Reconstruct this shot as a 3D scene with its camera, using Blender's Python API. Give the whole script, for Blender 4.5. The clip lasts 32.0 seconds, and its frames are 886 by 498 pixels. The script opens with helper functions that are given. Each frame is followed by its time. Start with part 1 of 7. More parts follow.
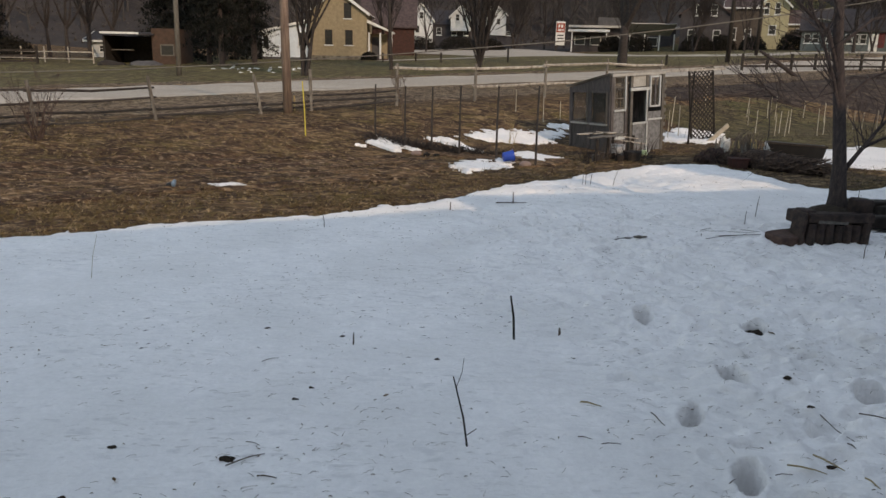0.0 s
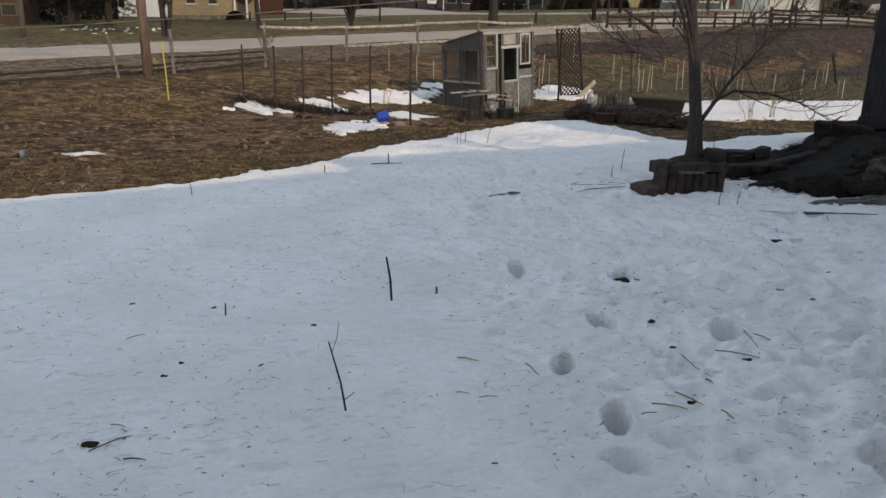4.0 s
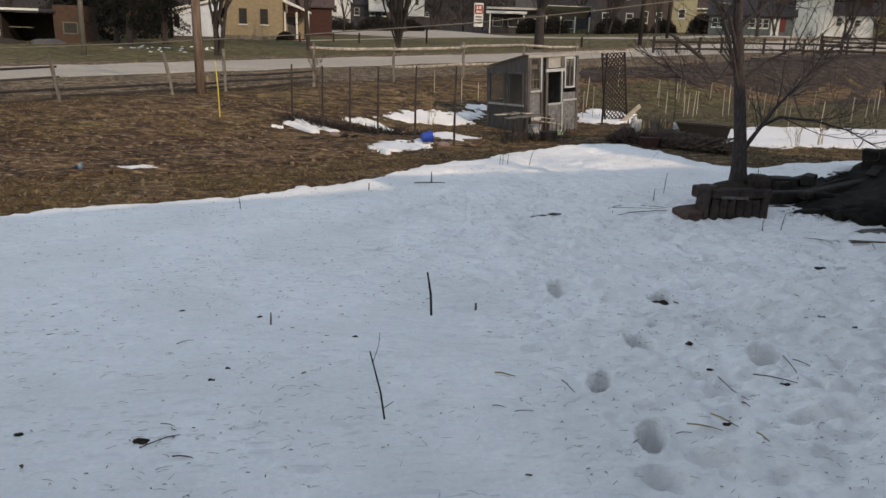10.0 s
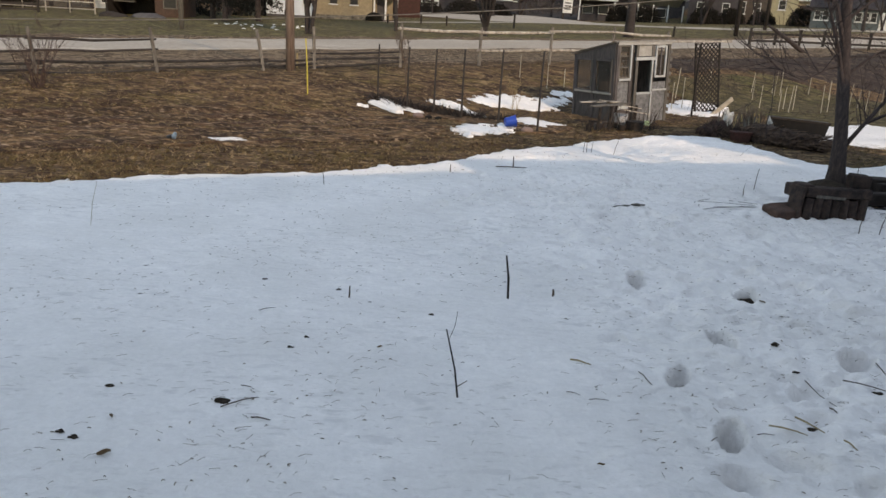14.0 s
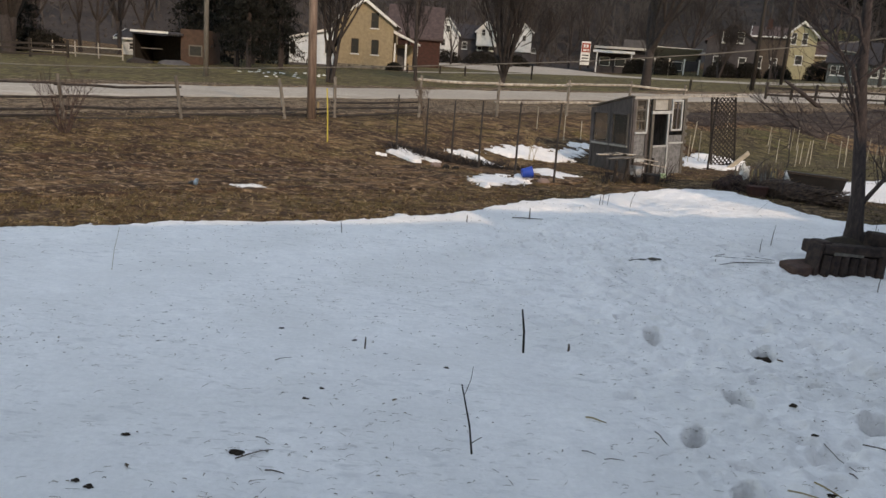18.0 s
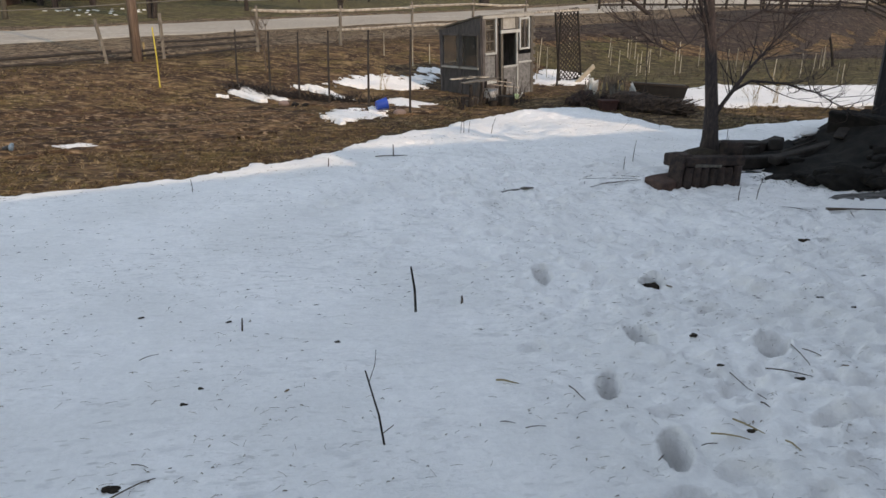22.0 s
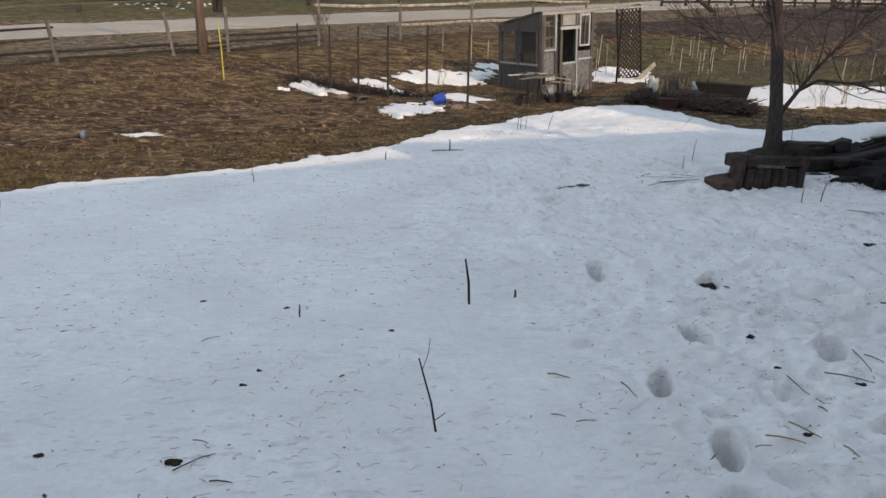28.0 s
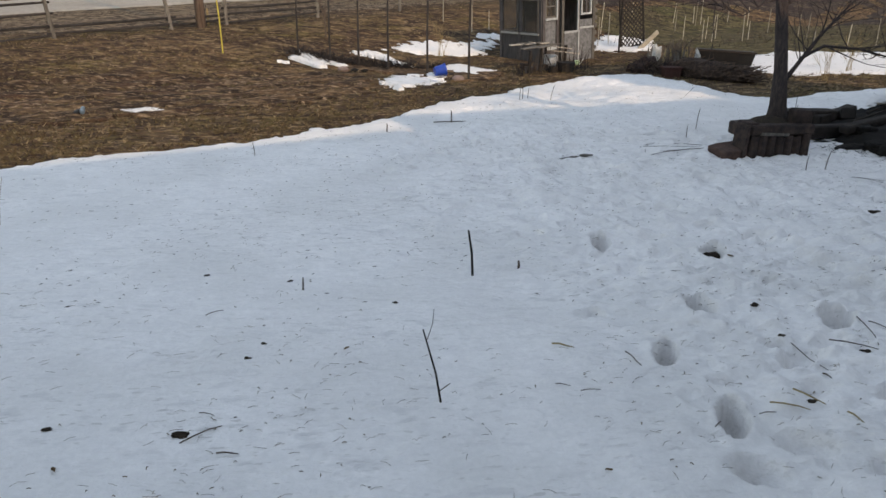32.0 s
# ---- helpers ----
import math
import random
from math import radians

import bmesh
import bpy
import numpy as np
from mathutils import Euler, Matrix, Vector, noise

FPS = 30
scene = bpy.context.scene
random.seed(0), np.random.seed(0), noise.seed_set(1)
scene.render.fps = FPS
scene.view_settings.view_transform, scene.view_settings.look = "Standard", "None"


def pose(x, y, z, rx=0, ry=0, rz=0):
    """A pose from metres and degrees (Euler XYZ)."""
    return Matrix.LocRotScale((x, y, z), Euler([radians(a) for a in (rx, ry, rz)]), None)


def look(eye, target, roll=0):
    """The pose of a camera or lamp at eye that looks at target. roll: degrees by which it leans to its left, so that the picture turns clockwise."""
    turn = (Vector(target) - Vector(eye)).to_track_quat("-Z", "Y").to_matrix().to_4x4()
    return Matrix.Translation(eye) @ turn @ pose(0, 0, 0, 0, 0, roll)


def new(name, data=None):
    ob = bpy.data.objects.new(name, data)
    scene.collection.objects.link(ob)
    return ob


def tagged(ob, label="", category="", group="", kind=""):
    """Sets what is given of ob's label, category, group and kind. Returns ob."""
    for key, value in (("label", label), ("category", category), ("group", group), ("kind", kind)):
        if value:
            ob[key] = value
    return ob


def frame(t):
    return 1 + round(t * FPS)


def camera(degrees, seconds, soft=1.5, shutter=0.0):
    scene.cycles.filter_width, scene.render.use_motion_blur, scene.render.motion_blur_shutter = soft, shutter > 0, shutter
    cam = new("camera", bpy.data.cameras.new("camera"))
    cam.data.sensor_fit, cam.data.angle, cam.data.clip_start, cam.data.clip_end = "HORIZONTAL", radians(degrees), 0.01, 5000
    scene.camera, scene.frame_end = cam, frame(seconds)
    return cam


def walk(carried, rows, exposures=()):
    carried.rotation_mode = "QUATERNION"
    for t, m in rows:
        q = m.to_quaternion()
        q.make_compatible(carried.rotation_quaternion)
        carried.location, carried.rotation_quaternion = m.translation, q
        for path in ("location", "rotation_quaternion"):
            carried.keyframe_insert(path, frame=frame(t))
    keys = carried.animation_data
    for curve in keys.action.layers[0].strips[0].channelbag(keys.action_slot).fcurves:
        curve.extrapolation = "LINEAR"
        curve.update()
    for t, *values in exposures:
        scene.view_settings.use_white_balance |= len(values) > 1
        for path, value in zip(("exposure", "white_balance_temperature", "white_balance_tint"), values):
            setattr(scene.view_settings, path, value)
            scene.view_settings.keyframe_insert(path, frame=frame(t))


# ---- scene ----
cam = camera(59.8, 32.0)
PATH = [
    (0, (0.0, 0.0, 2.5), (0.077, 1.936, 2.003), 1.3),
    (0.5, (0.02, -0.032, 2.502), (0.19, 1.901, 2.016), 1.9),
    (1, (0.006, -0.045, 2.498), (0.167, 1.888, 2.008), 2.1),
    (1.5, (-0.021, -0.056, 2.497), (0.089, 1.884, 2.023), 2.3),
    (2, (-0.009, -0.072, 2.503), (0.257, 1.859, 2.055), 4.1),
    (2.5, (-0.018, 0.071, 2.428), (0.281, 1.939, 1.778), 6.7),
    (3, (0.013, 0.134, 2.397), (0.384, 1.966, 1.685), 5.9),
    (3.5, (0.095, 0.096, 2.448), (0.519, 1.945, 1.813), 2.4),
    (5.5, (0.052, -0.014, 2.5), (0.276, 1.903, 1.975), 0.7),
    (6, (0.064, -0.052, 2.515), (0.313, 1.879, 2.058), 2.7),
    (6.5, (0.119, -0.074, 2.516), (0.446, 1.844, 2.055), 0.3),
    (7, (0.141, -0.078, 2.514), (0.714, 1.786, 2.07), 1.2),
    (7.5, (0.139, -0.081, 2.5), (0.773, 1.755, 2.022), 1.4),
    (8, (0.115, -0.092, 2.495), (0.644, 1.775, 2.013), 2.2),
    (8.5, (0.15, -0.096, 2.485), (0.732, 1.75, 1.983), 2.0),
    (9, (0.141, -0.099, 2.488), (0.695, 1.756, 1.987), 2.0),
    (9.5, (0.119, -0.109, 2.492), (0.618, 1.76, 1.986), 2.6),
    (10, (0.056, -0.097, 2.479), (0.332, 1.81, 1.943), 1.8),
    (10.5, (-0.023, -0.112, 2.462), (-0.03, 1.809, 1.904), 2.5),
    (11, (0.004, -0.105, 2.463), (-0.011, 1.813, 1.893), 2.1),
    (11.5, (-0.014, -0.099, 2.457), (-0.032, 1.823, 1.904), 3.0),
    (12, (-0.03, -0.084, 2.462), (-0.067, 1.835, 1.898), 3.7),
    (12.5, (0.033, -0.075, 2.433), (0.117, 1.835, 1.847), 2.8),
    (13, (0.04, -0.067, 2.436), (0.159, 1.846, 1.868), 2.2),
    (13.5, (0.007, -0.078, 2.43), (0.092, 1.832, 1.843), 3.5),
    (15.5, (0.021, -0.088, 2.442), (0.074, 1.836, 1.898), 2.1),
    (16, (-0.004, -0.098, 2.442), (-0.037, 1.824, 1.89), 2.6),
    (16.5, (-0.059, -0.077, 2.445), (-0.226, 1.84, 1.901), 3.2),
    (17, (-0.058, -0.058, 2.472), (-0.231, 1.863, 1.943), 2.8),
    (17.5, (-0.049, -0.075, 2.464), (-0.16, 1.852, 1.939), 3.2),
    (18, (-0.014, -0.114, 2.505), (0.025, 1.831, 2.038), 4.1),
    (18.5, (0.071, -0.002, 2.483), (0.44, 1.888, 1.94), 5.4),
    (19, (0.059, 0.375, 2.448), (0.361, 2.257, 1.842), 3.2),
    (19.5, (0.097, 0.756, 2.409), (0.366, 2.638, 1.787), 1.4),
    (20, (0.063, 0.859, 2.519), (0.305, 2.711, 1.805), 0.4),
    (20.5, (-0.01, 0.746, 2.559), (0.423, 2.531, 1.768), 1.9),
    (21, (-0.051, 0.665, 2.602), (0.515, 2.427, 1.845), 1.2),
    (21.5, (-0.132, 0.618, 2.587), (0.304, 2.443, 1.895), 0.9),
    (22, (-0.189, 0.58, 2.593), (0.22, 2.433, 1.961), 1.2),
    (22.5, (-0.192, 0.526, 2.595), (0.169, 2.392, 1.973), 0.9),
    (23, (-0.204, 0.523, 2.599), (0.11, 2.402, 1.991), 1.9),
    (23.5, (-0.202, 0.519, 2.599), (0.126, 2.4, 2.005), 2.1),
    (24, (-0.217, 0.524, 2.593), (0.086, 2.401, 1.975), 2.3),
    (24.5, (-0.214, 0.522, 2.591), (0.099, 2.399, 1.976), 2.7),
    (25, (-0.223, 0.509, 2.593), (0.064, 2.394, 1.988), 2.6),
    (25.5, (-0.249, 0.498, 2.592), (-0.054, 2.388, 1.969), 2.2),
    (27.5, (-0.241, 0.529, 2.585), (-0.006, 2.41, 1.947), 2.0),
    (28, (-0.224, 0.517, 2.58), (0.051, 2.391, 1.936), 1.5),
    (28.5, (-0.211, 0.504, 2.586), (0.128, 2.369, 1.948), 1.2),
    (29, (-0.212, 0.505, 2.59), (0.154, 2.369, 1.965), 1.1),
    (29.5, (-0.233, 0.531, 2.58), (0.064, 2.407, 1.953), 1.2),
    (30, (-0.234, 0.55, 2.573), (0.052, 2.417, 1.915), 1.2),
    (30.5, (-0.223, 0.554, 2.567), (0.084, 2.407, 1.879), 0.7),
    (31, (-0.222, 0.529, 2.573), (0.076, 2.386, 1.893), 0.5),
    (31.5, (-0.222, 0.521, 2.574), (0.068, 2.384, 1.907), 0.8),
    (32, (-0.224, 0.531, 2.561), (0.042, 2.382, 1.851), 0.8),
]
walk(cam, [(t, look(eye, target, roll)) for t, eye, target, roll in PATH],
     exposures=[(0.0, 1.22, 10600, 15), (10.0, 1.27, 10600, 15), (11.5, 1.46, 10600, 15), (17.3, 1.46, 10600, 15), (18.0, 1.37, 10600, 15), (19.0, 1.43, 10600, 15), (20.0, 1.46, 10600, 15), (32.0, 1.43, 10600, 15)])

# ---- world, sun and exposure ----
SUN_EL, SUN_AZ = radians(26), math.atan2(0.5, -0.87)   # height; plan direction towards the sun, from +y towards +x
world = bpy.data.worlds.new("world")
scene.world = world
world.use_nodes = True
wn = world.node_tree.nodes
sky = wn.new("ShaderNodeTexSky")
sky.sky_type, sky.sun_disc = "NISHITA", False
sky.sun_elevation, sky.sun_rotation = SUN_EL, SUN_AZ
sky.dust_density = 0.1
world.node_tree.links.new(sky.outputs[0], wn["Background"].inputs[0])
wn["Background"].inputs[1].default_value = 0.15
sun = new("sun", bpy.data.lights.new("sun", "SUN"))
sun.data.energy, sun.data.angle, sun.data.color = 0.85, radians(0.53), (1.0, 0.95, 0.94)
to_sun = Vector((math.sin(SUN_AZ) * math.cos(SUN_EL), math.cos(SUN_AZ) * math.cos(SUN_EL), math.sin(SUN_EL)))
sun.matrix_world = look((0, 0, 40), Vector((0, 0, 40)) - to_sun)


# ---- materials ----
def mat(name, a, b=None, scale=6.0, fine=60.0, rough=0.8, bump=0.3, depth=0.01, metal=0.0, stretch=(1, 1, 1), c=None, cscale=0.7, vary=0.0, grit=0.2):
    """A procedural surface: colours a and b mixed by a middling noise, c by a broad one, grain by a fine one; vary: from object to object."""
    m = bpy.data.materials.new(name)
    m.use_nodes = True
    n, l = m.node_tree.nodes, m.node_tree.links
    bsdf = n["Principled BSDF"]
    co = n.new("ShaderNodeTexCoord")
    mp = n.new("ShaderNodeMapping")
    mp.inputs["Scale"].default_value = stretch
    l.new(co.outputs["Object"], mp.inputs[0])

    def noisy(s, detail=4.0, r=0.6):
        t = n.new("ShaderNodeTexNoise")
        t.inputs["Scale"].default_value, t.inputs["Detail"].default_value, t.inputs["Roughness"].default_value = s, detail, r
        l.new(mp.outputs[0], t.inputs["Vector"])
        return t.outputs[0]

    def ramp(src, lo, hi):
        r = n.new("ShaderNodeMapRange")
        r.inputs[1].default_value, r.inputs[2].default_value = lo, hi
        l.new(src, r.inputs[0])
        return r.outputs[0]

    def mix(fac, x, y):
        k = n.new("ShaderNodeMix")
        k.data_type = "RGBA"
        l.new(fac, k.inputs[0])
        for sock, v in ((k.inputs[6], x), (k.inputs[7], y)):
            if isinstance(v, tuple):
                sock.default_value = (*v, 1)
            else:
                l.new(v, sock)
        return k.outputs[2]

    b = b or tuple(v * 0.7 for v in a)
    col = mix(ramp(noisy(scale), 0.35, 0.65), a, b)
    if c:
        col = mix(ramp(noisy(cscale, 3.0, 0.55), 0.42, 0.62), col, c)
    grain = noisy(fine, 3.0, 0.7)
    k = n.new("ShaderNodeHueSaturation")
    l.new(col, k.inputs["Color"])
    r = n.new("ShaderNodeMapRange")
    r.inputs[1].default_value, r.inputs[2].default_value, r.inputs[3].default_value, r.inputs[4].default_value = 0.3, 0.7, 1 - grit, 1 + grit
    l.new(grain, r.inputs[0])
    if vary:
        info = n.new("ShaderNodeObjectInfo")
        v = n.new("ShaderNodeMapRange")
        v.inputs[3].default_value, v.inputs[4].default_value = 1 - vary, 1 + vary
        l.new(info.outputs["Random"], v.inputs[0])
        mul = n.new("ShaderNodeMath")
        mul.operation = "MULTIPLY"
        l.new(r.outputs[0], mul.inputs[0]), l.new(v.outputs[0], mul.inputs[1])
        l.new(mul.outputs[0], k.inputs["Value"])
    else:
        l.new(r.outputs[0], k.inputs["Value"])
    l.new(k.outputs[0], bsdf.inputs["Base Color"])
    bsdf.inputs["Roughness"].default_value, bsdf.inputs["Metallic"].default_value = rough, metal
    bsdf.inputs["Specular IOR Level"].default_value = 0.3
    if bump:
        bm = n.new("ShaderNodeBump")
        bm.inputs["Strength"].default_value, bm.inputs["Distance"].default_value = bump, depth
        l.new(grain, bm.inputs["Height"])
        l.new(bm.outputs[0], bsdf.inputs["Normal"])
    return m


def snow_mat():
    """Old granular snow: broad pale and grey stains, melt pits drawn out sideways, dirt specks, and dent shade painted
    as grey dashes.
    """
    m = mat("old_snow", (0.86, 0.835, 0.82), (0.79, 0.77, 0.76), 6, 20, 0.6, 0.4, 0.03, c=(0.76, 0.74, 0.725), cscale=0.7, grit=0.05)
    n, l = m.node_tree.nodes, m.node_tree.links
    bsdf = n["Principled BSDF"]
    co, mp = n.new("ShaderNodeTexCoord"), n.new("ShaderNodeMapping")
    mp.inputs["Scale"].default_value = (0.4, 1, 1)
    l.new(co.outputs["Object"], mp.inputs[0])

    def spots(scale, lo, hi, detail):
        t, r = n.new("ShaderNodeTexNoise"), n.new("ShaderNodeMapRange")
        t.inputs["Scale"].default_value, t.inputs["Detail"].default_value = scale, detail
        r.inputs[1].default_value, r.inputs[2].default_value = lo, hi
        l.new(mp.outputs[0], t.inputs["Vector"]), l.new(t.outputs[0], r.inputs[0])
        return r.outputs[0]

    def times(x, y):
        k = n.new("ShaderNodeMath")
        k.operation = "MULTIPLY"
        l.new(x, k.inputs[0])
        if isinstance(y, float):
            k.inputs[1].default_value = y
        else:
            l.new(y, k.inputs[1])
        return k.outputs[0]

    old = bsdf.inputs["Base Color"].links[0].from_socket
    where = spots(0.8, 0.38, 0.58, 3.0)
    # Brown dirt specks, then grey dashes that paint the shade inside melt dents.
    for scale, lo, hi, detail, much, tint in ((26, 0.63, 0.70, 2.0, 0.40, (0.34, 0.31, 0.28)), (8.5, 0.585, 0.68, 4.0, 0.42, (0.52, 0.51, 0.51))):
        k = n.new("ShaderNodeMix")
        k.data_type = "RGBA"
        l.new(times(times(spots(scale, lo, hi, detail), where), much), k.inputs[0])
        l.new(old, k.inputs[6])
        k.inputs[7].default_value = (*tint, 1)
        old = k.outputs[2]
    l.new(old, bsdf.inputs["Base Color"])
    first = bsdf.inputs["Normal"].links[0].from_socket
    pit = n.new("ShaderNodeBump")
    pit.invert = True
    pit.inputs["Strength"].default_value, pit.inputs["Distance"].default_value = 0.45, 0.025
    l.new(spots(11, 0.50, 0.72, 3.0), pit.inputs["Height"]), l.new(first, pit.inputs["Normal"])
    l.new(pit.outputs[0], bsdf.inputs["Normal"])
    return m


SNOW = snow_mat()
GRAVEL = mat("pale_gravel", (0.44, 0.38, 0.32), (0.31, 0.268, 0.226), 0.8, 14, 0.95, 0.4, 0.02, c=(0.345, 0.298, 0.25), cscale=0.15, stretch=(0.35, 1, 1), grit=0.3)
def turf_mat(name, dark, mid, moss, straw, deep, fleck, turn=-30, much=0.62):
    """Matted dead turf: straw, dark damp ground and moss at several sizes, drawn out along the road, with pale flecks."""
    m = bpy.data.materials.new(name)
    m.use_nodes = True
    n, l = m.node_tree.nodes, m.node_tree.links
    bsdf = n["Principled BSDF"]
    co, mp = n.new("ShaderNodeTexCoord"), n.new("ShaderNodeMapping")
    mp.inputs["Rotation"].default_value, mp.inputs["Scale"].default_value = (0, 0, radians(turn)), (0.55, 1, 1)
    l.new(co.outputs["Object"], mp.inputs[0])

    def band(s, lo, hi, detail=5.0, src=None):
        t, r = n.new("ShaderNodeTexNoise"), n.new("ShaderNodeMapRange")
        t.inputs["Scale"].default_value, t.inputs["Detail"].default_value, t.inputs["Roughness"].default_value = s, detail, 0.65
        r.inputs[1].default_value, r.inputs[2].default_value = lo, hi
        l.new(src or mp.outputs[0], t.inputs["Vector"]), l.new(t.outputs[0], r.inputs[0])
        return r.outputs[0], t.outputs[0]

    def mix(fac, x, y):
        k = n.new("ShaderNodeMix")
        k.data_type = "RGBA"
        l.new(fac, k.inputs[0])
        for sock, v in ((k.inputs[6], x), (k.inputs[7], y)):
            if isinstance(v, tuple):
                sock.default_value = (*v, 1)
            else:
                l.new(v, sock)
        return k.outputs[2]

    drawn = n.new("ShaderNodeMapping")
    drawn.inputs["Rotation"].default_value, drawn.inputs["Scale"].default_value = (0, 0, radians(turn + 14)), (0.50, 1, 1)
    l.new(co.outputs["Object"], drawn.inputs[0])
    col = mix(band(0.26, 0.44, 0.56)[0], dark, mid)
    col = mix(band(0.55, 0.50, 0.60)[0], col, moss)
    col = mix(band(1.7, 0.52, 0.62)[0], col, straw)
    col = mix(band(2.6, 0.42, 0.60, 6.0)[0], deep, col)
    fine, height = band(9.0, 0.34, 0.54, 6.0)
    col = mix(fine, deep, col)
    col = mix(band(4.5, 0.55, 0.66, 7.0, drawn.outputs[0])[0], col, straw)
    col = mix(band(10.0, much - 0.06, much + 0.06, 7.0, drawn.outputs[0])[0], col, fleck)
    l.new(col, bsdf.inputs["Base Color"])
    bsdf.inputs["Roughness"].default_value, bsdf.inputs["Specular IOR Level"].default_value = 0.95, 0.15
    bp = n.new("ShaderNodeBump")
    bp.inputs["Strength"].default_value, bp.inputs["Distance"].default_value = 1.0, 0.05
    l.new(height, bp.inputs["Height"]), l.new(bp.outputs[0], bsdf.inputs["Normal"])
    return m


GRASS = turf_mat("dead_grass", (0.090, 0.050, 0.029), (0.178, 0.104, 0.056), (0.140, 0.100, 0.036), (0.262, 0.170, 0.090), (0.042, 0.024, 0.016), (0.37, 0.250, 0.152))
PLOT = turf_mat("old_garden_plot", (0.084, 0.044, 0.027), (0.146, 0.080, 0.045), (0.104, 0.064, 0.033), (0.235, 0.143, 0.078), (0.034, 0.020, 0.013), (0.362, 0.242, 0.157), -24, 0.60)
VERGE = turf_mat("muddy_verge", (0.104, 0.068, 0.044), (0.196, 0.129, 0.080), (0.118, 0.075, 0.044), (0.30, 0.212, 0.140), (0.030, 0.018, 0.012), (0.37, 0.272, 0.184), -34, 0.57)
LAWN = turf_mat("olive_lawn", (0.116, 0.094, 0.040), (0.180, 0.152, 0.056), (0.132, 0.130, 0.040), (0.270, 0.212, 0.108), (0.044, 0.032, 0.020), (0.28, 0.215, 0.13), -34, 0.64)
CABLEGREY = mat("cable_sheath", (0.15, 0.135, 0.115), (0.115, 0.10, 0.088), 3, 20, 0.7, 0.0)
DARKFRAME = mat("dark_window_frame", (0.05, 0.038, 0.03), (0.035, 0.027, 0.022), 5, 30, 0.7, 0.1)
LEAFLITTER = mat("leaf_litter", (0.047, 0.037, 0.034), (0.026, 0.021, 0.020), 0.3, 4, 0.95, 0.5, 0.1)
SOIL = mat("dark_soil", (0.030, 0.020, 0.014), (0.048, 0.034, 0.022), 8, 60, 0.95, 0.9, 0.03)
GREYWOOD = mat("weathered_wood", (0.15, 0.135, 0.12), (0.09, 0.08, 0.07), 7, 70, 0.85, 0.4, 0.01, stretch=(3, 3, 0.5), vary=0.18)
RAILWOOD = mat("pale_rail_wood", (0.46, 0.41, 0.35), (0.20, 0.17, 0.145), 7, 60, 0.85, 0.4, 0.01, vary=0.2)
POLEWOOD = mat("pole_wood", (0.255, 0.18, 0.145), (0.135, 0.093, 0.075), 5, 45, 0.85, 0.4, 0.01, stretch=(4, 4, 0.3))
DARKWOOD = mat("dark_wood", (0.034, 0.026, 0.022), (0.018, 0.014, 0.012), 8, 70, 0.8, 0.5, 0.01, vary=0.25)
BARK = mat("grey_bark", (0.066, 0.049, 0.046), (0.030, 0.023, 0.022), 12, 50, 0.9, 0.6, 0.01, stretch=(2, 2, 0.7))
TWIG = mat("brown_twig", (0.12, 0.085, 0.065), (0.07, 0.05, 0.04), 12, 80, 0.9, 0.2, 0.005)
STRAW = mat("dry_straw", (0.36, 0.27, 0.14), (0.24, 0.17, 0.085), 10, 90, 0.9, 0.2, 0.003)
# Held well below real white paint; the grey stands in for partial shade.
WHITE = mat("dimmed_white_paint", (0.47, 0.48, 0.47), (0.34, 0.35, 0.35), 4, 50, 0.6, 0.15, 0.004)
YELLOW = mat("yellow_paint", (0.60, 0.48, 0.09), (0.46, 0.36, 0.06), 6, 60, 0.5, 0.15, 0.003)
SHEDWOOD = mat("barn_board", (0.052, 0.047, 0.051), (0.024, 0.022, 0.024), 5, 60, 0.9, 0.5, 0.012, stretch=(5, 5, 0.35), vary=0.2)
# Base taken near black so the colour carries the deep shade below the shed.
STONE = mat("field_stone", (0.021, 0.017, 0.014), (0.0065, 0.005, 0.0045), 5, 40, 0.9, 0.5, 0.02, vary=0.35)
def clapboard_mat(name, a, b, pitch=0.2):
    """Painted weatherboards: each course overlaps the next, with weather stains."""
    m = mat(name, a, b, 1.6, 20, 0.7, 0.1, 0.004)
    n, l = m.node_tree.nodes, m.node_tree.links
    co, wave, bp = n.new("ShaderNodeTexCoord"), n.new("ShaderNodeTexWave"), n.new("ShaderNodeBump")
    wave.wave_type, wave.bands_direction, wave.wave_profile = "BANDS", "Z", "SAW"
    wave.inputs["Scale"].default_value = 0.314 / pitch
    bp.inputs["Strength"].default_value, bp.inputs["Distance"].default_value = 0.8, 0.05
    l.new(co.outputs["Object"], wave.inputs["Vector"]), l.new(wave.outputs["Fac"], bp.inputs["Height"])
    l.new(bp.outputs[0], n["Principled BSDF"].inputs["Normal"])
    return m


CLAPBOARD = clapboard_mat("white_weatherboard", (0.72, 0.73, 0.73), (0.58, 0.59, 0.60))
# Blue tint puts the cool light on the sunless annex front into the paint.
BLUEBOARD = clapboard_mat("cool_lit_white_weatherboard", (0.70, 0.77, 0.84), (0.58, 0.65, 0.72))
CREAM = mat("cream_brick", (0.29, 0.225, 0.145), (0.22, 0.17, 0.11), 3, 25, 0.85, 0.3, 0.01)
BRICK = mat("red_brick", (0.070, 0.028, 0.022), (0.045, 0.021, 0.017), 3, 25, 0.85, 0.3, 0.01)
GREYSIDE = mat("grey_siding", (0.085, 0.080, 0.082), (0.06, 0.057, 0.06), 2, 25, 0.75, 0.2, 0.01)
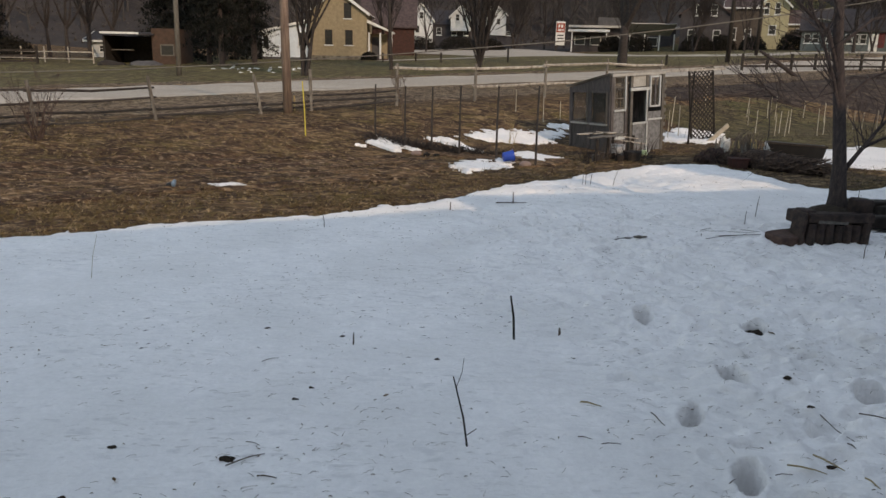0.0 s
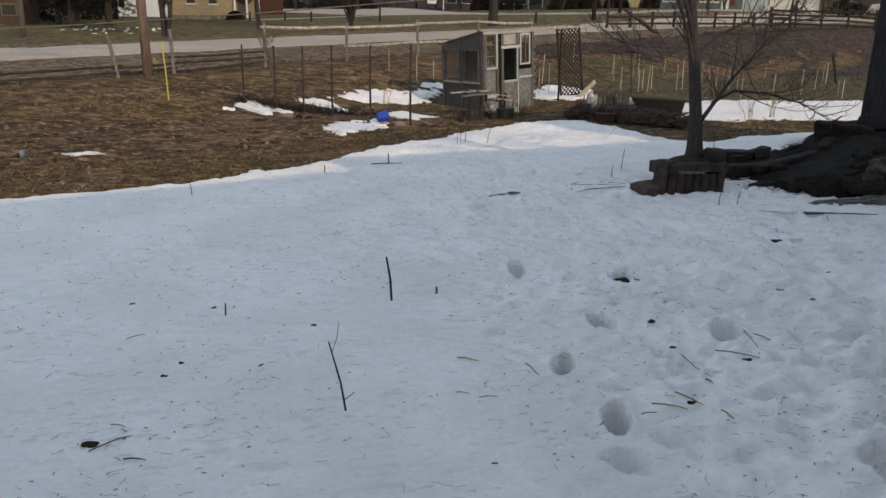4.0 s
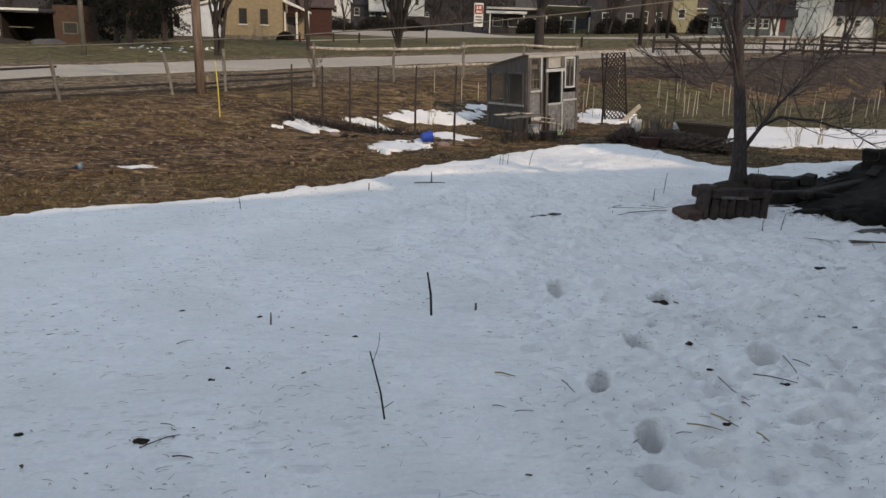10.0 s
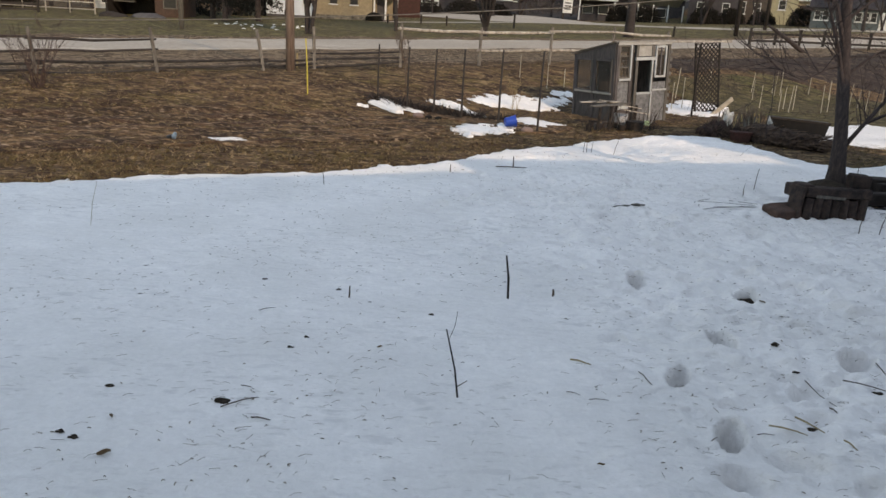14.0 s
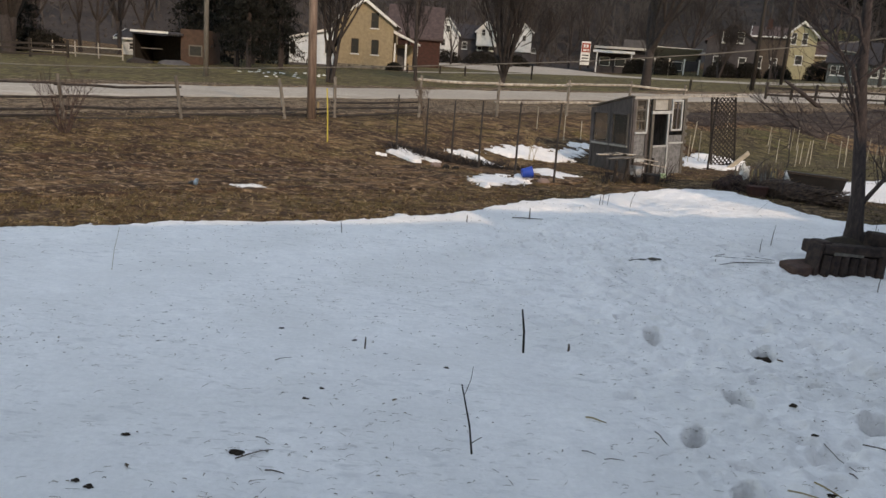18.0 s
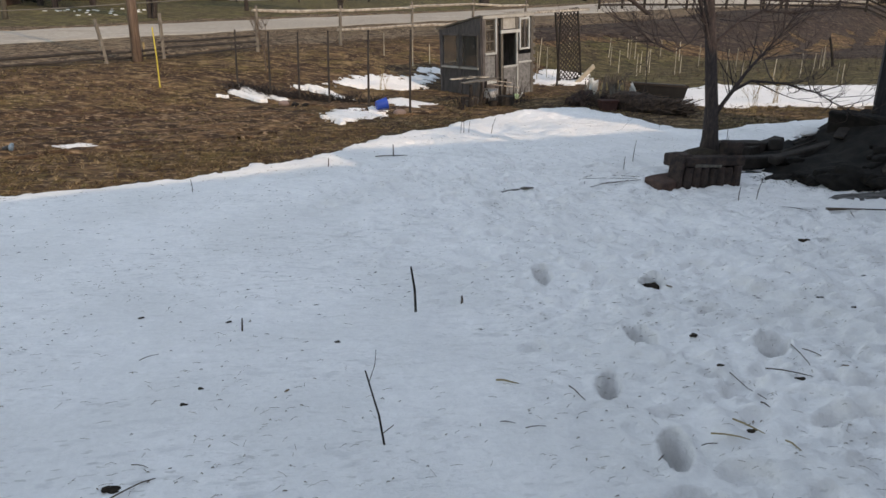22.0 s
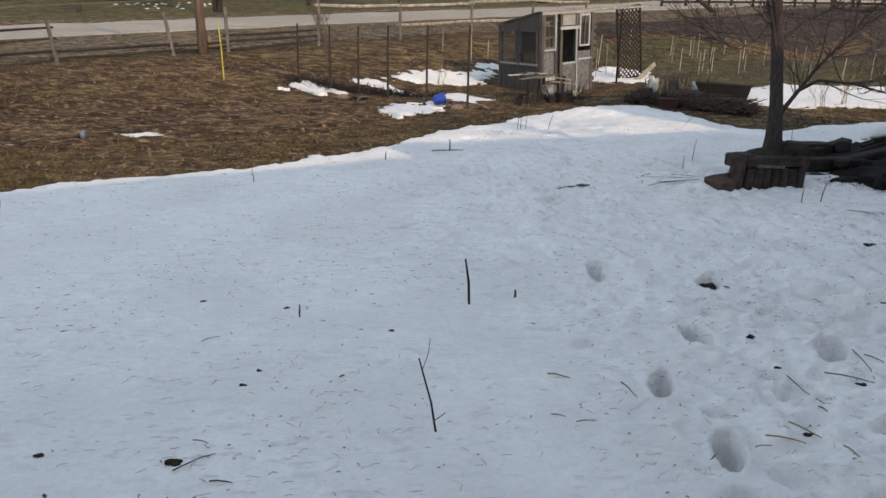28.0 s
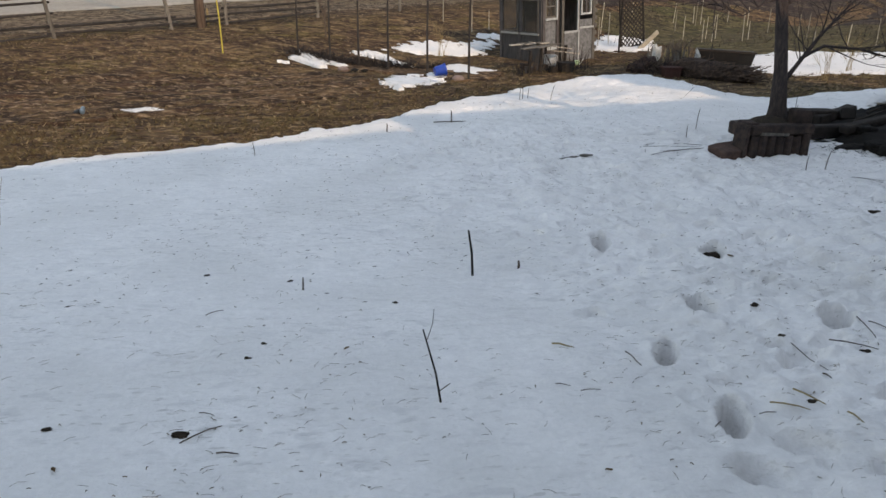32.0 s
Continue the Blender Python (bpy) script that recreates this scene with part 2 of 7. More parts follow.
# Siding darkened to carry the shade of the trees before the houses.
DIMSIDE = mat("shade_dimmed_siding", (0.060, 0.053, 0.056), (0.040, 0.035, 0.038), 1.2, 25, 0.8, 0.2, 0.01)
BLUESIDE = mat("blue_grey_siding", (0.10, 0.12, 0.122), (0.075, 0.092, 0.095), 2, 25, 0.75, 0.2, 0.01)
ROOF = mat("dark_shingle", (0.048, 0.042, 0.046), (0.028, 0.025, 0.027), 3, 30, 0.9, 0.4, 0.02)
BROWNROOF = mat("brown_shingle", (0.090, 0.062, 0.060), (0.055, 0.038, 0.037), 3, 30, 0.9, 0.4, 0.02)
DARK = mat("dark_opening", (0.02, 0.018, 0.017), (0.012, 0.011, 0.011), 4, 40, 0.35, 0.1, 0.003)


# ---- small helpers ----
def smooth(a, b, v):
    t = min(1.0, max(0.0, (v - a) / (b - a)))
    return t * t * (3 - 2 * t)


def road_uv(x, y):
    """Metres along the roadside fence, and beyond it."""
    return 0.83 * (x + 10.3) + 0.56 * (y - 21.5), -0.56 * (x + 10.3) + 0.83 * (y - 21.5)


def road_xy(u, v):
    return -10.3 + 0.83 * u - 0.56 * v, 21.5 + 0.56 * u + 0.83 * v


def ground_z(x, y):
    u, v = road_uv(x, y)
    yard = -0.0314 * (min(max(y, -3), 12.5) - 0.6)
    ue = 90 * math.tanh(u / 90) if u > 0 else 12 * math.tanh(u / 12)
    bank = 0.27 + 0.026 * ue + 0.007 * max(v, 0)
    bank += 1.3 * smooth(12, 55, x) * smooth(5, 20, v)
    w = smooth(-6, 0, v)
    hill = max(0, v - 85)
    hill = 0.28 * hill * smooth(0, 60, hill)
    hill += 0.30 * max(0, math.hypot(x, y) - 122) * smooth(30, 75, x)
    return yard * (1 - w) + bank * w + hill


def bumps(x, y):
    return 0.035 * noise.noise((x * 0.5, y * 0.5, 3)) + 0.018 * noise.noise((x * 1.7, y * 1.7, 9))


def on_ground(x, y, dz=0.0):
    return Vector((x, y, ground_z(x, y) + dz))


def mesh_from(name, verts, faces, material, soft=False):
    me = bpy.data.meshes.new(name)
    me.from_pydata(verts, [], faces)
    me.materials.append(material)
    if soft:
        me.shade_smooth()
    me.update()
    return me


def part(name, bm, material, parent, label="", soft=False):
    """Links a bmesh as one mesh object under a thing or part."""
    me = bpy.data.meshes.new(name)
    bm.to_mesh(me)
    bm.free()
    me.materials.append(material)
    if soft:
        me.shade_smooth()
    ob = new(name, me)
    if parent:
        ob.parent = parent
    if label:
        ob["label"] = label
    return ob


def thing(name, m, label, category, group="", kind=""):
    ob = new(name)
    ob.empty_display_size = 0.1
    ob.matrix_basis = m
    return tagged(ob, label, category, group, kind)


def box(bm, x, y, z, sx, sy, sz, rot=(0, 0, 0), bevel=0.0):
    """A box centred at x, y, z."""
    r = bmesh.ops.create_cube(bm, size=1, matrix=pose(x, y, z, *rot) @ Matrix.Diagonal((sx, sy, sz, 1)))
    if bevel:
        edges = list({e for v in r["verts"] for e in v.link_edges})
        bmesh.ops.bevel(bm, geom=edges, offset=bevel, segments=1, affect="EDGES", profile=0.5)
    return bm


def boxed(x, y, z, sx, sy, sz, rot=(0, 0, 0), bevel=0.0):
    return box(bmesh.new(), x, y, z, sx, sy, sz, rot, bevel)


def tube(bm, points, radii, sides=6):
    """A tapered round limb along points."""
    rings = []
    for i, (p, r) in enumerate(zip(points, radii)):
        p = Vector(p)
        d = (Vector(points[min(i + 1, len(points) - 1)]) - Vector(points[max(i - 1, 0)])).normalized()
        a = d.orthogonal().normalized() if not rings else (side - d * side.dot(d)).normalized()
        side, b = a, d.cross(a)
        rings.append([bm.verts.new(p + r * (math.cos(k * math.tau / sides) * a + math.sin(k * math.tau / sides) * b)) for k in range(sides)])
    for lo, hi in zip(rings, rings[1:]):
        for k in range(sides):
            bm.faces.new((lo[k], lo[(k + 1) % sides], hi[(k + 1) % sides], hi[k]))
    bm.faces.new(rings[0][::-1])
    bm.faces.new(rings[-1])
    return bm


def worn(bm, amp=0.02, scale=5.0, cuts=3):
    """Breaks up a clean block: cut edges, then pushed in and out."""
    bmesh.ops.subdivide_edges(bm, edges=bm.edges[:], cuts=cuts, use_grid_fill=True)
    bm.normal_update()
    for v in bm.verts:
        v.co += v.normal * amp * noise.noise(v.co * scale) + Vector((noise.noise(v.co * 2.1), noise.noise(v.co * 2.3 + Vector((5, 0, 0))), 0)) * amp * 0.7
    return bm


def prism(bm, outline, depth, m=Matrix()):
    """An outline in x, z pushed back along y by depth."""
    front = [bm.verts.new(m @ Vector((x, 0, z))) for x, z in outline]
    back = [bm.verts.new(m @ Vector((x, depth, z))) for x, z in outline]
    bm.faces.new(front)
    bm.faces.new(back[::-1])
    for i in range(len(front)):
        j = (i + 1) % len(front)
        bm.faces.new((front[j], front[i], back[i], back[j]))
    return bm


import collections


# ---- ground ----
def spread(stops):
    """Grid lines from stretches of (start, end, step)."""
    out = []
    for a, b, s in stops:
        out += list(np.arange(a, b, s))
    return out + [stops[-1][1]]


def sheet(name, xs, ys, height, material):
    nx = len(xs)
    verts = [(x, y, height(x, y)) for y in ys for x in xs]
    faces = [(j * nx + i, j * nx + i + 1, (j + 1) * nx + i + 1, (j + 1) * nx + i) for j in range(len(ys) - 1) for i in range(nx - 1)]
    return new(name, mesh_from(name, verts, faces, material, True))


EDGE = [(-9, 9.6), (-6.1, 11.3), (-4.0, 12.5), (-1.7, 13.3), (-0.3, 14.2), (1.6, 15.9), (1.9, 16.7), (3.5, 17.7), (4.6, 18.9), (6.7, 20.5), (8.2, 20.5),
        (8.7, 17.6), (9.8, 16.8), (14.4, 18.3), (19, 19), (19, -2.5), (-18, -2.5), (-18, 6)]


def inside(poly, x, y):
    """Metres inside an outline, negative outside."""
    best, odd = 1e9, False
    for (x0, y0), (x1, y1) in zip(poly, poly[1:] + poly[:1]):
        dx, dy = x1 - x0, y1 - y0
        t = min(1, max(0, ((x - x0) * dx + (y - y0) * dy) / (dx * dx + dy * dy)))
        best = min(best, math.hypot(x - x0 - t * dx, y - y0 - t * dy))
        if (y0 > y) != (y1 > y) and x < x0 + (y - y0) * dx / dy:
            odd = not odd
    return best if odd else -best


def turf(x, y):
    z = ground_z(x, y)
    if abs(x) < 60 and y < 100:
        z += bumps(x, y)
    if abs(x) < 22 and y < 22:
        z -= 0.5 * smooth(0.5, 1.3, inside(EDGE, x, y))
    return z


xs = spread([(-3000, -400, 400), (-400, -60, 20), (-60, -24, 3), (-24, 24, 0.4), (24, 80, 3), (80, 400, 20), (400, 3000, 400)])
ys = spread([(-3000, -400, 400), (-400, -20, 20), (-20, 9, 2), (9, 36, 0.4), (36, 120, 3), (120, 420, 15), (420, 3000, 400)])
ground = tagged(sheet("ground", xs, ys, turf, GRASS),
                "lumpy field of dead brown and olive grass", "ground", kind="structure")


# ---- snow ----
# boot holes: place, turn, length, width, depth
HOLES = [(2.52, 7.92, 12, 0.54, 0.20, 0.40), (3.56, 7.45, 28, 0.54, 0.26, 0.40), (2.77, 6.10, 4, 0.52, 0.23, 0.36), (2.12, 5.27, 25, 0.50, 0.165, 0.32),
         (2.19, 4.40, 22, 0.50, 0.195, 0.32), (3.79, 5.74, 40, 0.52, 0.26, 0.34), (2.52, 6.98, 0, 0.36, 0.24, 0.07), (4.75, 7.9, 30, 0.4, 0.28, 0.07),
         (3.70, 3.58, 60, 0.62, 0.44, 0.34), (4.62, 4.72, -62, 0.75, 0.34, 0.17), (4.15, 4.98, -75, 0.5, 0.2, 0.08), (5.12, 5.52, -40, 0.70, 0.30, 0.14), (4.6, 6.35, -60, 0.7, 0.3, 0.09), (5.7, 6.2, -50, 0.8, 0.4, 0.10), (3.05, 5.35, -50, 0.26, 0.10, 0.07), (2.93, 5.62, 0, 0.16, 0.08, 0.06), (5.9, 6.6, -40, 0.7, 0.4, 0.06), (3.35, 9.3, 40, 0.5, 0.3, 0.06), (4.3, 8.9, -30, 0.5, 0.35, 0.06),
         (4.9, 10.2, 20, 0.6, 0.4, 0.06), (6.4, 8.2, 60, 0.7, 0.4, 0.06)]
# melt dents and old trampled hollows, thickest towards the shed
dents = random.Random(77)
DENTS = []
for k in range(900):
    y = 2.8 + 11 * dents.random()
    x = -2.5 + 12 * dents.random() ** 0.8
    if x + 0.2 * (y - 6) > dents.uniform(0.4, 3.6) and all(math.hypot(x - q[0], y - q[1]) > 0.42 for q in HOLES[:9]):
        DENTS.append((x, y, dents.uniform(-40, 40), dents.uniform(0.10, 0.26), dents.uniform(0.16, 0.40), dents.uniform(0.045, 0.125)))
CELLS = collections.defaultdict(list)
for n, h in enumerate(HOLES + DENTS):
    soft_ = 0 if n < 6 or n == 8 else 1
    for i in range(int((h[0] + 30) / 0.5) - 2, int((h[0] + 30) / 0.5) + 3):
        for j in range(int((h[1] + 30) / 0.5) - 2, int((h[1] + 30) / 0.5) + 3):
            CELLS[i, j].append((*h, soft_))


def snow_top(x, y, outline, thick):
    d = inside(outline, x, y) + 0.22 * noise.noise((x * 0.9, y * 0.9, 5)) + 0.20 * noise.noise((x * 2.7, y * 3.4, 7)) + 0.15 * noise.noise((x * 7, y * 10, 2))
    h = thick * min(1, max(0, d) / 0.3) ** 0.5 - thick * (1 - smooth(9, 13, y)) if d > 0 else -0.12
    rough = 0.7 + 1.7 * smooth(-1.0, 4.0, x + 0.1 * (y - 6))
    h += (0.036 * noise.noise((x * 1.7, y * 2.9, 14)) + (0.062 - 0.026 * smooth(6.5, 9.5, y)) * noise.noise((x * 3.6, y * 6.5, 17)) + 0.040 * noise.noise((x * 7.5, y * 13, 19))) * smooth(-0.5, 3.5, x + 0.2 * (y - 8)) * (1 - smooth(11, 14, y)) * smooth(0, 0.4, d)
    h += (0.020 * noise.noise((x * 1.1, y * 1.1, 1)) + 0.015 * noise.noise((x * 3.2, y * 4.0, 4)) + 0.010 * noise.noise((x * 9, y * 11, 8))) * rough * smooth(0, 0.4, d)
    return d, h


def snow_z(x, y):
    return ground_z(x, y) + bumps(x, y) * (0.6 + 0.4 * smooth(8, 10.5, y)) + max(0, snow_top(x, y, EDGE, 0.09)[1] + 0.09) - 0.09


def snow_sheet(name, xs, ys, outline, thick, label, holes=(), lift=0.0, ragged=0.0, furrow=0.0):
    nx, verts, keep = len(xs), [], []
    for y in ys:
        for x in xs:
            d, h = snow_top(x, y, outline, thick)
            d -= ragged * (0.5 + noise.noise((x * 2.2 + y * 2, y * 6.0, 31)) + 0.9 * noise.noise((x * 7, y * 13, 33)))
            if furrow:
                d -= furrow * max(0.0, math.sin(9.5 * y + 7.5 * x + 2.5 * noise.noise((x * 1.3, y * 1.3, 41))) + 0.25)
            h = h + lift if d > 0 else -0.12
            for hx, hy, turn, ln, wd, dp, dent in holes.get((int((x + 30) / 0.5), int((y + 30) / 0.5)), ()) if holes else ():
                if abs(x - hx) < 0.7 and abs(y - hy) < 0.7:
                    c, s = math.cos(radians(turn)), math.sin(radians(turn))
                    a, b = ((x - hx) * s + (y - hy) * c) / (ln / 2), ((x - hx) * c - (y - hy) * s) / (wd / 2)
                    r = math.hypot(a, b) + 0.07 * noise.noise((x * 7, y * 7, hx))
                    h -= dp * (1 - (smooth(0.3, 1.15, r) if dent else smooth(0.82, 1.03, r))) - 0.010 * smooth(0.9, 1.2, r) * (1 - smooth(1.2, 1.7, r))
            verts.append((x, y, ground_z(x, y) + bumps(x, y) * (0.6 + 0.4 * smooth(8, 10.5, y)) + h))
            keep.append(d > -0.25)
    faces = []
    for j in range(len(ys) - 1):
        for i in range(nx - 1):
            q = (j * nx + i, j * nx + i + 1, (j + 1) * nx + i + 1, (j + 1) * nx + i)
            if any(keep[k] for k in q):
                faces.append(q)
    ob = new(name, mesh_from(name, verts, faces, SNOW, True))
    return tagged(ob, label, "snow", kind="structure")


snow_sheet("snow", spread([(-18, -12, 0.25), (-12, -6, 0.11), (-6, -2, 0.08), (-2, 1.9, 0.06), (1.9, 4.1, 0.024), (4.1, 6.4, 0.05), (6.4, 10, 0.08), (10, 19, 0.25)]),
           spread([(-2.5, 2.4, 0.3), (2.4, 4.1, 0.04), (4.1, 8.3, 0.024), (8.3, 13, 0.055), (13, 21, 0.06)]), EDGE, 0.09, "wide sheet of old granular snow with boot holes and litter", CELLS)


def damp_edge():
    """Bare wet soil that the melting snow has just left, in a ragged band along its edge."""
    xs_, ys_, verts, faces, keep = list(np.arange(-9.5, 9.4, 0.09)), list(np.arange(9.0, 21.2, 0.08)), [], [], []
    for y in ys_:
        for x in xs_:
            d = snow_top(x, y, EDGE, 0.09)[0]
            w = 0.04 + 0.55 * max(0.0, noise.noise((x * 0.6, y * 0.6, 51))) + 0.15 * noise.noise((x * 4, y * 5, 52))
            verts.append((x, y, turf(x, y) + (0.012 if -w < d else -0.03)))
            keep.append(-w - 0.1 < d < 0.2)
    n = len(xs_)
    for j in range(len(ys_) - 1):
        for i in range(n - 1):
            q = (j * n + i, j * n + i + 1, (j + 1) * n + i + 1, (j + 1) * n + i)
            if all(keep[m] for m in q):
                faces.append(q)
    tagged(new("damp_edge", mesh_from("damp_edge", verts, faces, SOIL, True)), "dark wet soil along the melting snow edge", "soil", kind="structure")


damp_edge()


# ---- road ----

def strip(name, us, edges, material, lift, label):
    """A band along the road between two offsets."""
    verts, faces = [], []
    m = 20
    for u in us:
        lo, hi = edges(u)
        for k in range(m + 1):
            x, y = road_xy(u, lo + (hi - lo) * k / m)
            verts.append((x, y, ground_z(x, y) + (lift if 0 < k < m else -0.06) + (bumps(x, y) if abs(x) < 60 and y < 100 else 0)))
    for j in range(len(us) - 1):
        for k in range(m):
            a = j * (m + 1) + k
            faces.append((a, a + 1, a + m + 2, a + m + 1))
    ob = new(name, mesh_from(name, verts, faces, material, True))
    return tagged(ob, label, name, kind="structure")


hx, hy = list(np.arange(-330, 381, 10.0)), list(np.arange(60, 420, 8.0))
nh = len(hx)
hv = [(x, y, ground_z(x, y) + (0.35 if (road_uv(x, y)[1] > 92 and y > 108) or y > 136 or (x > 62 and math.hypot(x, y) > 124) else -1.5)) for y in hy for x in hx]
hf = [(j * nh + i, j * nh + i + 1, (j + 1) * nh + i + 1, (j + 1) * nh + i) for j in range(len(hy) - 1) for i in range(nh - 1)]
tagged(new("hillside", mesh_from("hillside", hv, hf, LEAFLITTER, True)), "dark leaf-littered hillside behind the village", "hillside", kind="structure")
us = list(np.arange(-60, 160, 0.45))
strip("lawn", us, lambda u: (14.6, 62.0), LAWN, 0.05, "thin olive-green lawn between the roads")
strip("verge", us, lambda u: (1.1 + 1.0 * noise.noise((u * 0.3, 0, 0)) + 0.9 * noise.noise((u * 1.3, 0, 4)) + 0.6 * noise.noise((u * 3.1, 0, 7)), 9.0), VERGE, 0.02, "muddy grey-brown shoulder beside the road")
strip("road", us, lambda u: (8.0 + 0.3 * noise.noise((u * 0.2, 0, 2)) + 0.2 * noise.noise((u * 1.1, 0, 9)), 15.0 + 0.3 * noise.noise((u * 0.5, 3, 2))), GRAVEL, 0.065, "pale dusty gravel road")

strip("far_verge", us, lambda u: (14.9, 16.9 + 1.6 * noise.noise((u * 0.12, 7, 1)) + 1.0 * noise.noise((u * 0.7, 2, 3))), VERGE, 0.075, "bare brown dirt shoulder on the far side of the road")
MOSSY = turf_mat("mossy_grass", (0.090, 0.070, 0.034), (0.135, 0.112, 0.048), (0.100, 0.098, 0.034), (0.185, 0.145, 0.080), (0.044, 0.034, 0.020), (0.27, 0.21, 0.13), -34, 0.64)
strip("mossy_strip", list(np.arange(22, 70, 0.45)), lambda u: (-23 + 1.5 * noise.noise((u * 0.4, 8, 0)), -1.2 - 9.2 * smooth(27, 48, u) + 0.8 * noise.noise((u * 1.1, 6, 0))), MOSSY, 0.02, "mossy olive grass round the field stakes")
ROUGH = turf_mat("rough_ground", (0.052, 0.036, 0.032), (0.088, 0.063, 0.052), (0.066, 0.050, 0.036), (0.120, 0.088, 0.066), (0.028, 0.020, 0.018), (0.19, 0.145, 0.11), -34, 0.64)
strip("rough_ground", list(np.arange(25, 110, 0.45)), lambda u: (-1.8 - 9.5 * smooth(27, 48, u) + 1.6 * noise.noise((u * 0.15, 2, 0)) + 0.9 * noise.noise((u * 0.9, 5, 0)), 1.2 + 4.5 * smooth(36, 60, u)), ROUGH, 0.035, "dark rough ground of dead weeds below the road")


def side_road():
    verts, faces = [], []
    xs = list(np.arange(-4, 75, 2.0))
    for x in xs:
        k = smooth(16, 38, x)
        lo = (112 - 1.55 * min(x + 1, 8) + 0.25 * max(0, x - 7)) * (1 - k) + (71.5 + 0.22 * (x + 1.8)) * k
        hi = 124 - 36 * smooth(14, 30, x) + 10 * math.exp(-((x - 24) / 9) ** 2) + 0.12 * max(0, x - 30)
        for n in range(13):
            y = lo + (hi - lo) * n / 12
            verts.append((x, y, ground_z(x, y) + 0.06 + 0.035 * n / 12 * max(0, hi - 110)))
    for j in range(len(xs) - 1):
        for k in range(12):
            a = j * 13 + k
            faces.append((a, a + 13, a + 14, a + 1))
    tagged(new("side_road", mesh_from("side_road", verts, faces, GRAVEL, True)), "pale gravel side road and forecourt in the village", "road", kind="structure")
    line = [(-3.2, 74.9), (-1.9, 76.7), (1.1, 80.6), (6.0, 87.8), (9.0, 93.0), (12.0, 97.5), (16.3, 100.7), (22, 102)]
    verts = [(x + dx, y, ground_z(x, y) + 0.09) for x, y in line for dx in (-0.8, 0.8)]
    faces = [(2 * k, 2 * k + 1, 2 * k + 3, 2 * k + 2) for k in range(len(line) - 1)]
    tagged(new("footpath", mesh_from("footpath", verts, faces, GRAVEL, True)), "narrow pale path along the village lawn", "path", kind="structure")


side_road()


def patch(outline, thick, label, step=0.12, lift=0.0, ragged=0.18, furrow=0.0):
    px, py = [p[0] for p in outline], [p[1] for p in outline]
    return snow_sheet("snow_patch", list(np.arange(min(px) - 0.5, max(px) + 0.5, step)), list(np.arange(min(py) - 0.5, max(py) + 0.5, step)), outline, thick, label, (), lift, ragged, furrow)


patch([(1.0, 24.3), (1.5, 25.25), (2.9, 26.25), (3.75, 26.5), (5.3, 27.1), (5.2, 26.1), (4.2, 24.75), (2.9, 24.5)], 0.04, "melting snow patch behind the garden stakes", 0.05, 0.0, 0.22, 0.14)
patch([(4.5, 27.7), (5.6, 28.2), (5.7, 27.3), (4.6, 27.1)], 0.03, "small melting snow patch beside the greenhouse", 0.06, 0.0, 0.12)
patch([(0.95, 20.2), (1.5, 21.25), (2.4, 21.2), (2.95, 20.5), (2.35, 19.5), (1.3, 18.6), (1.0, 19.1)], 0.04, "melting snow patch beside the blue bucket", 0.04, 0.02, 0.16, 0.10)
patch([(2.85, 22.4), (3.4, 22.95), (4.15, 21.5), (3.4, 20.65), (2.8, 21.0)], 0.04, "melting snow patch beside the blue bucket", 0.05, 0.03, 0.16)
patch([(-1.7, 22.35), (-1.15, 23.45), (-0.6, 22.95), (0.3, 22.45), (0.2, 21.9), (-0.6, 21.9)], 0.04, "thin strip of snow along the garden bed", 0.035, 0.05, 0.20, 0.40)
patch([(0.2, 23.85), (0.9, 24.2), (1.4, 23.9), (2.05, 23.0), (1.85, 22.2), (1.2, 22.95), (0.6, 23.45)], 0.04, "thin strip of snow along the garden bed", 0.035, 0.05, 0.16, 0.28)
patch([(-4.75, 16.35), (-4.0, 16.22), (-3.45, 16.6), (-4.0, 16.72)], 0.04, "last small scrap of snow in the field", 0.04, 0.0, 0.16)
patch([(8.4, 27.5), (8.6, 26.2), (10.0, 26.0), (11.3, 27.2), (12.0, 29.6), (10.6, 30.4), (9.4, 28.9)], 0.05, "melting snow patch round the foot of the trellis", 0.09, 0.0, 0.3)
patch([(11.2, 21.3), (11.9, 20.4), (17, 20.2), (24, 20), (26, 25.6), (14.7, 25.9), (12.6, 24.4)], 0.05, "wide sunlit snow patch behind the shed", 0.16, 0.0, 0.3)


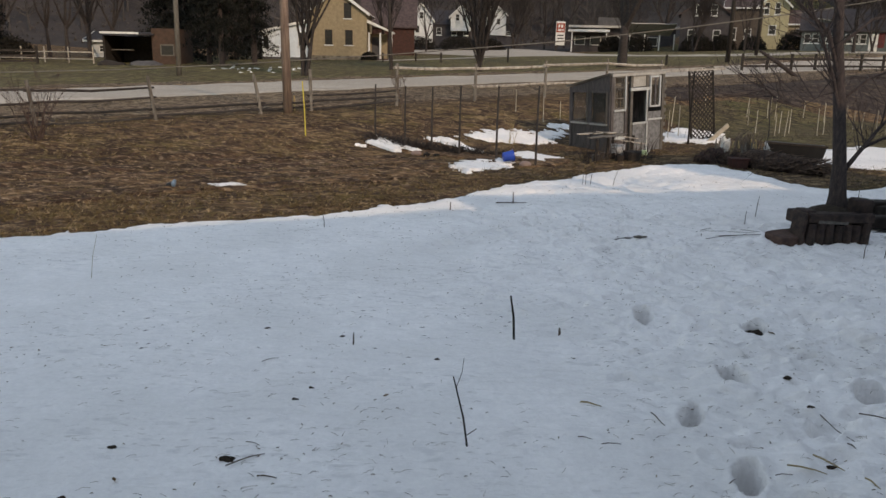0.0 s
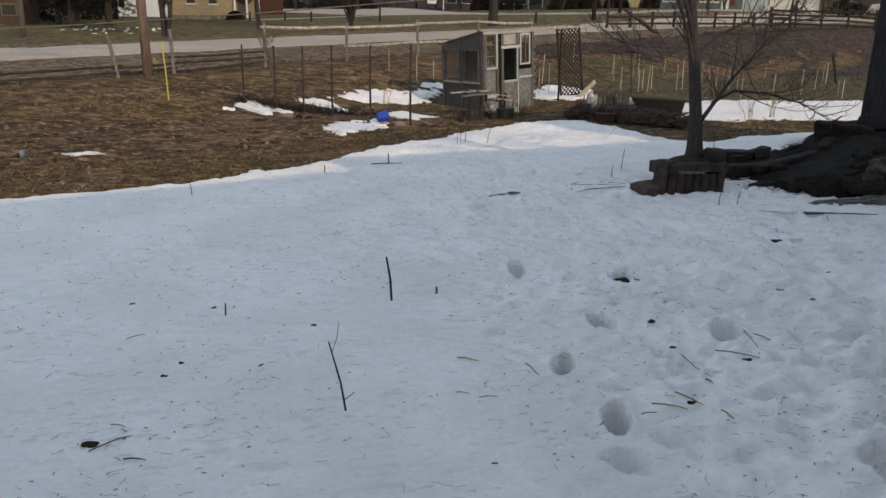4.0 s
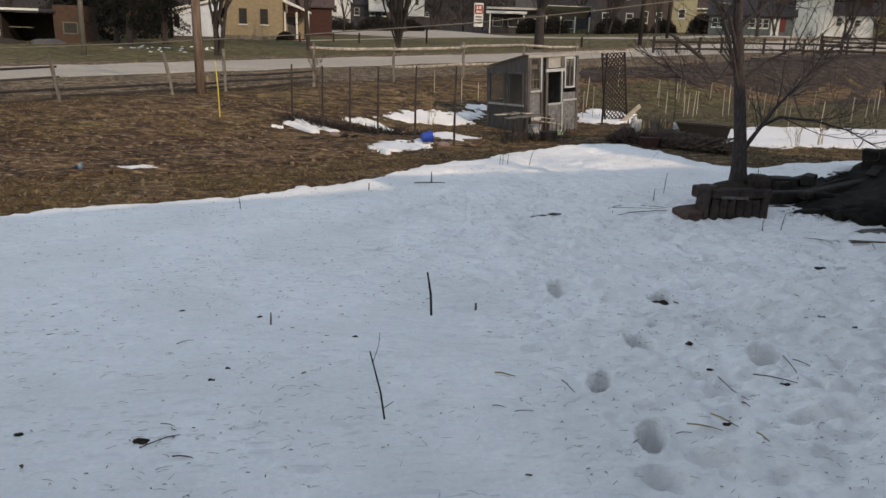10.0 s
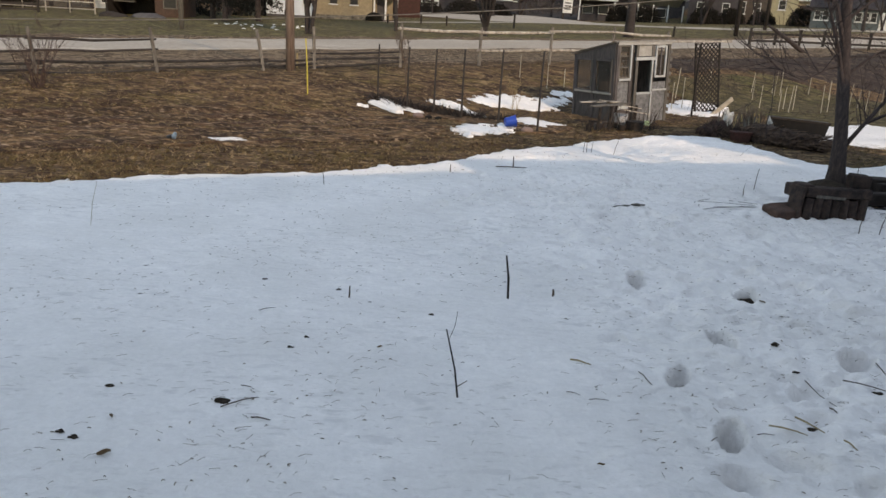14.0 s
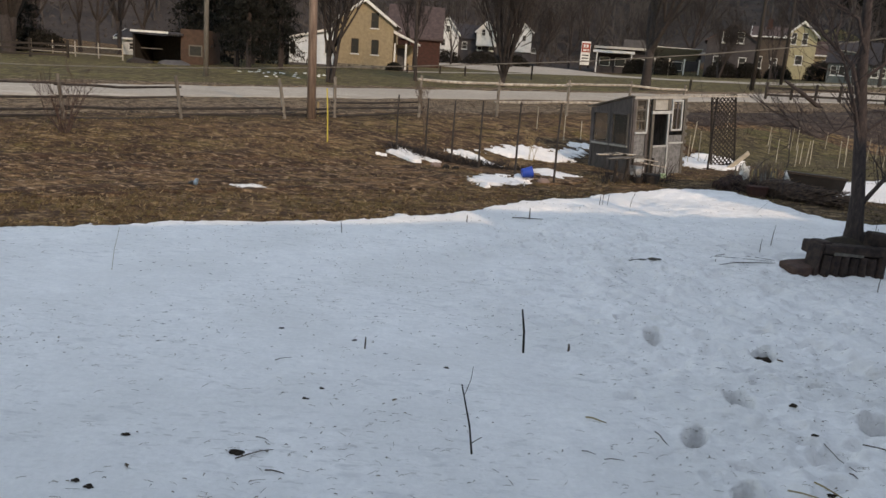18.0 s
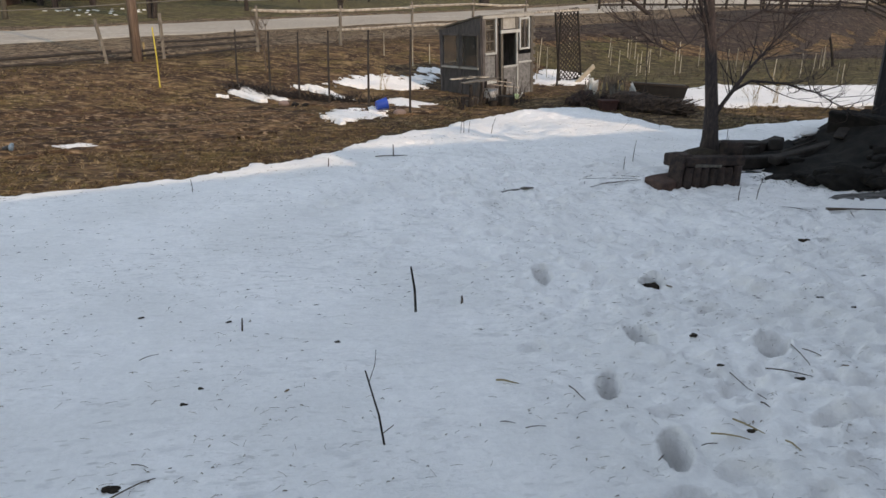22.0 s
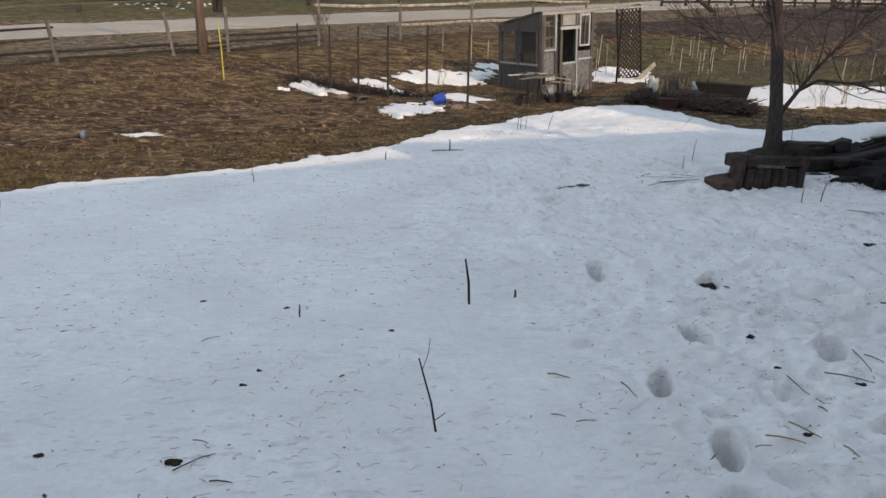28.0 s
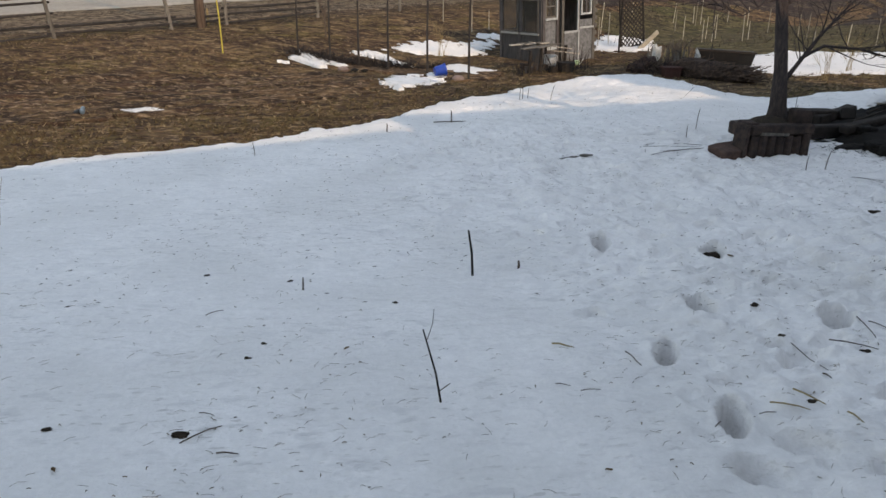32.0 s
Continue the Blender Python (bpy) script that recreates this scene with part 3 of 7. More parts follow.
def garden_plot():
    """Last year's vegetable plot: darker, in low ragged rows."""
    poly = [(-13.5, 14.8), (-12.5, 16.6), (-9, 18.4), (-6, 20.0), (-3.0, 21.6), (0.4, 21.7), (1.1, 18.6), (-0.6, 17.0), (-2.5, 15.9), (-5.5, 14.6), (-9, 13.2)]
    xs_, ys_ = list(np.arange(-14.2, 1.8, 0.13)), list(np.arange(12.6, 22.4, 0.11))
    verts, faces, keep, n = [], [], [], len(xs_)
    for y in ys_:
        for x in xs_:
            d = inside(poly, x, y) + 1.1 * noise.noise((x * 0.5, y * 0.9, 3)) + 0.7 * noise.noise((x * 1.6, y * 3.5, 6)) - 0.35
            u, v = road_uv(x, y)
            row = 0.022 * math.sin(v * 7.5 + 1.2 * noise.noise((u * 0.4, v * 0.5, 1))) + 0.03 * noise.noise((x * 2.6, y * 4.2, 8)) + 0.025 * noise.noise((x * 6, y * 8, 12))
            verts.append((x, y, ground_z(x, y) + bumps(x, y) + (0.03 + row if d > 0 else -0.06)))
            keep.append(d > 0)
    for j in range(len(ys_) - 1):
        for i in range(n - 1):
            q = (j * n + i, j * n + i + 1, (j + 1) * n + i + 1, (j + 1) * n + i)
            if sum(keep[k] for k in q) > 1:
                faces.append(q)
    tagged(new("garden_plot", mesh_from("garden_plot", verts, faces, PLOT, True)), "old vegetable plot of dark soil and flattened stalks", "garden plot", kind="structure")


garden_plot()


# Wall colour kept pale so it bounces light on to the near snow.
PALESIDE = mat("bounce_siding", (0.66, 0.65, 0.64), (0.58, 0.57, 0.56), 2, 25, 0.7, 0.2, 0.01)


# ---- unseen house behind the camera, sized to cast the yard's shade ----
def plain_house():
    t = thing("house_behind", pose(0, -1.05, 0, 0, 0, 20), "plain unseen two-storey house that shades the snowy yard", "house")
    part("wall", prism(bmesh.new(), [(0.1, -0.5), (0.1, 5.8), (6.5, 5.8), (6.5, -0.5)], 27.8, pose(-15, 0, 0, 0, 0, -90)), PALESIDE, t)
    part("roof", prism(bmesh.new(), [(-0.2, 5.75), (3.3, 8.1), (6.8, 5.75)], 28.2, pose(-15.2, 0, 0, 0, 0, -90)), ROOF, t)
    w = thing("house_wing", pose(9.3, 1.85, 0, 0, 0, 11), "plain unseen wing that shapes the shade on the yard and shed", "house")
    part("wall", prism(bmesh.new(), [(0.1, -0.5), (0.1, 6.4), (5.9, 6.4), (5.9, -0.5)], 12, pose(0.2, 0, 0, 0, 0, -90)), GREYSIDE, w)
    part("roof", prism(bmesh.new(), [(-0.2, 6.35), (3.0, 8.8), (6.2, 6.35)], 12.4, pose(0, 0, 0, 0, 0, -90)), ROOF, w)
    # Unseen upper block, added only to keep the sun off the shed.
    part("upper_wall", prism(bmesh.new(), [(1.2, 6.0), (1.2, 10.9), (4.8, 10.9), (4.8, 6.0)], 3.4, pose(8.7, 0, 0, 0, 0, -90)), GREYSIDE, w)
    part("upper_roof", prism(bmesh.new(), [(0.9, 10.85), (3.0, 11.9), (5.1, 10.85)], 3.8, pose(8.5, 0, 0, 0, 0, -90)), ROOF, w)


plain_house()


# ---- roadside fence ----
DARKRAIL = mat("dark_rail_wood", (0.050, 0.041, 0.037), (0.022, 0.018, 0.017), 5, 60, 0.85, 0.4, 0.01, vary=0.25)


POSTWOOD = mat("grey_post_wood", (0.20, 0.175, 0.15), (0.085, 0.072, 0.062), 7, 60, 0.85, 0.4, 0.01, stretch=(3, 3, 0.5), vary=0.2)


def rail_fence():
    t = thing("rail_fence", Matrix(), "weathered split-rail fence with leaning posts and sagging rails", "fence")
    rnd = random.Random(4)
    us = [-15.2, -11.4, -7.6, -3.7, 0.0, 3.2, 6.5, 8.25, 11.6, 15.15, 18.8, 22.4, 26]
    tops = []
    for u in us:
        x, y = road_xy(u, 0)
        z = ground_z(x, y)
        lean = Vector((rnd.uniform(-0.24, -0.10) if u < 7 else rnd.uniform(-0.03, 0.03), 0, 0))
        h = rnd.uniform(1.22, 1.36) + (0.16 if u > 10 else 0)
        part("post", tube(bmesh.new(), [(x, y, z - 0.2), Vector((x, y, z + h * 0.5)) + lean * 0.5, Vector((x, y, z + h)) + lean], (0.066, 0.058, 0.050), 7), POSTWOOD, t)
        tops.append((Vector((x, y, z)), lean, h))
    for n, ((a, la, ha), (b, lb, hb)) in enumerate(zip(tops, tops[1:])):
        for f in (0.52, 0.80) if n < 6 else (0.40, 0.90):
            if n == 6 or (n == 5 and f > 0.5) or (n == 7 and f > 0.5) or (n == 8 and f < 0.5):
                continue
            drop = rnd.uniform(0, 0.08)
            p, q = a + la * f + Vector((0, 0, ha * f - drop * 0.6)), b + lb * f + Vector((0, 0, hb * f - drop))
            mid = p.lerp(q, 0.5) - Vector((0, 0, rnd.uniform(0, 0.07)))
            part("rail", tube(bmesh.new(), [p.lerp(q, -0.04), p.lerp(mid, 0.5) + Vector((0, 0, rnd.uniform(-0.02, 0.02))), mid, p.lerp(q, 1.04)], [k * (0.66 if n < 8 else 1.05) for k in (0.045, 0.055, 0.058, 0.044)], 6), DARKRAIL if n < 8 else RAILWOOD, t)
        # Low dark rails, which also stand in for rail shadows on the ground.
        for f in (0.06, 0.24) if n < 8 else ():
            p, q = a + la * f + Vector((0, 0, ha * f + rnd.uniform(-0.03, 0.10))), b + lb * f + Vector((0, 0, hb * f + rnd.uniform(-0.03, 0.10)))
            part("rail", tube(bmesh.new(), [p.lerp(q, -0.05), p.lerp(q, 0.5) - Vector((0, 0, rnd.uniform(0, 0.06))), p.lerp(q, 1.06)], (0.035, 0.042, 0.034), 6), DARKRAIL, t)


rail_fence()


def utility_pole(x, y, h, r, label, lean=0.0, arm=0.0, wood=POLEWOOD):
    t = thing("utility_pole", pose(*on_ground(x, y)), label, "utility pole", "utility poles")
    part("pole", tube(bmesh.new(), [(0, 0, -0.3), (lean * 0.45, 0, h * 0.45), (lean, 0, h)], (r, r * 0.92, r * 0.78), 12), wood, t, soft=True)
    if arm:
        part("crossarm", boxed(lean * 0.95, -r, h - 0.5, arm, 0.09, 0.11, bevel=0.01), GREYWOOD, t)
    return t


utility_pole(-4.12, 25.48, 9, 0.145, "tall reddish-brown wooden utility pole by the road", -0.1, 1.8)
utility_pole(-14.0, 47.3, 9, 0.15, "slim grey utility pole across the road", 0.1, 0.0, GREYWOOD)
utility_pole(27.3, 68.6, 10, 0.2, "dark wooden utility pole at the road junction", 0.0, 0.0, DARKWOOD)
utility_pole(35.8, 82.5, 10, 0.18, "dark wooden utility pole before the village houses", 0.0, 0.0, DARKWOOD)


def cable():
    pts = [(-40, 30, 1.15), (-24, 30, 1.2), (-15.5, 30, 1.38), (-11.3, 30, 1.56), (-7.1, 30, 1.83), (-0.8, 30, 2.35), (5.2, 30, 2.93), (9.9, 30, 3.52), (15, 30, 4.28), (24, 30, 5.9), (40, 30, 9)]
    t = thing("cable", Matrix(), "pale sagging overhead cable along the road", "cable")
    part("strand", tube(bmesh.new(), pts, [0.021] * len(pts), 6), CABLEGREY, t, soft=True)


cable()


def marker_post():
    t = thing("marker_post", pose(*on_ground(-3.18, 22.71)), "thin bright yellow marker post standing in the grass", "post")
    part("shaft", tube(bmesh.new(), [(0, 0, -0.1), (-0.02, 0, 0.8), (-0.06, 0, 1.5)], (0.018, 0.0175, 0.017), 8), YELLOW, t)
    part("cap", tube(bmesh.new(), [(-0.06, 0, 1.49), (-0.062, 0, 1.54)], (0.021, 0.019), 8), YELLOW, t)
    s = thing("survey_stake", pose(*on_ground(-4.0, 26.1)), "short orange-brown stake beside the utility pole", "stake")
    part("shaft", tube(bmesh.new(), [(0, 0, -0.1), (0, 0, 0.5)], (0.035, 0.03), 6), STRAW, s)


marker_post()


# ---- greenhouse ----
GLASS = bpy.data.materials.new("dusty_glass")
GLASS.use_nodes = True
g = GLASS.node_tree.nodes["Principled BSDF"]
g.inputs["Base Color"].default_value = (0.12, 0.11, 0.10, 1)
g.inputs["Roughness"].default_value, g.inputs["Specular IOR Level"].default_value = 0.25, 0.4
g.inputs["Alpha"].default_value = 0.22
GHBOARD = mat("grey_painted_board", (0.118, 0.102, 0.100), (0.058, 0.050, 0.050), 5, 50, 0.8, 0.4, 0.01, stretch=(3, 3, 0.6), vary=0.12)
GHLOW = mat("stained_lower_board", (0.090, 0.080, 0.078), (0.050, 0.044, 0.044), 5, 50, 0.8, 0.4, 0.01, stretch=(3, 3, 0.6), vary=0.15)
GHPANEL = mat("stained_panel", (0.10, 0.10, 0.102), (0.20, 0.20, 0.205), 9, 60, 0.7, 0.3, 0.005, vary=0.15)
CORRUGATED = mat("pale_corrugated_sheet", (0.38, 0.36, 0.33), (0.28, 0.265, 0.24), 4, 40, 0.6, 0.3, 0.006)


def window(parent, x, z, w, h, m, frame_mat, thick=0.05, bars=0, y=-0.03, sill=False):
    """A framed window on a wall whose outer face is y = 0 of m."""
    b = 0.055 if w < 0.9 else 0.08
    bm = bmesh.new()
    for sx in (-1, 1):
        box(bm, sx * (w - b) / 2, 0, 0, b, thick, h)
    for sz in (-1, 1):
        box(bm, 0, 0, sz * (h - b) / 2, w - 2 * b, thick, b)
    for k in range(bars):
        box(bm, 0, 0, -h / 2 + (k + 1) * h / (bars + 1), w - 2 * b, thick * 0.8, 0.035)
    ob = part("window", bm, frame_mat, parent)
    ob.matrix_basis = m @ pose(x, y, z)
    part("pane", boxed(0, 0.012, 0, w - 2 * b, 0.01, h - 2 * b), GLASS if frame_mat in GHMATS else DARK, ob)
    if sill:
        part("sill", boxed(0, -0.03, -h / 2 - 0.06, w + 0.16, 0.12, 0.1), PAINTWHITE, ob)
    return ob


GHMATS = (GHBOARD, GREYWOOD, WHITE)
PAINTWHITE = mat("house_trim", (0.66, 0.66, 0.64), (0.52, 0.52, 0.51), 4, 50, 0.6, 0.15, 0.004)


def greenhouse():
    base = Matrix.Translation((5.93, 23.25, -0.46)) @ Matrix.Rotation(radians(-3), 4, "Y") @ Matrix.Rotation(radians(29), 4, "Z")
    t = thing("greenhouse", base, "small patched greenhouse of grey boards and old windows", "greenhouse")
    W, D, HF, HB = 2.2, 1.85, 2.40, 1.98
    front, left = Matrix(), Matrix.Rotation(radians(-90), 4, "Z") @ Matrix.Translation((-D, 0, 0))
    # left wall, seen from outside along its own x from back to front
    for x in (0.045, 0.93, D - 0.045):
        part("post", boxed(0, 0, 1.0 + 0.1 * x, 0.09, 0.07, 2.0 + 0.2 * x), GHBOARD, t).matrix_basis = left @ pose(x, 0, 0)
    bm = prism(bmesh.new(), [(0, 1.90), (D, 1.92), (D, HF), (0, HB)], 0.04)
    part("gable_board", bm, GHBOARD, t).matrix_basis = left @ pose(0, -0.03, 0)
    for x in (0.49, 1.36):
        part("panel", boxed(0, 0, 0.45, 0.79, 0.03, 0.90), GHLOW, t).matrix_basis = left @ pose(x, 0, 0)
        window(t, x, 1.41, 0.79, 1.0, left, GHBOARD, y=-0.015)
        part("rail", boxed(0, -0.045, 0.91, 0.80, 0.04, 0.055), CORRUGATED, t).matrix_basis = left @ pose(x, 0, 0)
        part("batten", boxed(0.37, -0.05, 1.42, 0.035, 0.03, 0.96), GREYWOOD, t).matrix_basis = left @ pose(x, 0, 0)
    # front wall
    for x in (0.05, 0.60, 0.82, 1.47, W - 0.05):
        part("post", boxed(x, 0, 1.18, 0.10, 0.08, 2.36), GHBOARD if x < 0.7 else GREYWOOD, t)
    part("panel", boxed(0.33, 0.01, 0.9, 0.44, 0.03, 0.9), GHPANEL, t)
    part("panel", boxed(0.33, 0.01, 0.22, 0.44, 0.03, 0.44), GHBOARD, t)
    window(t, 0.33, 1.85, 0.44, 0.98, front, GREYWOOD, bars=2, y=0.0)
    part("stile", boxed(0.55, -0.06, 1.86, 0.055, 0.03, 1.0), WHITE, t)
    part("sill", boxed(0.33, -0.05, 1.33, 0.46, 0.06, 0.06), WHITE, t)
    # Dark strip fills the open gap between posts, its shade put into colour.
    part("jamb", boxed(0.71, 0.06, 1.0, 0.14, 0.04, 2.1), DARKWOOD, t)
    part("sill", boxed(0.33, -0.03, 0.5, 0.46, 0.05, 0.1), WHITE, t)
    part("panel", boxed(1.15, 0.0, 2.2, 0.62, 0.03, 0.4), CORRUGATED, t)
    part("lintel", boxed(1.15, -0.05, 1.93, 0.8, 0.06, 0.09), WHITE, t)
    d = part("door", boxed(1.18, -0.02, 0.45, 0.58, 0.04, 0.86), GHPANEL, t, "half door of stained grey panel")
    bm = bmesh.new()
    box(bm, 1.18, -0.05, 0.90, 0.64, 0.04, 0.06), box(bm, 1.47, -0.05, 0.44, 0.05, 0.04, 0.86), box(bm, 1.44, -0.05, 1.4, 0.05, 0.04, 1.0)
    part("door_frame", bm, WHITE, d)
    # Dark board set behind the doorway so the opening looks shaded.
    part("interior_back", boxed(1.15, D - 0.3, 1.0, 0.9, 0.04, 1.9), DARKWOOD, t)
    part("panel", boxed(1.83, 0.0, 0.62, 0.6, 0.03, 1.2), GHPANEL, t)
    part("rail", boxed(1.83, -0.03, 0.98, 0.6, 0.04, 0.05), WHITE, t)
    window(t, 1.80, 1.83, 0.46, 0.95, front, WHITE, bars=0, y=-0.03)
    part("mullion", boxed(1.80, -0.04, 1.83, 0.05, 0.03, 0.85), GHBOARD, t)
    part("fascia", boxed(W / 2, -0.06, HF - 0.02, W, 0.03, 0.09), CORRUGATED, t, "pale weathered fascia board")
    # right and back walls
    part("side_wall", boxed(W, D / 2, 1.0, 0.04, D, 2.0), GHBOARD, t)
    for k in range(9):
        part("batten", boxed(W + 0.02, -0.03, 0.35 + k * 0.22, 0.10, 0.05, 0.11), GREYWOOD, t)
    part("back_wall", boxed(W / 2, D, 0.45, W, 0.04, 0.9), GHBOARD, t)
    for k in range(3):
        window(t, 0.4 + 0.7 * k, 1.4, 0.66, 0.95, Matrix.Translation((0, D, 0)), GHBOARD, y=0.0)
    # roof sheet
    bm = bmesh.new()
    rows = []
    for k in range(45):
        x = -0.1 + k * (W + 0.2) / 44
        w = 0.012 * (-1) ** k
        rows.append([bm.verts.new((x, -0.08, HF + 0.05 + w)), bm.verts.new((x, D + 0.1, HB + 0.06 + w)), bm.verts.new((x, D + 0.1, HB + 0.04 + w)), bm.verts.new((x, -0.08, HF + 0.035 + w))])
    for a, b in zip(rows, rows[1:]):
        for k in range(4):
            bm.faces.new((a[k], b[k], b[(k + 1) % 4], a[(k + 1) % 4]))
    part("roof", bm, CORRUGATED, t, "pale corrugated roof sheet")


greenhouse()


def trellis():
    t = thing("trellis", Matrix.Translation((9.75, 26.95, -0.44)) @ Matrix.Rotation(radians(-7.5), 4, "Y") @ Matrix.Rotation(radians(22), 4, "Z"), "tall weathered wooden lattice trellis standing in snow", "trellis")
    w, h = 1.05, 2.5
    for x in (0, w):
        part("post", boxed(x, 0, h / 2, 0.06, 0.05, h, bevel=0.006), DARKWOOD, t)
    for z in (0.08, h):
        part("rail", boxed(w / 2, 0, z, w, 0.05, 0.06), DARKWOOD, t)
    step = 0.17
    for side in (1, -1):
        c = -h
        while c < w + h:
            pts = []
            for z in (0.1, h - 0.04):
                pts.append((c + z if side > 0 else c + h - z, z))
            (x0, z0), (x1, z1) = pts
            if x0 > x1:
                x0, z0, x1, z1 = x1, z1, x0, z0
            lo, hi = max(x0, 0.0), min(x1, w)
            if hi - lo > 0.06:
                za, zb = (z0 + (lo - x0) * (z1 - z0) / (x1 - x0)), (z0 + (hi - x0) * (z1 - z0) / (x1 - x0))
                part("slat", boxed((lo + hi) / 2, 0.008 * side, (za + zb) / 2, math.hypot(hi - lo, zb - za), 0.008, 0.042, (0, -math.degrees(math.atan2(zb - za, hi - lo)), 0)), DARKWOOD, t)
            c += step
    p = thing("garden_rail", Matrix(), "pale notched rail between greenhouse and trellis", "rail")
    a, b = Vector((6.6, 23.7, 2.0)), Vector((10.85, 27.4, 2.12))
    part("bar", tube(bmesh.new(), [a, a.lerp(b, 0.5), b], (0.025, 0.028, 0.025), 6), RAILWOOD, p)
    for k in range(34):
        q = a.lerp(b, (k + 0.5) / 34)
        part("notch", boxed(q.x, q.y, q.z + 0.04, 0.07, 0.03, 0.05, (0, 0, 41)), RAILWOOD, p)
    part("support", tube(bmesh.new(), [(9.3, 26.0, -0.4), (9.3, 26.05, 2.05)], (0.035, 0.03), 6), DARKWOOD, p)


trellis()


def garden_table():
    t = thing("garden_table", Matrix(), "rickety potting table of loose pale boards", "table")
    for x, y in ((4.95, 20.9), (5.4, 21.5), (6.3, 22.2), (5.8, 22.5)):
        part("leg", tube(bmesh.new(), [(x, y, -0.42), (x + 0.02, y, 0.27)], (0.045, 0.04), 6), DARKWOOD, t)
    for k, (dx, dz, turn, ln) in enumerate(((-0.2, 0.28, 48, 1.7), (0.0, 0.29, 44, 1.4), (-0.14, 0.285, 52, 1.2), (-0.3, 0.32, 14, 1.2), (0.8, 0.08, 36, 1.2))):
        part("board", boxed(5.5 + dx, 21.55 + 0.15 * k, dz, ln, 0.13, 0.03, (0, (8 if k == 4 else 1.5 - k), turn), 0.005), GREYWOOD if k < 3 else RAILWOOD, t)
    p = thing("pail", pose(5.8, 21.86, -0.41), "dented grey metal pail under the table", "pail")
    part("body", tube(bmesh.new(), [(0, 0, 0), (0, 0, 0.2), (0, 0, 0.45)], (0.16, 0.18, 0.2), 16), mat("zinc", (0.42, 0.42, 0.42), (0.30, 0.30, 0.30), 8, 60, 0.6, 0.1, 0.003, metal=0.1), p, soft=True)
    q = thing("plant_tub", pose(6.1, 21.35, -0.41), "dark plastic tub with dead plant under the table", "tub")
    part("body", tube(bmesh.new(), [(0, 0, 0), (0, 0, 0.32)], (0.2, 0.25), 14), DARKWOOD, q)
    g = thing("watering_can", pose(6.9, 22.95, -0.41), "small pale green watering can", "watering can")
    part("body", tube(bmesh.new(), [(0, 0, 0), (0, 0, 0.16)], (0.09, 0.08), 12), mat("pale_green", (0.35, 0.5, 0.3), (0.3, 0.42, 0.27), 5, 40, 0.5, 0.1), g)
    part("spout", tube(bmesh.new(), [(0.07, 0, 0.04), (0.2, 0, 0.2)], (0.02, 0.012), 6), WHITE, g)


garden_table()


def table_clutter():
    """Boards, jars and dead stalks heaped on and under the potting table."""
    rnd = random.Random(52)
    for k in range(6):
        x, y = 5.0 + 0.9 * rnd.random(), 21.0 + 1.0 * rnd.random()
        ln = rnd.uniform(0.4, 0.9)
        t = thing("loose_board", pose(x, y, 0.325 + 0.012 * k, rnd.uniform(-4, 4), rnd.uniform(-9, 9), rnd.uniform(10, 80)), "loose weathered board lying across the potting table", "board", "loose boards")
        part("plank", boxed(0, 0, 0, ln, rnd.uniform(0.05, 0.12), 0.022, bevel=0.004), GREYWOOD if k % 3 else RAILWOOD, t)
    for k in range(7):
        x, y = 4.8 + 2.0 * rnd.random(), 21.0 + 1.5 * rnd.random()
        t = thing("plant_pot", pose(x, y, -0.43), "small dark plastic pot stacked under the potting table", "flower pot", "plant pots")
        part("pot", tube(bmesh.new(), [(0, 0, 0), (0, 0, 0.2), (0, 0, 0.23)], (0.09, 0.12, 0.13), 12), DARKWOOD if k % 2 else GHBOARD, t)
    for k in range(5):
        x, y = 4.7 + 0.5 * k, 20.75 + 0.3 * k
        t = thing("dead_plant", pose(x, y, ground_z(x, y)), "clump of brown dead stalks before the potting table", "plant", "dead plants")
        bm = bmesh.new()
        for _ in range(26):
            p = Vector((rnd.gauss(0, 0.1), rnd.gauss(0, 0.1), 0))
            q = p + Vector((rnd.gauss(0, 0.14), rnd.gauss(0, 0.14), rnd.uniform(0.25, 0.75)))
            tube(bm, [p, p.lerp(q, 0.5) + Vector((rnd.gauss(0, 0.03), 0, 0)), q], (0.008, 0.006, 0.003), 3)
        part("crown", bm, TWIG if k % 2 else BARK, t)
    # brushy row of dead plants along the bed
    for k in range(24):
        f = k / 23
        x, y = -1.2 + 3.5 * f + rnd.gauss(0, 0.06), 23.15 - 1.15 * f + rnd.gauss(0, 0.10)
        t = thing("dead_plant", pose(x, y, ground_z(x, y) + 0.06), "dark withered garden plant in the bare bed", "plant", "dead plants")
        bm = bmesh.new()
        for _ in range(34):
            p = Vector((rnd.gauss(0, 0.13), rnd.gauss(0, 0.13), -0.05))
            q = p + Vector((rnd.gauss(0, 0.16), rnd.gauss(0, 0.16), rnd.uniform(0.05, 0.26)))
            tube(bm, [p, q], (0.014, 0.006), 3)
        part("crown", bm, BARK if k % 3 == 0 else DARKWOOD, t)


table_clutter()


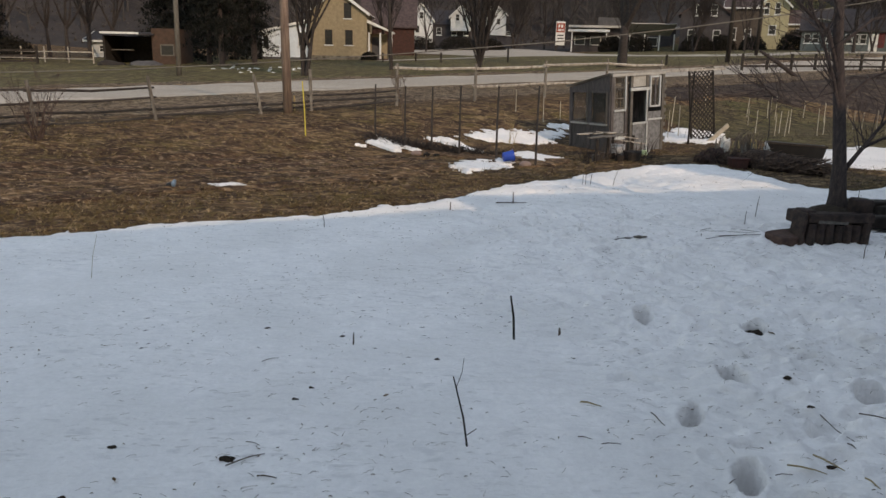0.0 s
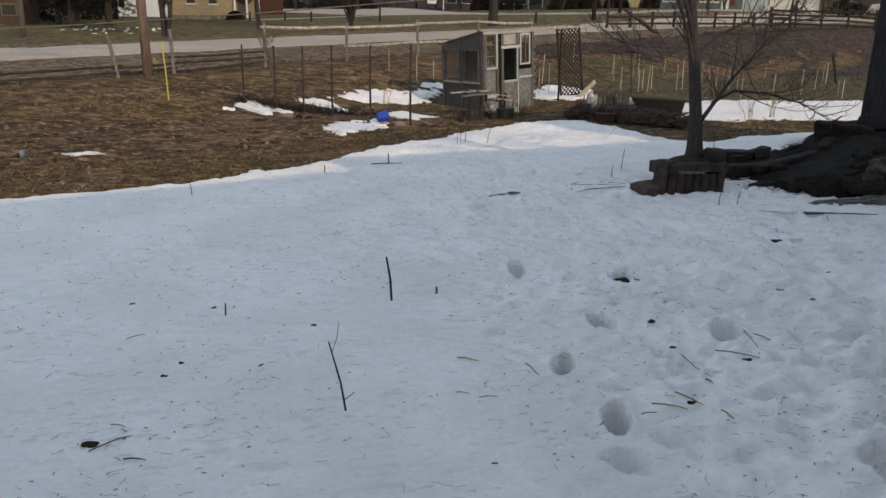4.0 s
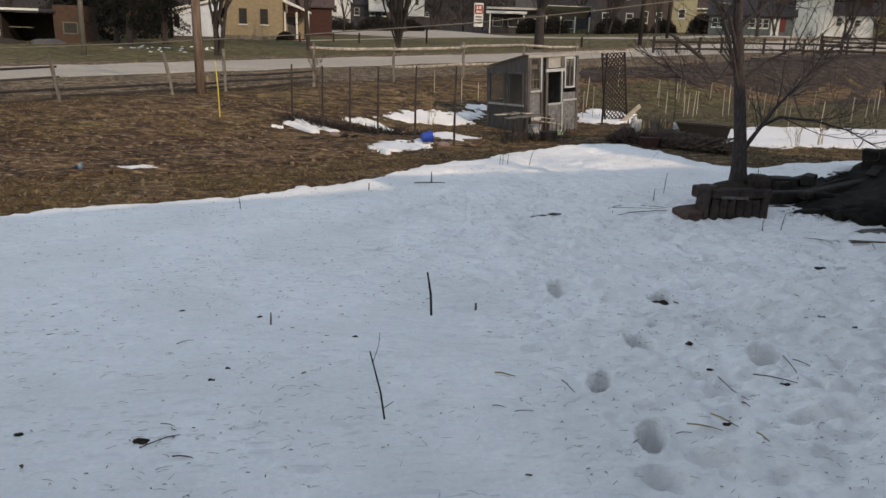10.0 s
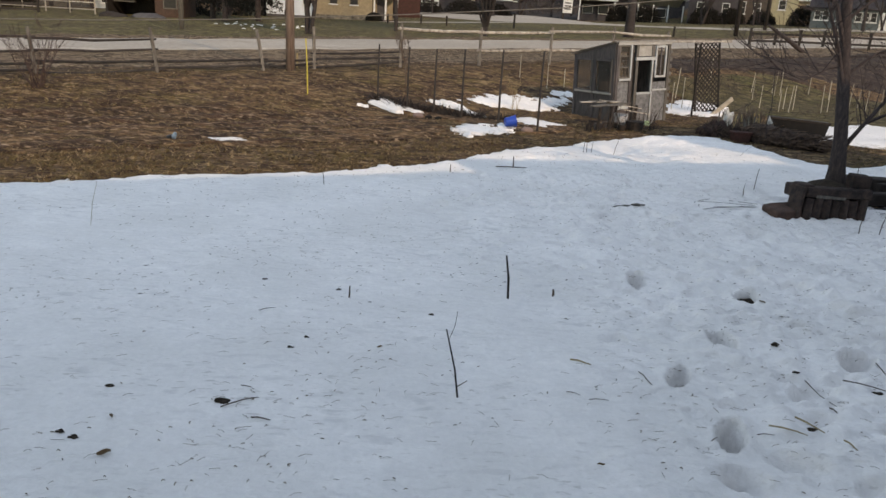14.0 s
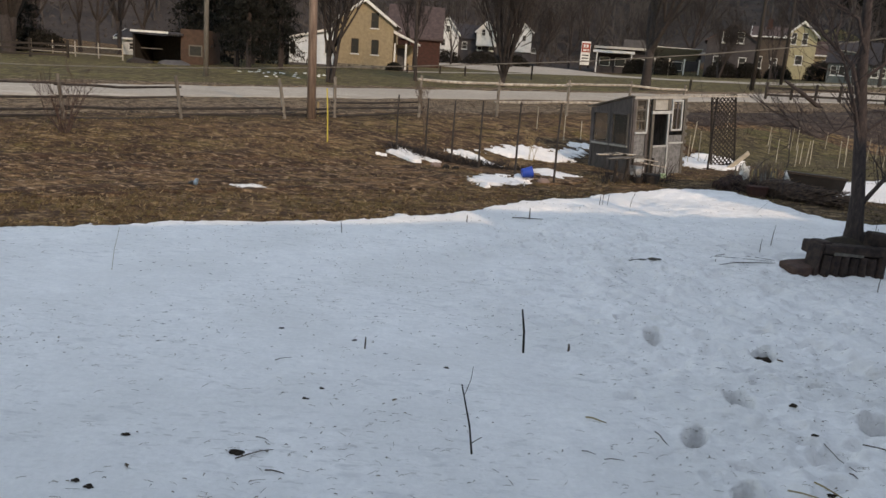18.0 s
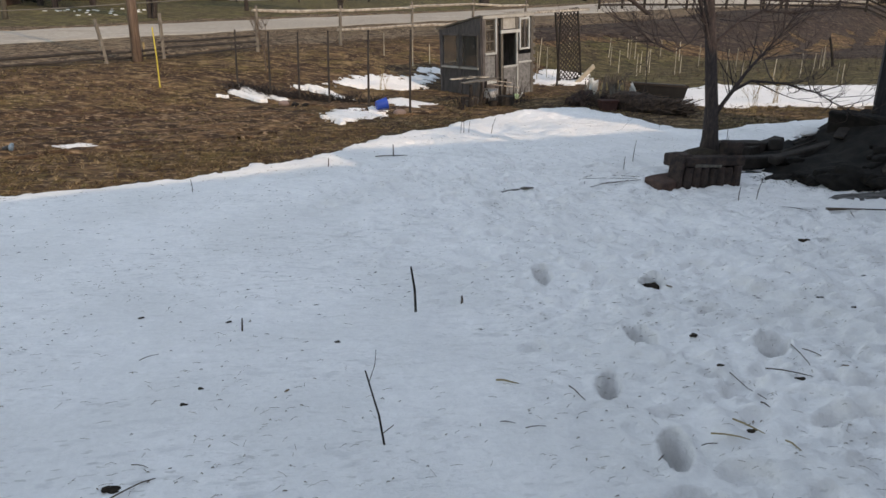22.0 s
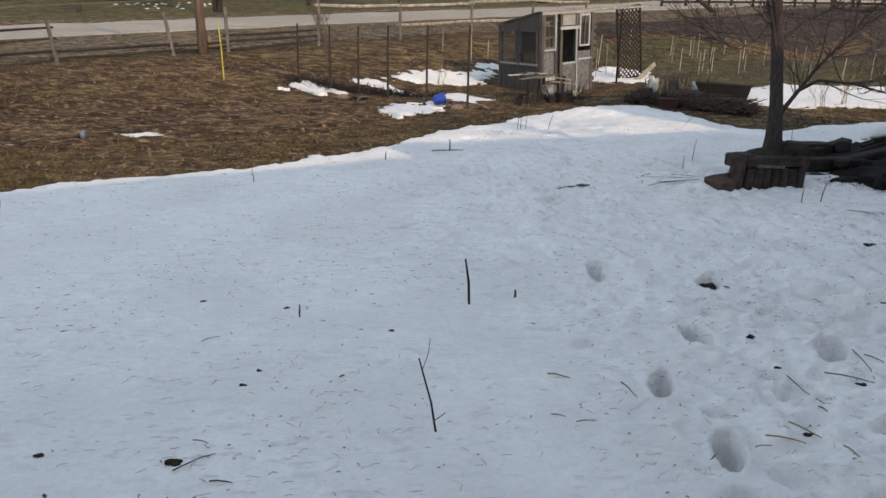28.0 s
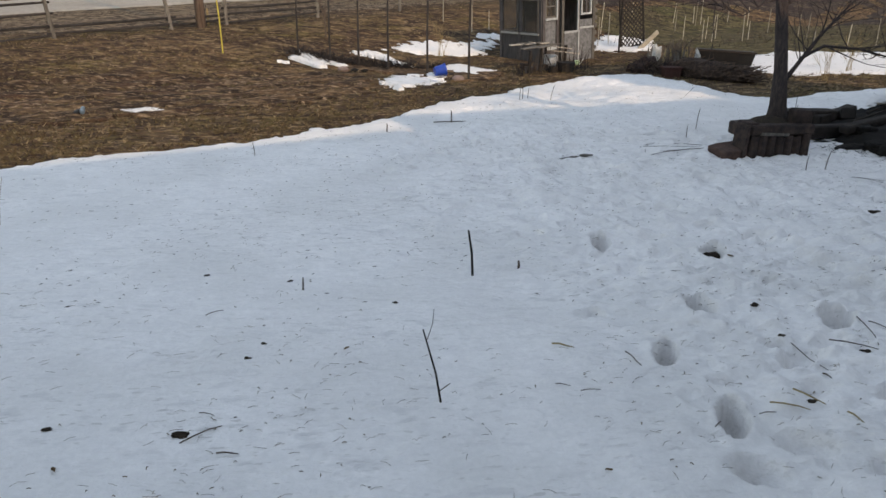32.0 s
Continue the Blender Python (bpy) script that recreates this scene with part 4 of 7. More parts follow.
# ---- garden bed with stakes ----
def garden_bed():
    poly = [(-1.6, 22.9), (-1.2, 23.4), (2.0, 22.4), (4.3, 21.4), (4.0, 20.3), (3.0, 19.7), (1.6, 20.8), (0.2, 21.7)]
    xs_, ys_ = list(np.arange(-2.2, 5, 0.12)), list(np.arange(19.2, 24, 0.12))
    verts, faces, n = [], [], len(xs_)
    for y in ys_:
        for x in xs_:
            d = inside(poly, x, y) + 0.15 * noise.noise((x * 2, y * 2, 3))
            verts.append((x, y, ground_z(x, y) + bumps(x, y) + (0.03 + 0.03 * min(1, d / 0.5) + 0.03 * noise.noise((x * 3, y * 3, 1)) if d > 0 else -0.15)))
    for j in range(len(ys_) - 1):
        for i in range(n - 1):
            if inside(poly, xs_[i], ys_[j]) > -0.3:
                faces.append((j * n + i, j * n + i + 1, (j + 1) * n + i + 1, (j + 1) * n + i))
    tagged(new("garden_bed", mesh_from("garden_bed", verts, faces, PLOT, True)), "bed of dark bare soil with snow remnants", "garden bed", kind="structure")
    for x, y, h in ((-1.16, 23.02, 1.65), (-0.28, 22.64, 1.78), (0.5, 22.5, 1.84), (1.26, 21.69, 1.95), (2.24, 21.01, 2.02), (3.18, 20.06, 2.08)):
        s = thing("garden_stake", pose(x, y, ground_z(x, y)), "tall thin weathered wooden garden stake", "stake", "garden stakes")
        part("shaft", tube(bmesh.new(), [(0, 0, -0.2), (-0.01, 0, h * 0.5), (0.0, 0, h)], (0.032, 0.028, 0.024), 6), DARKRAIL, s)
    b = thing("bucket", pose(2.36, 20.45, -0.20, 0, 80, 8) @ Matrix.Scale(0.85, 4), "bright blue plastic bucket lying in the snow", "bucket")
    blue = mat("blue_plastic", (0.012, 0.062, 0.36), (0.01, 0.05, 0.28), 4, 50, 0.35, 0.05, 0.002)
    bm = tube(bmesh.new(), [(0, 0, 0), (0, 0, 0.02), (0, 0, 0.34), (0, 0, 0.345), (0, 0, 0.06)], (0.13, 0.14, 0.18, 0.165, 0.125), 20)
    part("body", bm, blue, b, soft=False)
    part("rim", tube(bmesh.new(), [(0, 0, 0.325), (0, 0, 0.34)], (0.19, 0.19), 20), blue, b)
    for x, y, r in ((0.05, 21.75, 0.13), (0.35, 21.6, 0.1), (0.62, 21.5, 0.09), (2.9, 20.0, 0.14)):
        s = thing("garden_stone", pose(x, y, ground_z(x, y) + 0.05), "small pale rounded stone on the garden bed", "stone", "garden stones")
        bm = bmesh.new()
        bmesh.ops.create_icosphere(bm, subdivisions=2, radius=r, matrix=Matrix.Diagonal((1.2, 1, 0.7, 1)))
        part("rock", bm, mat("pinkish_stone", (0.27, 0.18, 0.155), (0.19, 0.14, 0.125), 6, 40, 0.8, 0.2) if r > 0.12 else STONE, s, soft=True)


garden_bed()


PALESTAKE = mat("pale_stake_wood", (0.47, 0.415, 0.335), (0.30, 0.26, 0.205), 5, 40, 0.85, 0.2, 0.005, vary=0.3)


def field_stakes():
    rnd = random.Random(8)
    spots = [(10.0, 30.0, 1.15), (14.4, 33.4, 0.85), (15.9, 33.9, 1.05), (16.3, 26.0, 0.8), (17.1, 25.3, 1.0), (20.1, 27.9, 1.0)]
    spots += [(8.4 + rnd.uniform(-0.6, 1.2), 28.2 + rnd.uniform(-1, 2.5), rnd.uniform(0.9, 1.3)) for _ in range(10)]
    spots += [(rnd.uniform(12, 19), rnd.uniform(29, 36), rnd.uniform(0.7, 1.1)) for _ in range(18)]
    spots += [(rnd.uniform(20, 30), rnd.uniform(26, 36), rnd.uniform(0.7, 1.0)) for _ in range(8)] + [(4.6, 27.8, 0.9), (5.3, 28.3, 0.7), (3.7, 28.6, 0.8)]
    for x, y, h in spots:
        s = thing("field_stake", pose(x, y, ground_z(x, y), 0, rnd.uniform(-5, 5), rnd.uniform(0, 90)), "thin pale stake standing in the dead-grass field", "stake", "field stakes")
        part("shaft", tube(bmesh.new(), [(0, 0, -0.15), (0, 0, h)], (0.016, 0.013), 5), PALESTAKE, s)


field_stakes()


# ---- trees ----
def limb(bm, rnd, p, d, length, r, level, sides, rise=0.25, split=3, thin=0.004):
    """A limb that bends and carries smaller ones."""
    pts, radii, q, v = [p], [r], Vector(p), Vector(d).normalized()
    n = 4 if level else 3
    for k in range(n):
        v = (v + Vector((rnd.uniform(-0.22, 0.22), rnd.uniform(-0.22, 0.22), rnd.uniform(-0.1, 0.2) + rise * 0.3))).normalized()
        q = q + v * (length / n)
        pts.append(q)
        radii.append(r * (1 - 0.72 * (k + 1) / n))
    tube(bm, pts, radii, sides)
    if level:
        for k in range(split):
            f = rnd.uniform(0.3, 0.98)
            i = min(int(f * n), n - 1)
            s = Vector(pts[i]).lerp(Vector(pts[i + 1]), f * n - i)
            w = (v + Vector((rnd.uniform(-1, 1), rnd.uniform(-1, 1), rnd.uniform(-0.25, 0.7)))).normalized()
            limb(bm, rnd, s, w, length * rnd.uniform(0.4, 0.72), max(r * rnd.uniform(0.3, 0.5), thin), level - 1, max(3, sides - 1), rise, split, thin)


FARBARK = mat("dark_tree_bark", (0.046, 0.036, 0.033), (0.024, 0.019, 0.018), 6, 40, 0.9, 0.5, 0.02)


def bare_tree(x, y, h, r, seed, label, stems=1, fork=0.35, spread_=0.8, level=3, split=4, name="tree", material=None):
    rnd = random.Random(seed)
    t = thing(name, pose(*on_ground(x, y)), label, "tree", "bare trees")
    trunk, crown = bmesh.new(), bmesh.new()
    for s in range(stems):
        lean = Vector((rnd.uniform(-0.25, 0.25), rnd.uniform(-0.25, 0.25), 1)) if stems > 1 else Vector((rnd.uniform(-0.05, 0.05), 0, 1))
        top = lean * h * fork
        off = Vector((rnd.uniform(-r, r), rnd.uniform(-r, r), 0)) * (stems > 1)
        tube(trunk, [off + Vector((0, 0, -0.2)), off + Vector((0, 0, 0.15)), off + top * 0.5, off + top], (r * 1.35, r * 1.05, r * 0.85, r * 0.75), 9)
        for k in range(4):
            a = rnd.uniform(0, math.tau)
            d = Vector((math.cos(a) * spread_, math.sin(a) * spread_, 1.1)) if k else Vector((0.1, 0, 1))
            limb(crown, rnd, off + top * rnd.uniform(0.75, 0.98), d, h * (1 - fork) * rnd.uniform(0.7, 1.0), r * (0.6 if k else 0.72), level, 6, 0.3, split + 1, 0.013 if y > 45 else 0.004)
    part("trunk", trunk, material or FARBARK, t, soft=True)
    part("crown", crown, material or FARBARK, t)
    return t


bare_tree(4.37, 54.5, 9, 0.11, 11, "bare many-stemmed tree on the grass across the road", stems=6, fork=0.07, spread_=0.38)
bare_tree(16.4, 62.5, 12, 0.42, 12, "large bare tree with a thick forked trunk", fork=0.27, spread_=0.6)
bare_tree(-6.6, 47.5, 8, 0.15, 13, "bare tree before the cream brick house", stems=3, fork=0.22, spread_=0.6)
bare_tree(-1.73, 56.2, 9, 0.14, 14, "slender bare tree beside the village lawn", fork=0.62, spread_=0.5)
bare_tree(-25.3, 40.0, 8, 0.24, 15, "bare tree with a straight grey trunk", fork=0.5)
bare_tree(-36, 66.6, 11, 0.55, 16, "big bare tree with a forked pale trunk", stems=2, fork=0.3)
bare_tree(-31, 72, 9, 0.2, 17, "bare tree at the edge of the lawn", fork=0.4)
for k, (x, y, h_, r) in enumerate(((-29, 78, 10, 0.2), (-33, 82, 11, 0.22), (-38, 84, 11, 0.2), (-44, 86, 12, 0.24), (-50, 84, 11, 0.2), (-56, 86, 12, 0.24), (-26, 84, 11, 0.2), (-22, 88, 12, 0.24))):
    bare_tree(x, y, h_, r, 160 + k, "bare dark tree at the edge of the hillside woods", stems=1 + k % 2, fork=0.3, spread_=0.6)
bare_tree(47, 84, 7, 0.2, 18, "small bare tree before the village houses", fork=0.35)
lp = thing("leaning_post", pose(*on_ground(25.6, 33.0)), "dark weathered post leaning in the rough field", "post")
part("shaft", tube(bmesh.new(), [(0, 0, -0.2), (-0.22, 0, 0.65), (-0.46, 0, 1.35)], (0.065, 0.06, 0.05), 7), DARKWOOD, lp)
for k, (x, y, h_, r) in enumerate(((1.5, 116, 8, 0.16), (10.5, 118, 9, 0.18), (17, 138, 11, 0.2), (23, 142, 11, 0.2), (31.5, 119, 8, 0.15), (37, 105, 7, 0.14), (43, 103, 8, 0.16), (52.5, 90, 7, 0.14), (60.5, 88, 8, 0.16), (66, 90, 7, 0.14),
                                   (-3.2, 92, 8, 0.16), (-17.5, 74, 8, 0.16), (28, 150, 12, 0.22), (40, 128, 12, 0.22), (54, 122, 12, 0.22), (62, 112, 11, 0.2))):
    bare_tree(x, y, h_, r, 120 + k, "bare dark tree among the village houses", stems=1 + k % 3, fork=0.28, spread_=0.7)
bare_tree(-0.4, 25.2, 1.6, 0.025, 21, "small bare sapling beside the garden stakes", fork=0.5, level=2, name="sapling", material=TWIG)


def shrub(x, y, h, n, seed, label, material=TWIG, r=0.014, wide=0.5):
    rnd = random.Random(seed)
    t = thing("shrub", pose(*on_ground(x, y)), label, "shrub", "bare shrubs")
    bm = bmesh.new()
    for k in range(n):
        a = rnd.uniform(0, math.tau)
        d = Vector((math.cos(a) * wide * rnd.random(), math.sin(a) * wide * rnd.random(), 1))
        limb(bm, rnd, Vector((rnd.uniform(-0.1, 0.1), rnd.uniform(-0.1, 0.1), -0.05)), d, h * rnd.uniform(0.7, 1.05), r, 2, 5, 0.15, 3)
    part("crown", bm, material, t)


shrub(-9.5, 19.8, 1.4, 15, 31, "leafless reddish shrub beside the rail fence", mat("red_twig", (0.085, 0.052, 0.044), (0.055, 0.036, 0.032), 10, 60, 0.9, 0.2), 0.016, 0.9)
shrub(14.3, 21.0, 0.9, 6, 32, "thin dry stems standing in the snow", STRAW, 0.009, 0.4)
shrub(12.6, 19.5, 0.7, 5, 33, "thin dry stems standing in the snow", STRAW, 0.009, 0.4)
shrub(3.1, 24.6, 0.8, 5, 34, "thin dry stems beside the greenhouse", STRAW, 0.008, 0.5)


# ---- yard tree in its planter ----
def yard_tree():
    rnd = random.Random(41)
    t = thing("yard_tree", pose(6.97, 12.25, -0.38), "bare young yard tree with grey bark and low limbs", "tree")
    tube_ = bmesh.new()
    tube(tube_, [(0.0, 0, 0), (0, 0, 0.45), (-0.02, 0, 0.75), (-0.07, 0, 1.3), (-0.2, 0.02, 2.2), (-0.36, 0.05, 3.2), (-0.45, 0.1, 4.3), (-0.45, 0.1, 5.6)], (0.27, 0.185, 0.138, 0.108, 0.095, 0.084, 0.066, 0.03), 12)
    part("trunk", tube_, BARK, t, soft=True)
    limbs = [([(-0.08, 0, 1.6), (-0.24, -0.05, 2.1), (-0.43, -0.1, 2.62), (-0.74, -0.1, 3.33), (-1.15, -0.1, 4.05)], 0.046),
             ([(0.03, 0, 1.15), (0.14, -0.05, 1.36), (0.44, -0.1, 1.85), (0.75, -0.1, 2.2), (1.1, -0.1, 2.6)], 0.042),
             ([(0.24, -0.05, 1.52), (0.6, 0, 1.68), (1.3, 0.1, 1.62), (2.0, 0.1, 1.45), (2.8, 0.2, 1.08)], 0.030),
             ([(-0.21, 0, 2.25), (0.2, 0, 2.6), (0.7, 0.1, 2.8), (1.3, 0.1, 2.75), (2.0, 0, 2.9)], 0.026),
             ([(-0.26, 0, 2.55), (-0.55, 0, 3.3), (-1.0, 0.1, 3.7), (-1.5, 0.1, 4.2), (-2.0, 0, 4.6)], 0.04),
             ([(-0.23, 0, 2.4), (-0.55, -0.1, 2.35), (-0.9, -0.1, 2.15), (-1.3, 0, 2.3), (-1.6, 0, 2.6)], 0.014),
             ([(-0.35, 0, 3.1), (0.1, 0, 3.5), (0.9, 0.1, 3.7), (1.6, 0.1, 4.0), (2.2, 0, 4.6)], 0.026),
             ([(-0.39, 0, 3.5), (-0.6, 0, 4.0), (-1.1, 0.1, 4.3), (-1.7, 0.1, 4.9), (-2.1, 0, 5.6)], 0.034)]
    for pts, r in limbs:
        bm = bmesh.new()
        tube(bm, pts, [r * 1.05, r * 0.85, r * 0.65, r * 0.42, r * 0.15], 7)
        for k in range(27):
            f = rnd.uniform(0.25, 1.0) * (len(pts) - 1)
            i = min(int(f), len(pts) - 2)
            s = Vector(pts[i]).lerp(Vector(pts[i + 1]), f - i)
            along = (Vector(pts[-1]) - Vector(pts[0])).normalized()
            d = along + Vector((rnd.uniform(-1.1, 1.1), rnd.uniform(-1.1, 1.1), rnd.uniform(-0.8, 0.7)))
            limb(bm, rnd, s, d, rnd.uniform(0.4, 1.3), rnd.uniform(0.007, 0.014), 2, 4, 0.1, 2)
        part("branch", bm, BARK, t)


yard_tree()


def planter():
    t = thing("planter", pose(6.1, 11.55, -0.36, 0, 0, 6), "dark wet log planter round the tree", "planter")
    rnd = random.Random(5)
    PLANTERWOOD = mat("wet_planter_log", (0.056, 0.036, 0.030), (0.015, 0.010, 0.009), 7, 60, 0.8, 0.5, 0.012, vary=0.35)
    for k in range(7):
        part("log", tube(bmesh.new(), [(0.12 + 0.155 * k, 0.02 * rnd.random(), -0.1), (0.12 + 0.155 * k, 0, 0.2), (0.12 + 0.155 * k + rnd.uniform(-0.02, 0.02), 0, 0.34 + rnd.uniform(0, 0.05))], (0.085, 0.08, 0.078), 9), PLANTERWOOD, t)
    part("timber", worn(boxed(0.6, 0.03, 0.46, 1.12, 0.2, 0.15, (0, 1, 0), 0.02)), PLANTERWOOD, t)
    part("timber", boxed(0.66, 0.55, 0.42, 1.0, 0.2, 0.16, (0, 0, 0), 0.02), PLANTERWOOD, t)
    part("timber", boxed(0.1, 0.3, 0.42, 0.18, 0.5, 0.2, (0, 0, 0), 0.02), PLANTERWOOD, t)
    part("timber", boxed(1.1, 0.3, 0.42, 0.18, 0.5, 0.2, (0, 0, 0), 0.02), PLANTERWOOD, t)
    part("block", worn(boxed(0.1, 0.16, 0.5, 0.2, 0.3, 0.16, (0, 0, 4), 0.02), 0.012), PLANTERWOOD, t)
    part("block", worn(boxed(1.06, 0.2, 0.6, 0.3, 0.26, 0.26, (0, 4, -8), 0.025), 0.012), PLANTERWOOD, t)
    part("board", boxed(0.45, -0.05, 0.40, 0.5, 0.05, 0.05, (0, 3, 0), 0.006), GREYWOOD, t, "thin weathered board edge")
    part("board", boxed(-0.02, 0.12, 0.3, 0.05, 0.34, 0.5, (0, 6, 0), 0.006), PLANTERWOOD, t)
    bm = bmesh.new()
    bmesh.ops.create_icosphere(bm, subdivisions=3, radius=0.5, matrix=pose(0.75, 0.5, 0.3) @ Matrix.Diagonal((0.9, 0.8, 0.55, 1)))
    for v in bm.verts:
        v.co += v.normal * 0.05 * noise.noise(v.co * 5)
    part("soil", bm, SOIL, t, soft=True)
    s = thing("stone_slab", pose(5.98, 11.75, -0.33, 3, -4, 12), "flat reddish-brown stone slab on the snow", "slab")
    part("slab", worn(boxed(0.0, 0, 0.05, 0.6, 0.45, 0.2, (0, 0, 0), 0.02), 0.02), mat("brown_stone", (0.110, 0.062, 0.048), (0.060, 0.036, 0.030), 6, 50, 0.9, 0.4), s)
    for x, y, h in ((6.51, 10.55, 0.22), (6.87, 10.64, 0.30), (5.75, 12.9, 0.25), (6.15, 13.4, 0.4), (7.9, 13.2, 0.7), (8.0, 13.3, 0.5)):
        k = thing("dead_weed", pose(x, y, snow_z(x, y) - 0.02, 0, rnd.uniform(-6, 6), 0), "short dead weed standing in the snow", "plant", "dead weeds")
        part("stalk", tube(bmesh.new(), [(0, 0, -0.1), (0.01, 0, h * 0.6), (0.03, 0, h)], (0.008, 0.007, 0.004), 5), TWIG, k)


planter()


# ---- shed, its stone foundation and the fallen wall ----
def stone_mesh(seed):
    rnd = random.Random(seed)
    bm = bmesh.new()
    bmesh.ops.create_icosphere(bm, subdivisions=2, radius=0.5)
    for v in bm.verts:
        v.co += v.normal * 0.16 * noise.noise(v.co * 2.2 + Vector((seed * 7, 0, 0)))
        v.co = Vector((max(-0.42, min(0.42, v.co.x)), max(-0.42, min(0.42, v.co.y)), max(-0.36, min(0.36, v.co.z))))
    me = bpy.data.meshes.new("stone")
    bm.to_mesh(me)
    bm.free()
    me.materials.append(STONE)
    return me


STONES = [stone_mesh(k) for k in range(6)]


def shed():
    """A shallow lean-to of wide upright boards on a stone foundation; its roof falls away to the back."""
    t = thing("shed", pose(10.96, 13.25, 0.62, 0, 0, -40), "tall dark weathered board shed on a stone foundation", "shed")
    rnd = random.Random(6)
    x = 0.0
    while x < 9.0:
        w = rnd.choice((0.44, 0.52, 0.60))
        part("board", boxed(x + w / 2, rnd.uniform(-0.014, 0.014), 1.78 + rnd.uniform(-0.05, 0.02), w - 0.014, 0.03, 3.76, (0, 0, rnd.uniform(-1.2, 1.2)), 0.003), SHEDWOOD, t)
        if rnd.random() < 0.35:
            part("batten", boxed(x + w, -0.03, 1.8 + rnd.uniform(-0.1, 0.05), 0.07, 0.025, 3.6, bevel=0.003), SHEDWOOD, t)
        x += w
    y = 0.1
    while y < 1.7:
        w = rnd.choice((0.44, 0.52))
        part("board", boxed(0.0, y + w / 2, 1.62, 0.03, w - 0.012, 3.4, (0, 0, rnd.uniform(-1, 1)), 0.003), SHEDWOOD, t)
        y += w
    part("corner_post", boxed(0.09, 0.1, 1.7, 0.14, 0.14, 3.5, bevel=0.01), DARKWOOD, t)
    part("sill_beam", boxed(4.5, 0.12, -0.02, 9.1, 0.2, 0.2, bevel=0.02), DARKWOOD, t)
    part("lining", boxed(4.6, 1.05, 1.55, 8.9, 1.8, 3.2), DARKWOOD, t)
    part("roof", boxed(4.5, 0.95, 3.6, 9.6, 2.5, 0.08, (-8, 0, 0)), ROOF, t)


shed()


def rubble():
    """Low ruined foundation, highest under the shed, running out towards the planter."""
    rnd = random.Random(9)
    t = thing("rubble_wall", Matrix(), "ruined dark fieldstone foundation with mossy fallen stones", "stone wall")

    def front(x):
        return 10.72 + 1.35 * (1 - smooth(7.7, 9.3, x)) + 0.12 * noise.noise((x * 1.3, 0, 2))

    def top(x, y):
        """Height of the broken wall: an upright face, a ledge before the shed, running out towards the planter."""
        crest = -0.37 + 0.40 * smooth(7.5, 8.9, x) + 0.50 * smooth(9.0, 10.6, x)
        k = smooth(front(x) - 0.06, front(x) + 0.10, y) * (1 - (smooth(13.5, 13.9, y) if x < 11 else 0))
        return ground_z(x, y) - 0.1 + (crest + 0.4) * k * (0.86 + 0.14 * smooth(front(x), 12.6, y)) + (0.07 * noise.noise((x * 3, y * 3, 5)) + 0.05 * noise.noise((x * 7, y * 7, 6))) * k

    xs_, ys_ = list(np.arange(7.3, 19.1, 0.09)), list(np.arange(10.3, 14.4, 0.08))
    verts, faces, n = [], [], len(xs_)
    for y in ys_:
        for x in xs_:
            verts.append((x, y + 0.09 * noise.noise((x * 3.1, y * 3.1, 15)), top(x, y)))
    for j in range(len(ys_) - 1):
        for i in range(n - 1):
            faces.append((j * n + i, j * n + i + 1, (j + 1) * n + i + 1, (j + 1) * n + i))
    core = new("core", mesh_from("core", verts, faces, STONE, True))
    core.parent = t
    # coursed stones in the face
    for k in range(210):
        x = rnd.uniform(7.7, 17.5) if k > 110 else rnd.uniform(7.7, 11.8)
        ya = front(x)
        if k % 5:
            y = ya + rnd.uniform(-0.05, 0.08)
            z = ground_z(x, y) + (top(x, ya + 0.3) - ground_z(x, y)) * rnd.uniform(0.05, 0.92)
        else:
            y = rnd.uniform(ya, 12.4)
            z = top(x, y)
        s = rnd.uniform(0.26, 0.46) if k % 4 == 0 else rnd.uniform(0.14, 0.3)
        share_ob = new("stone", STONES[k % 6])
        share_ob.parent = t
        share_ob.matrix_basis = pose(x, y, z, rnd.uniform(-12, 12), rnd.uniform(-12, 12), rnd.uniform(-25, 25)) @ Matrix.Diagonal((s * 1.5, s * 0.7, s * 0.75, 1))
    # dirty snow left on the ledge
    xs_, ys_ = list(np.arange(11.0, 18.8, 0.1)), list(np.arange(10.9, 12.9, 0.07))
    verts, faces, keep, n = [], [], [], len(xs_)
    for y in ys_:
        for x in xs_:
            d = min(x - 11.35, y - max(11.15, 12.45 - 0.42 * (x - 11.35)), 12.75 - y) + 0.25 * noise.noise((x * 1.4, y * 2.5, 9)) + 0.12 * noise.noise((x * 5, y * 7, 3))
            verts.append((x, y, top(x, y) + (0.10 * min(1, d / 0.25) ** 0.5 + 0.03 if d > 0 else -0.08)))
            keep.append(d > -0.12)
    for j in range(len(ys_) - 1):
        for i in range(n - 1):
            q = (j * n + i, j * n + i + 1, (j + 1) * n + i + 1, (j + 1) * n + i)
            if all(keep[m] for m in q):
                faces.append(q)
    dirty = mat("dirty_snow", (0.30, 0.29, 0.285), (0.17, 0.16, 0.15), 5, 20, 0.7, 0.8, 0.03, c=(0.16, 0.14, 0.12), cscale=1.6)
    tagged(new("snow_ledge", mesh_from("snow_ledge", verts, faces, dirty, True)), "strip of dirty snow left on the stone ledge", "snow", kind="structure")
    # earth and bark spilt on the snow, thickened to darken it where shade falls
    verts, faces = [], []
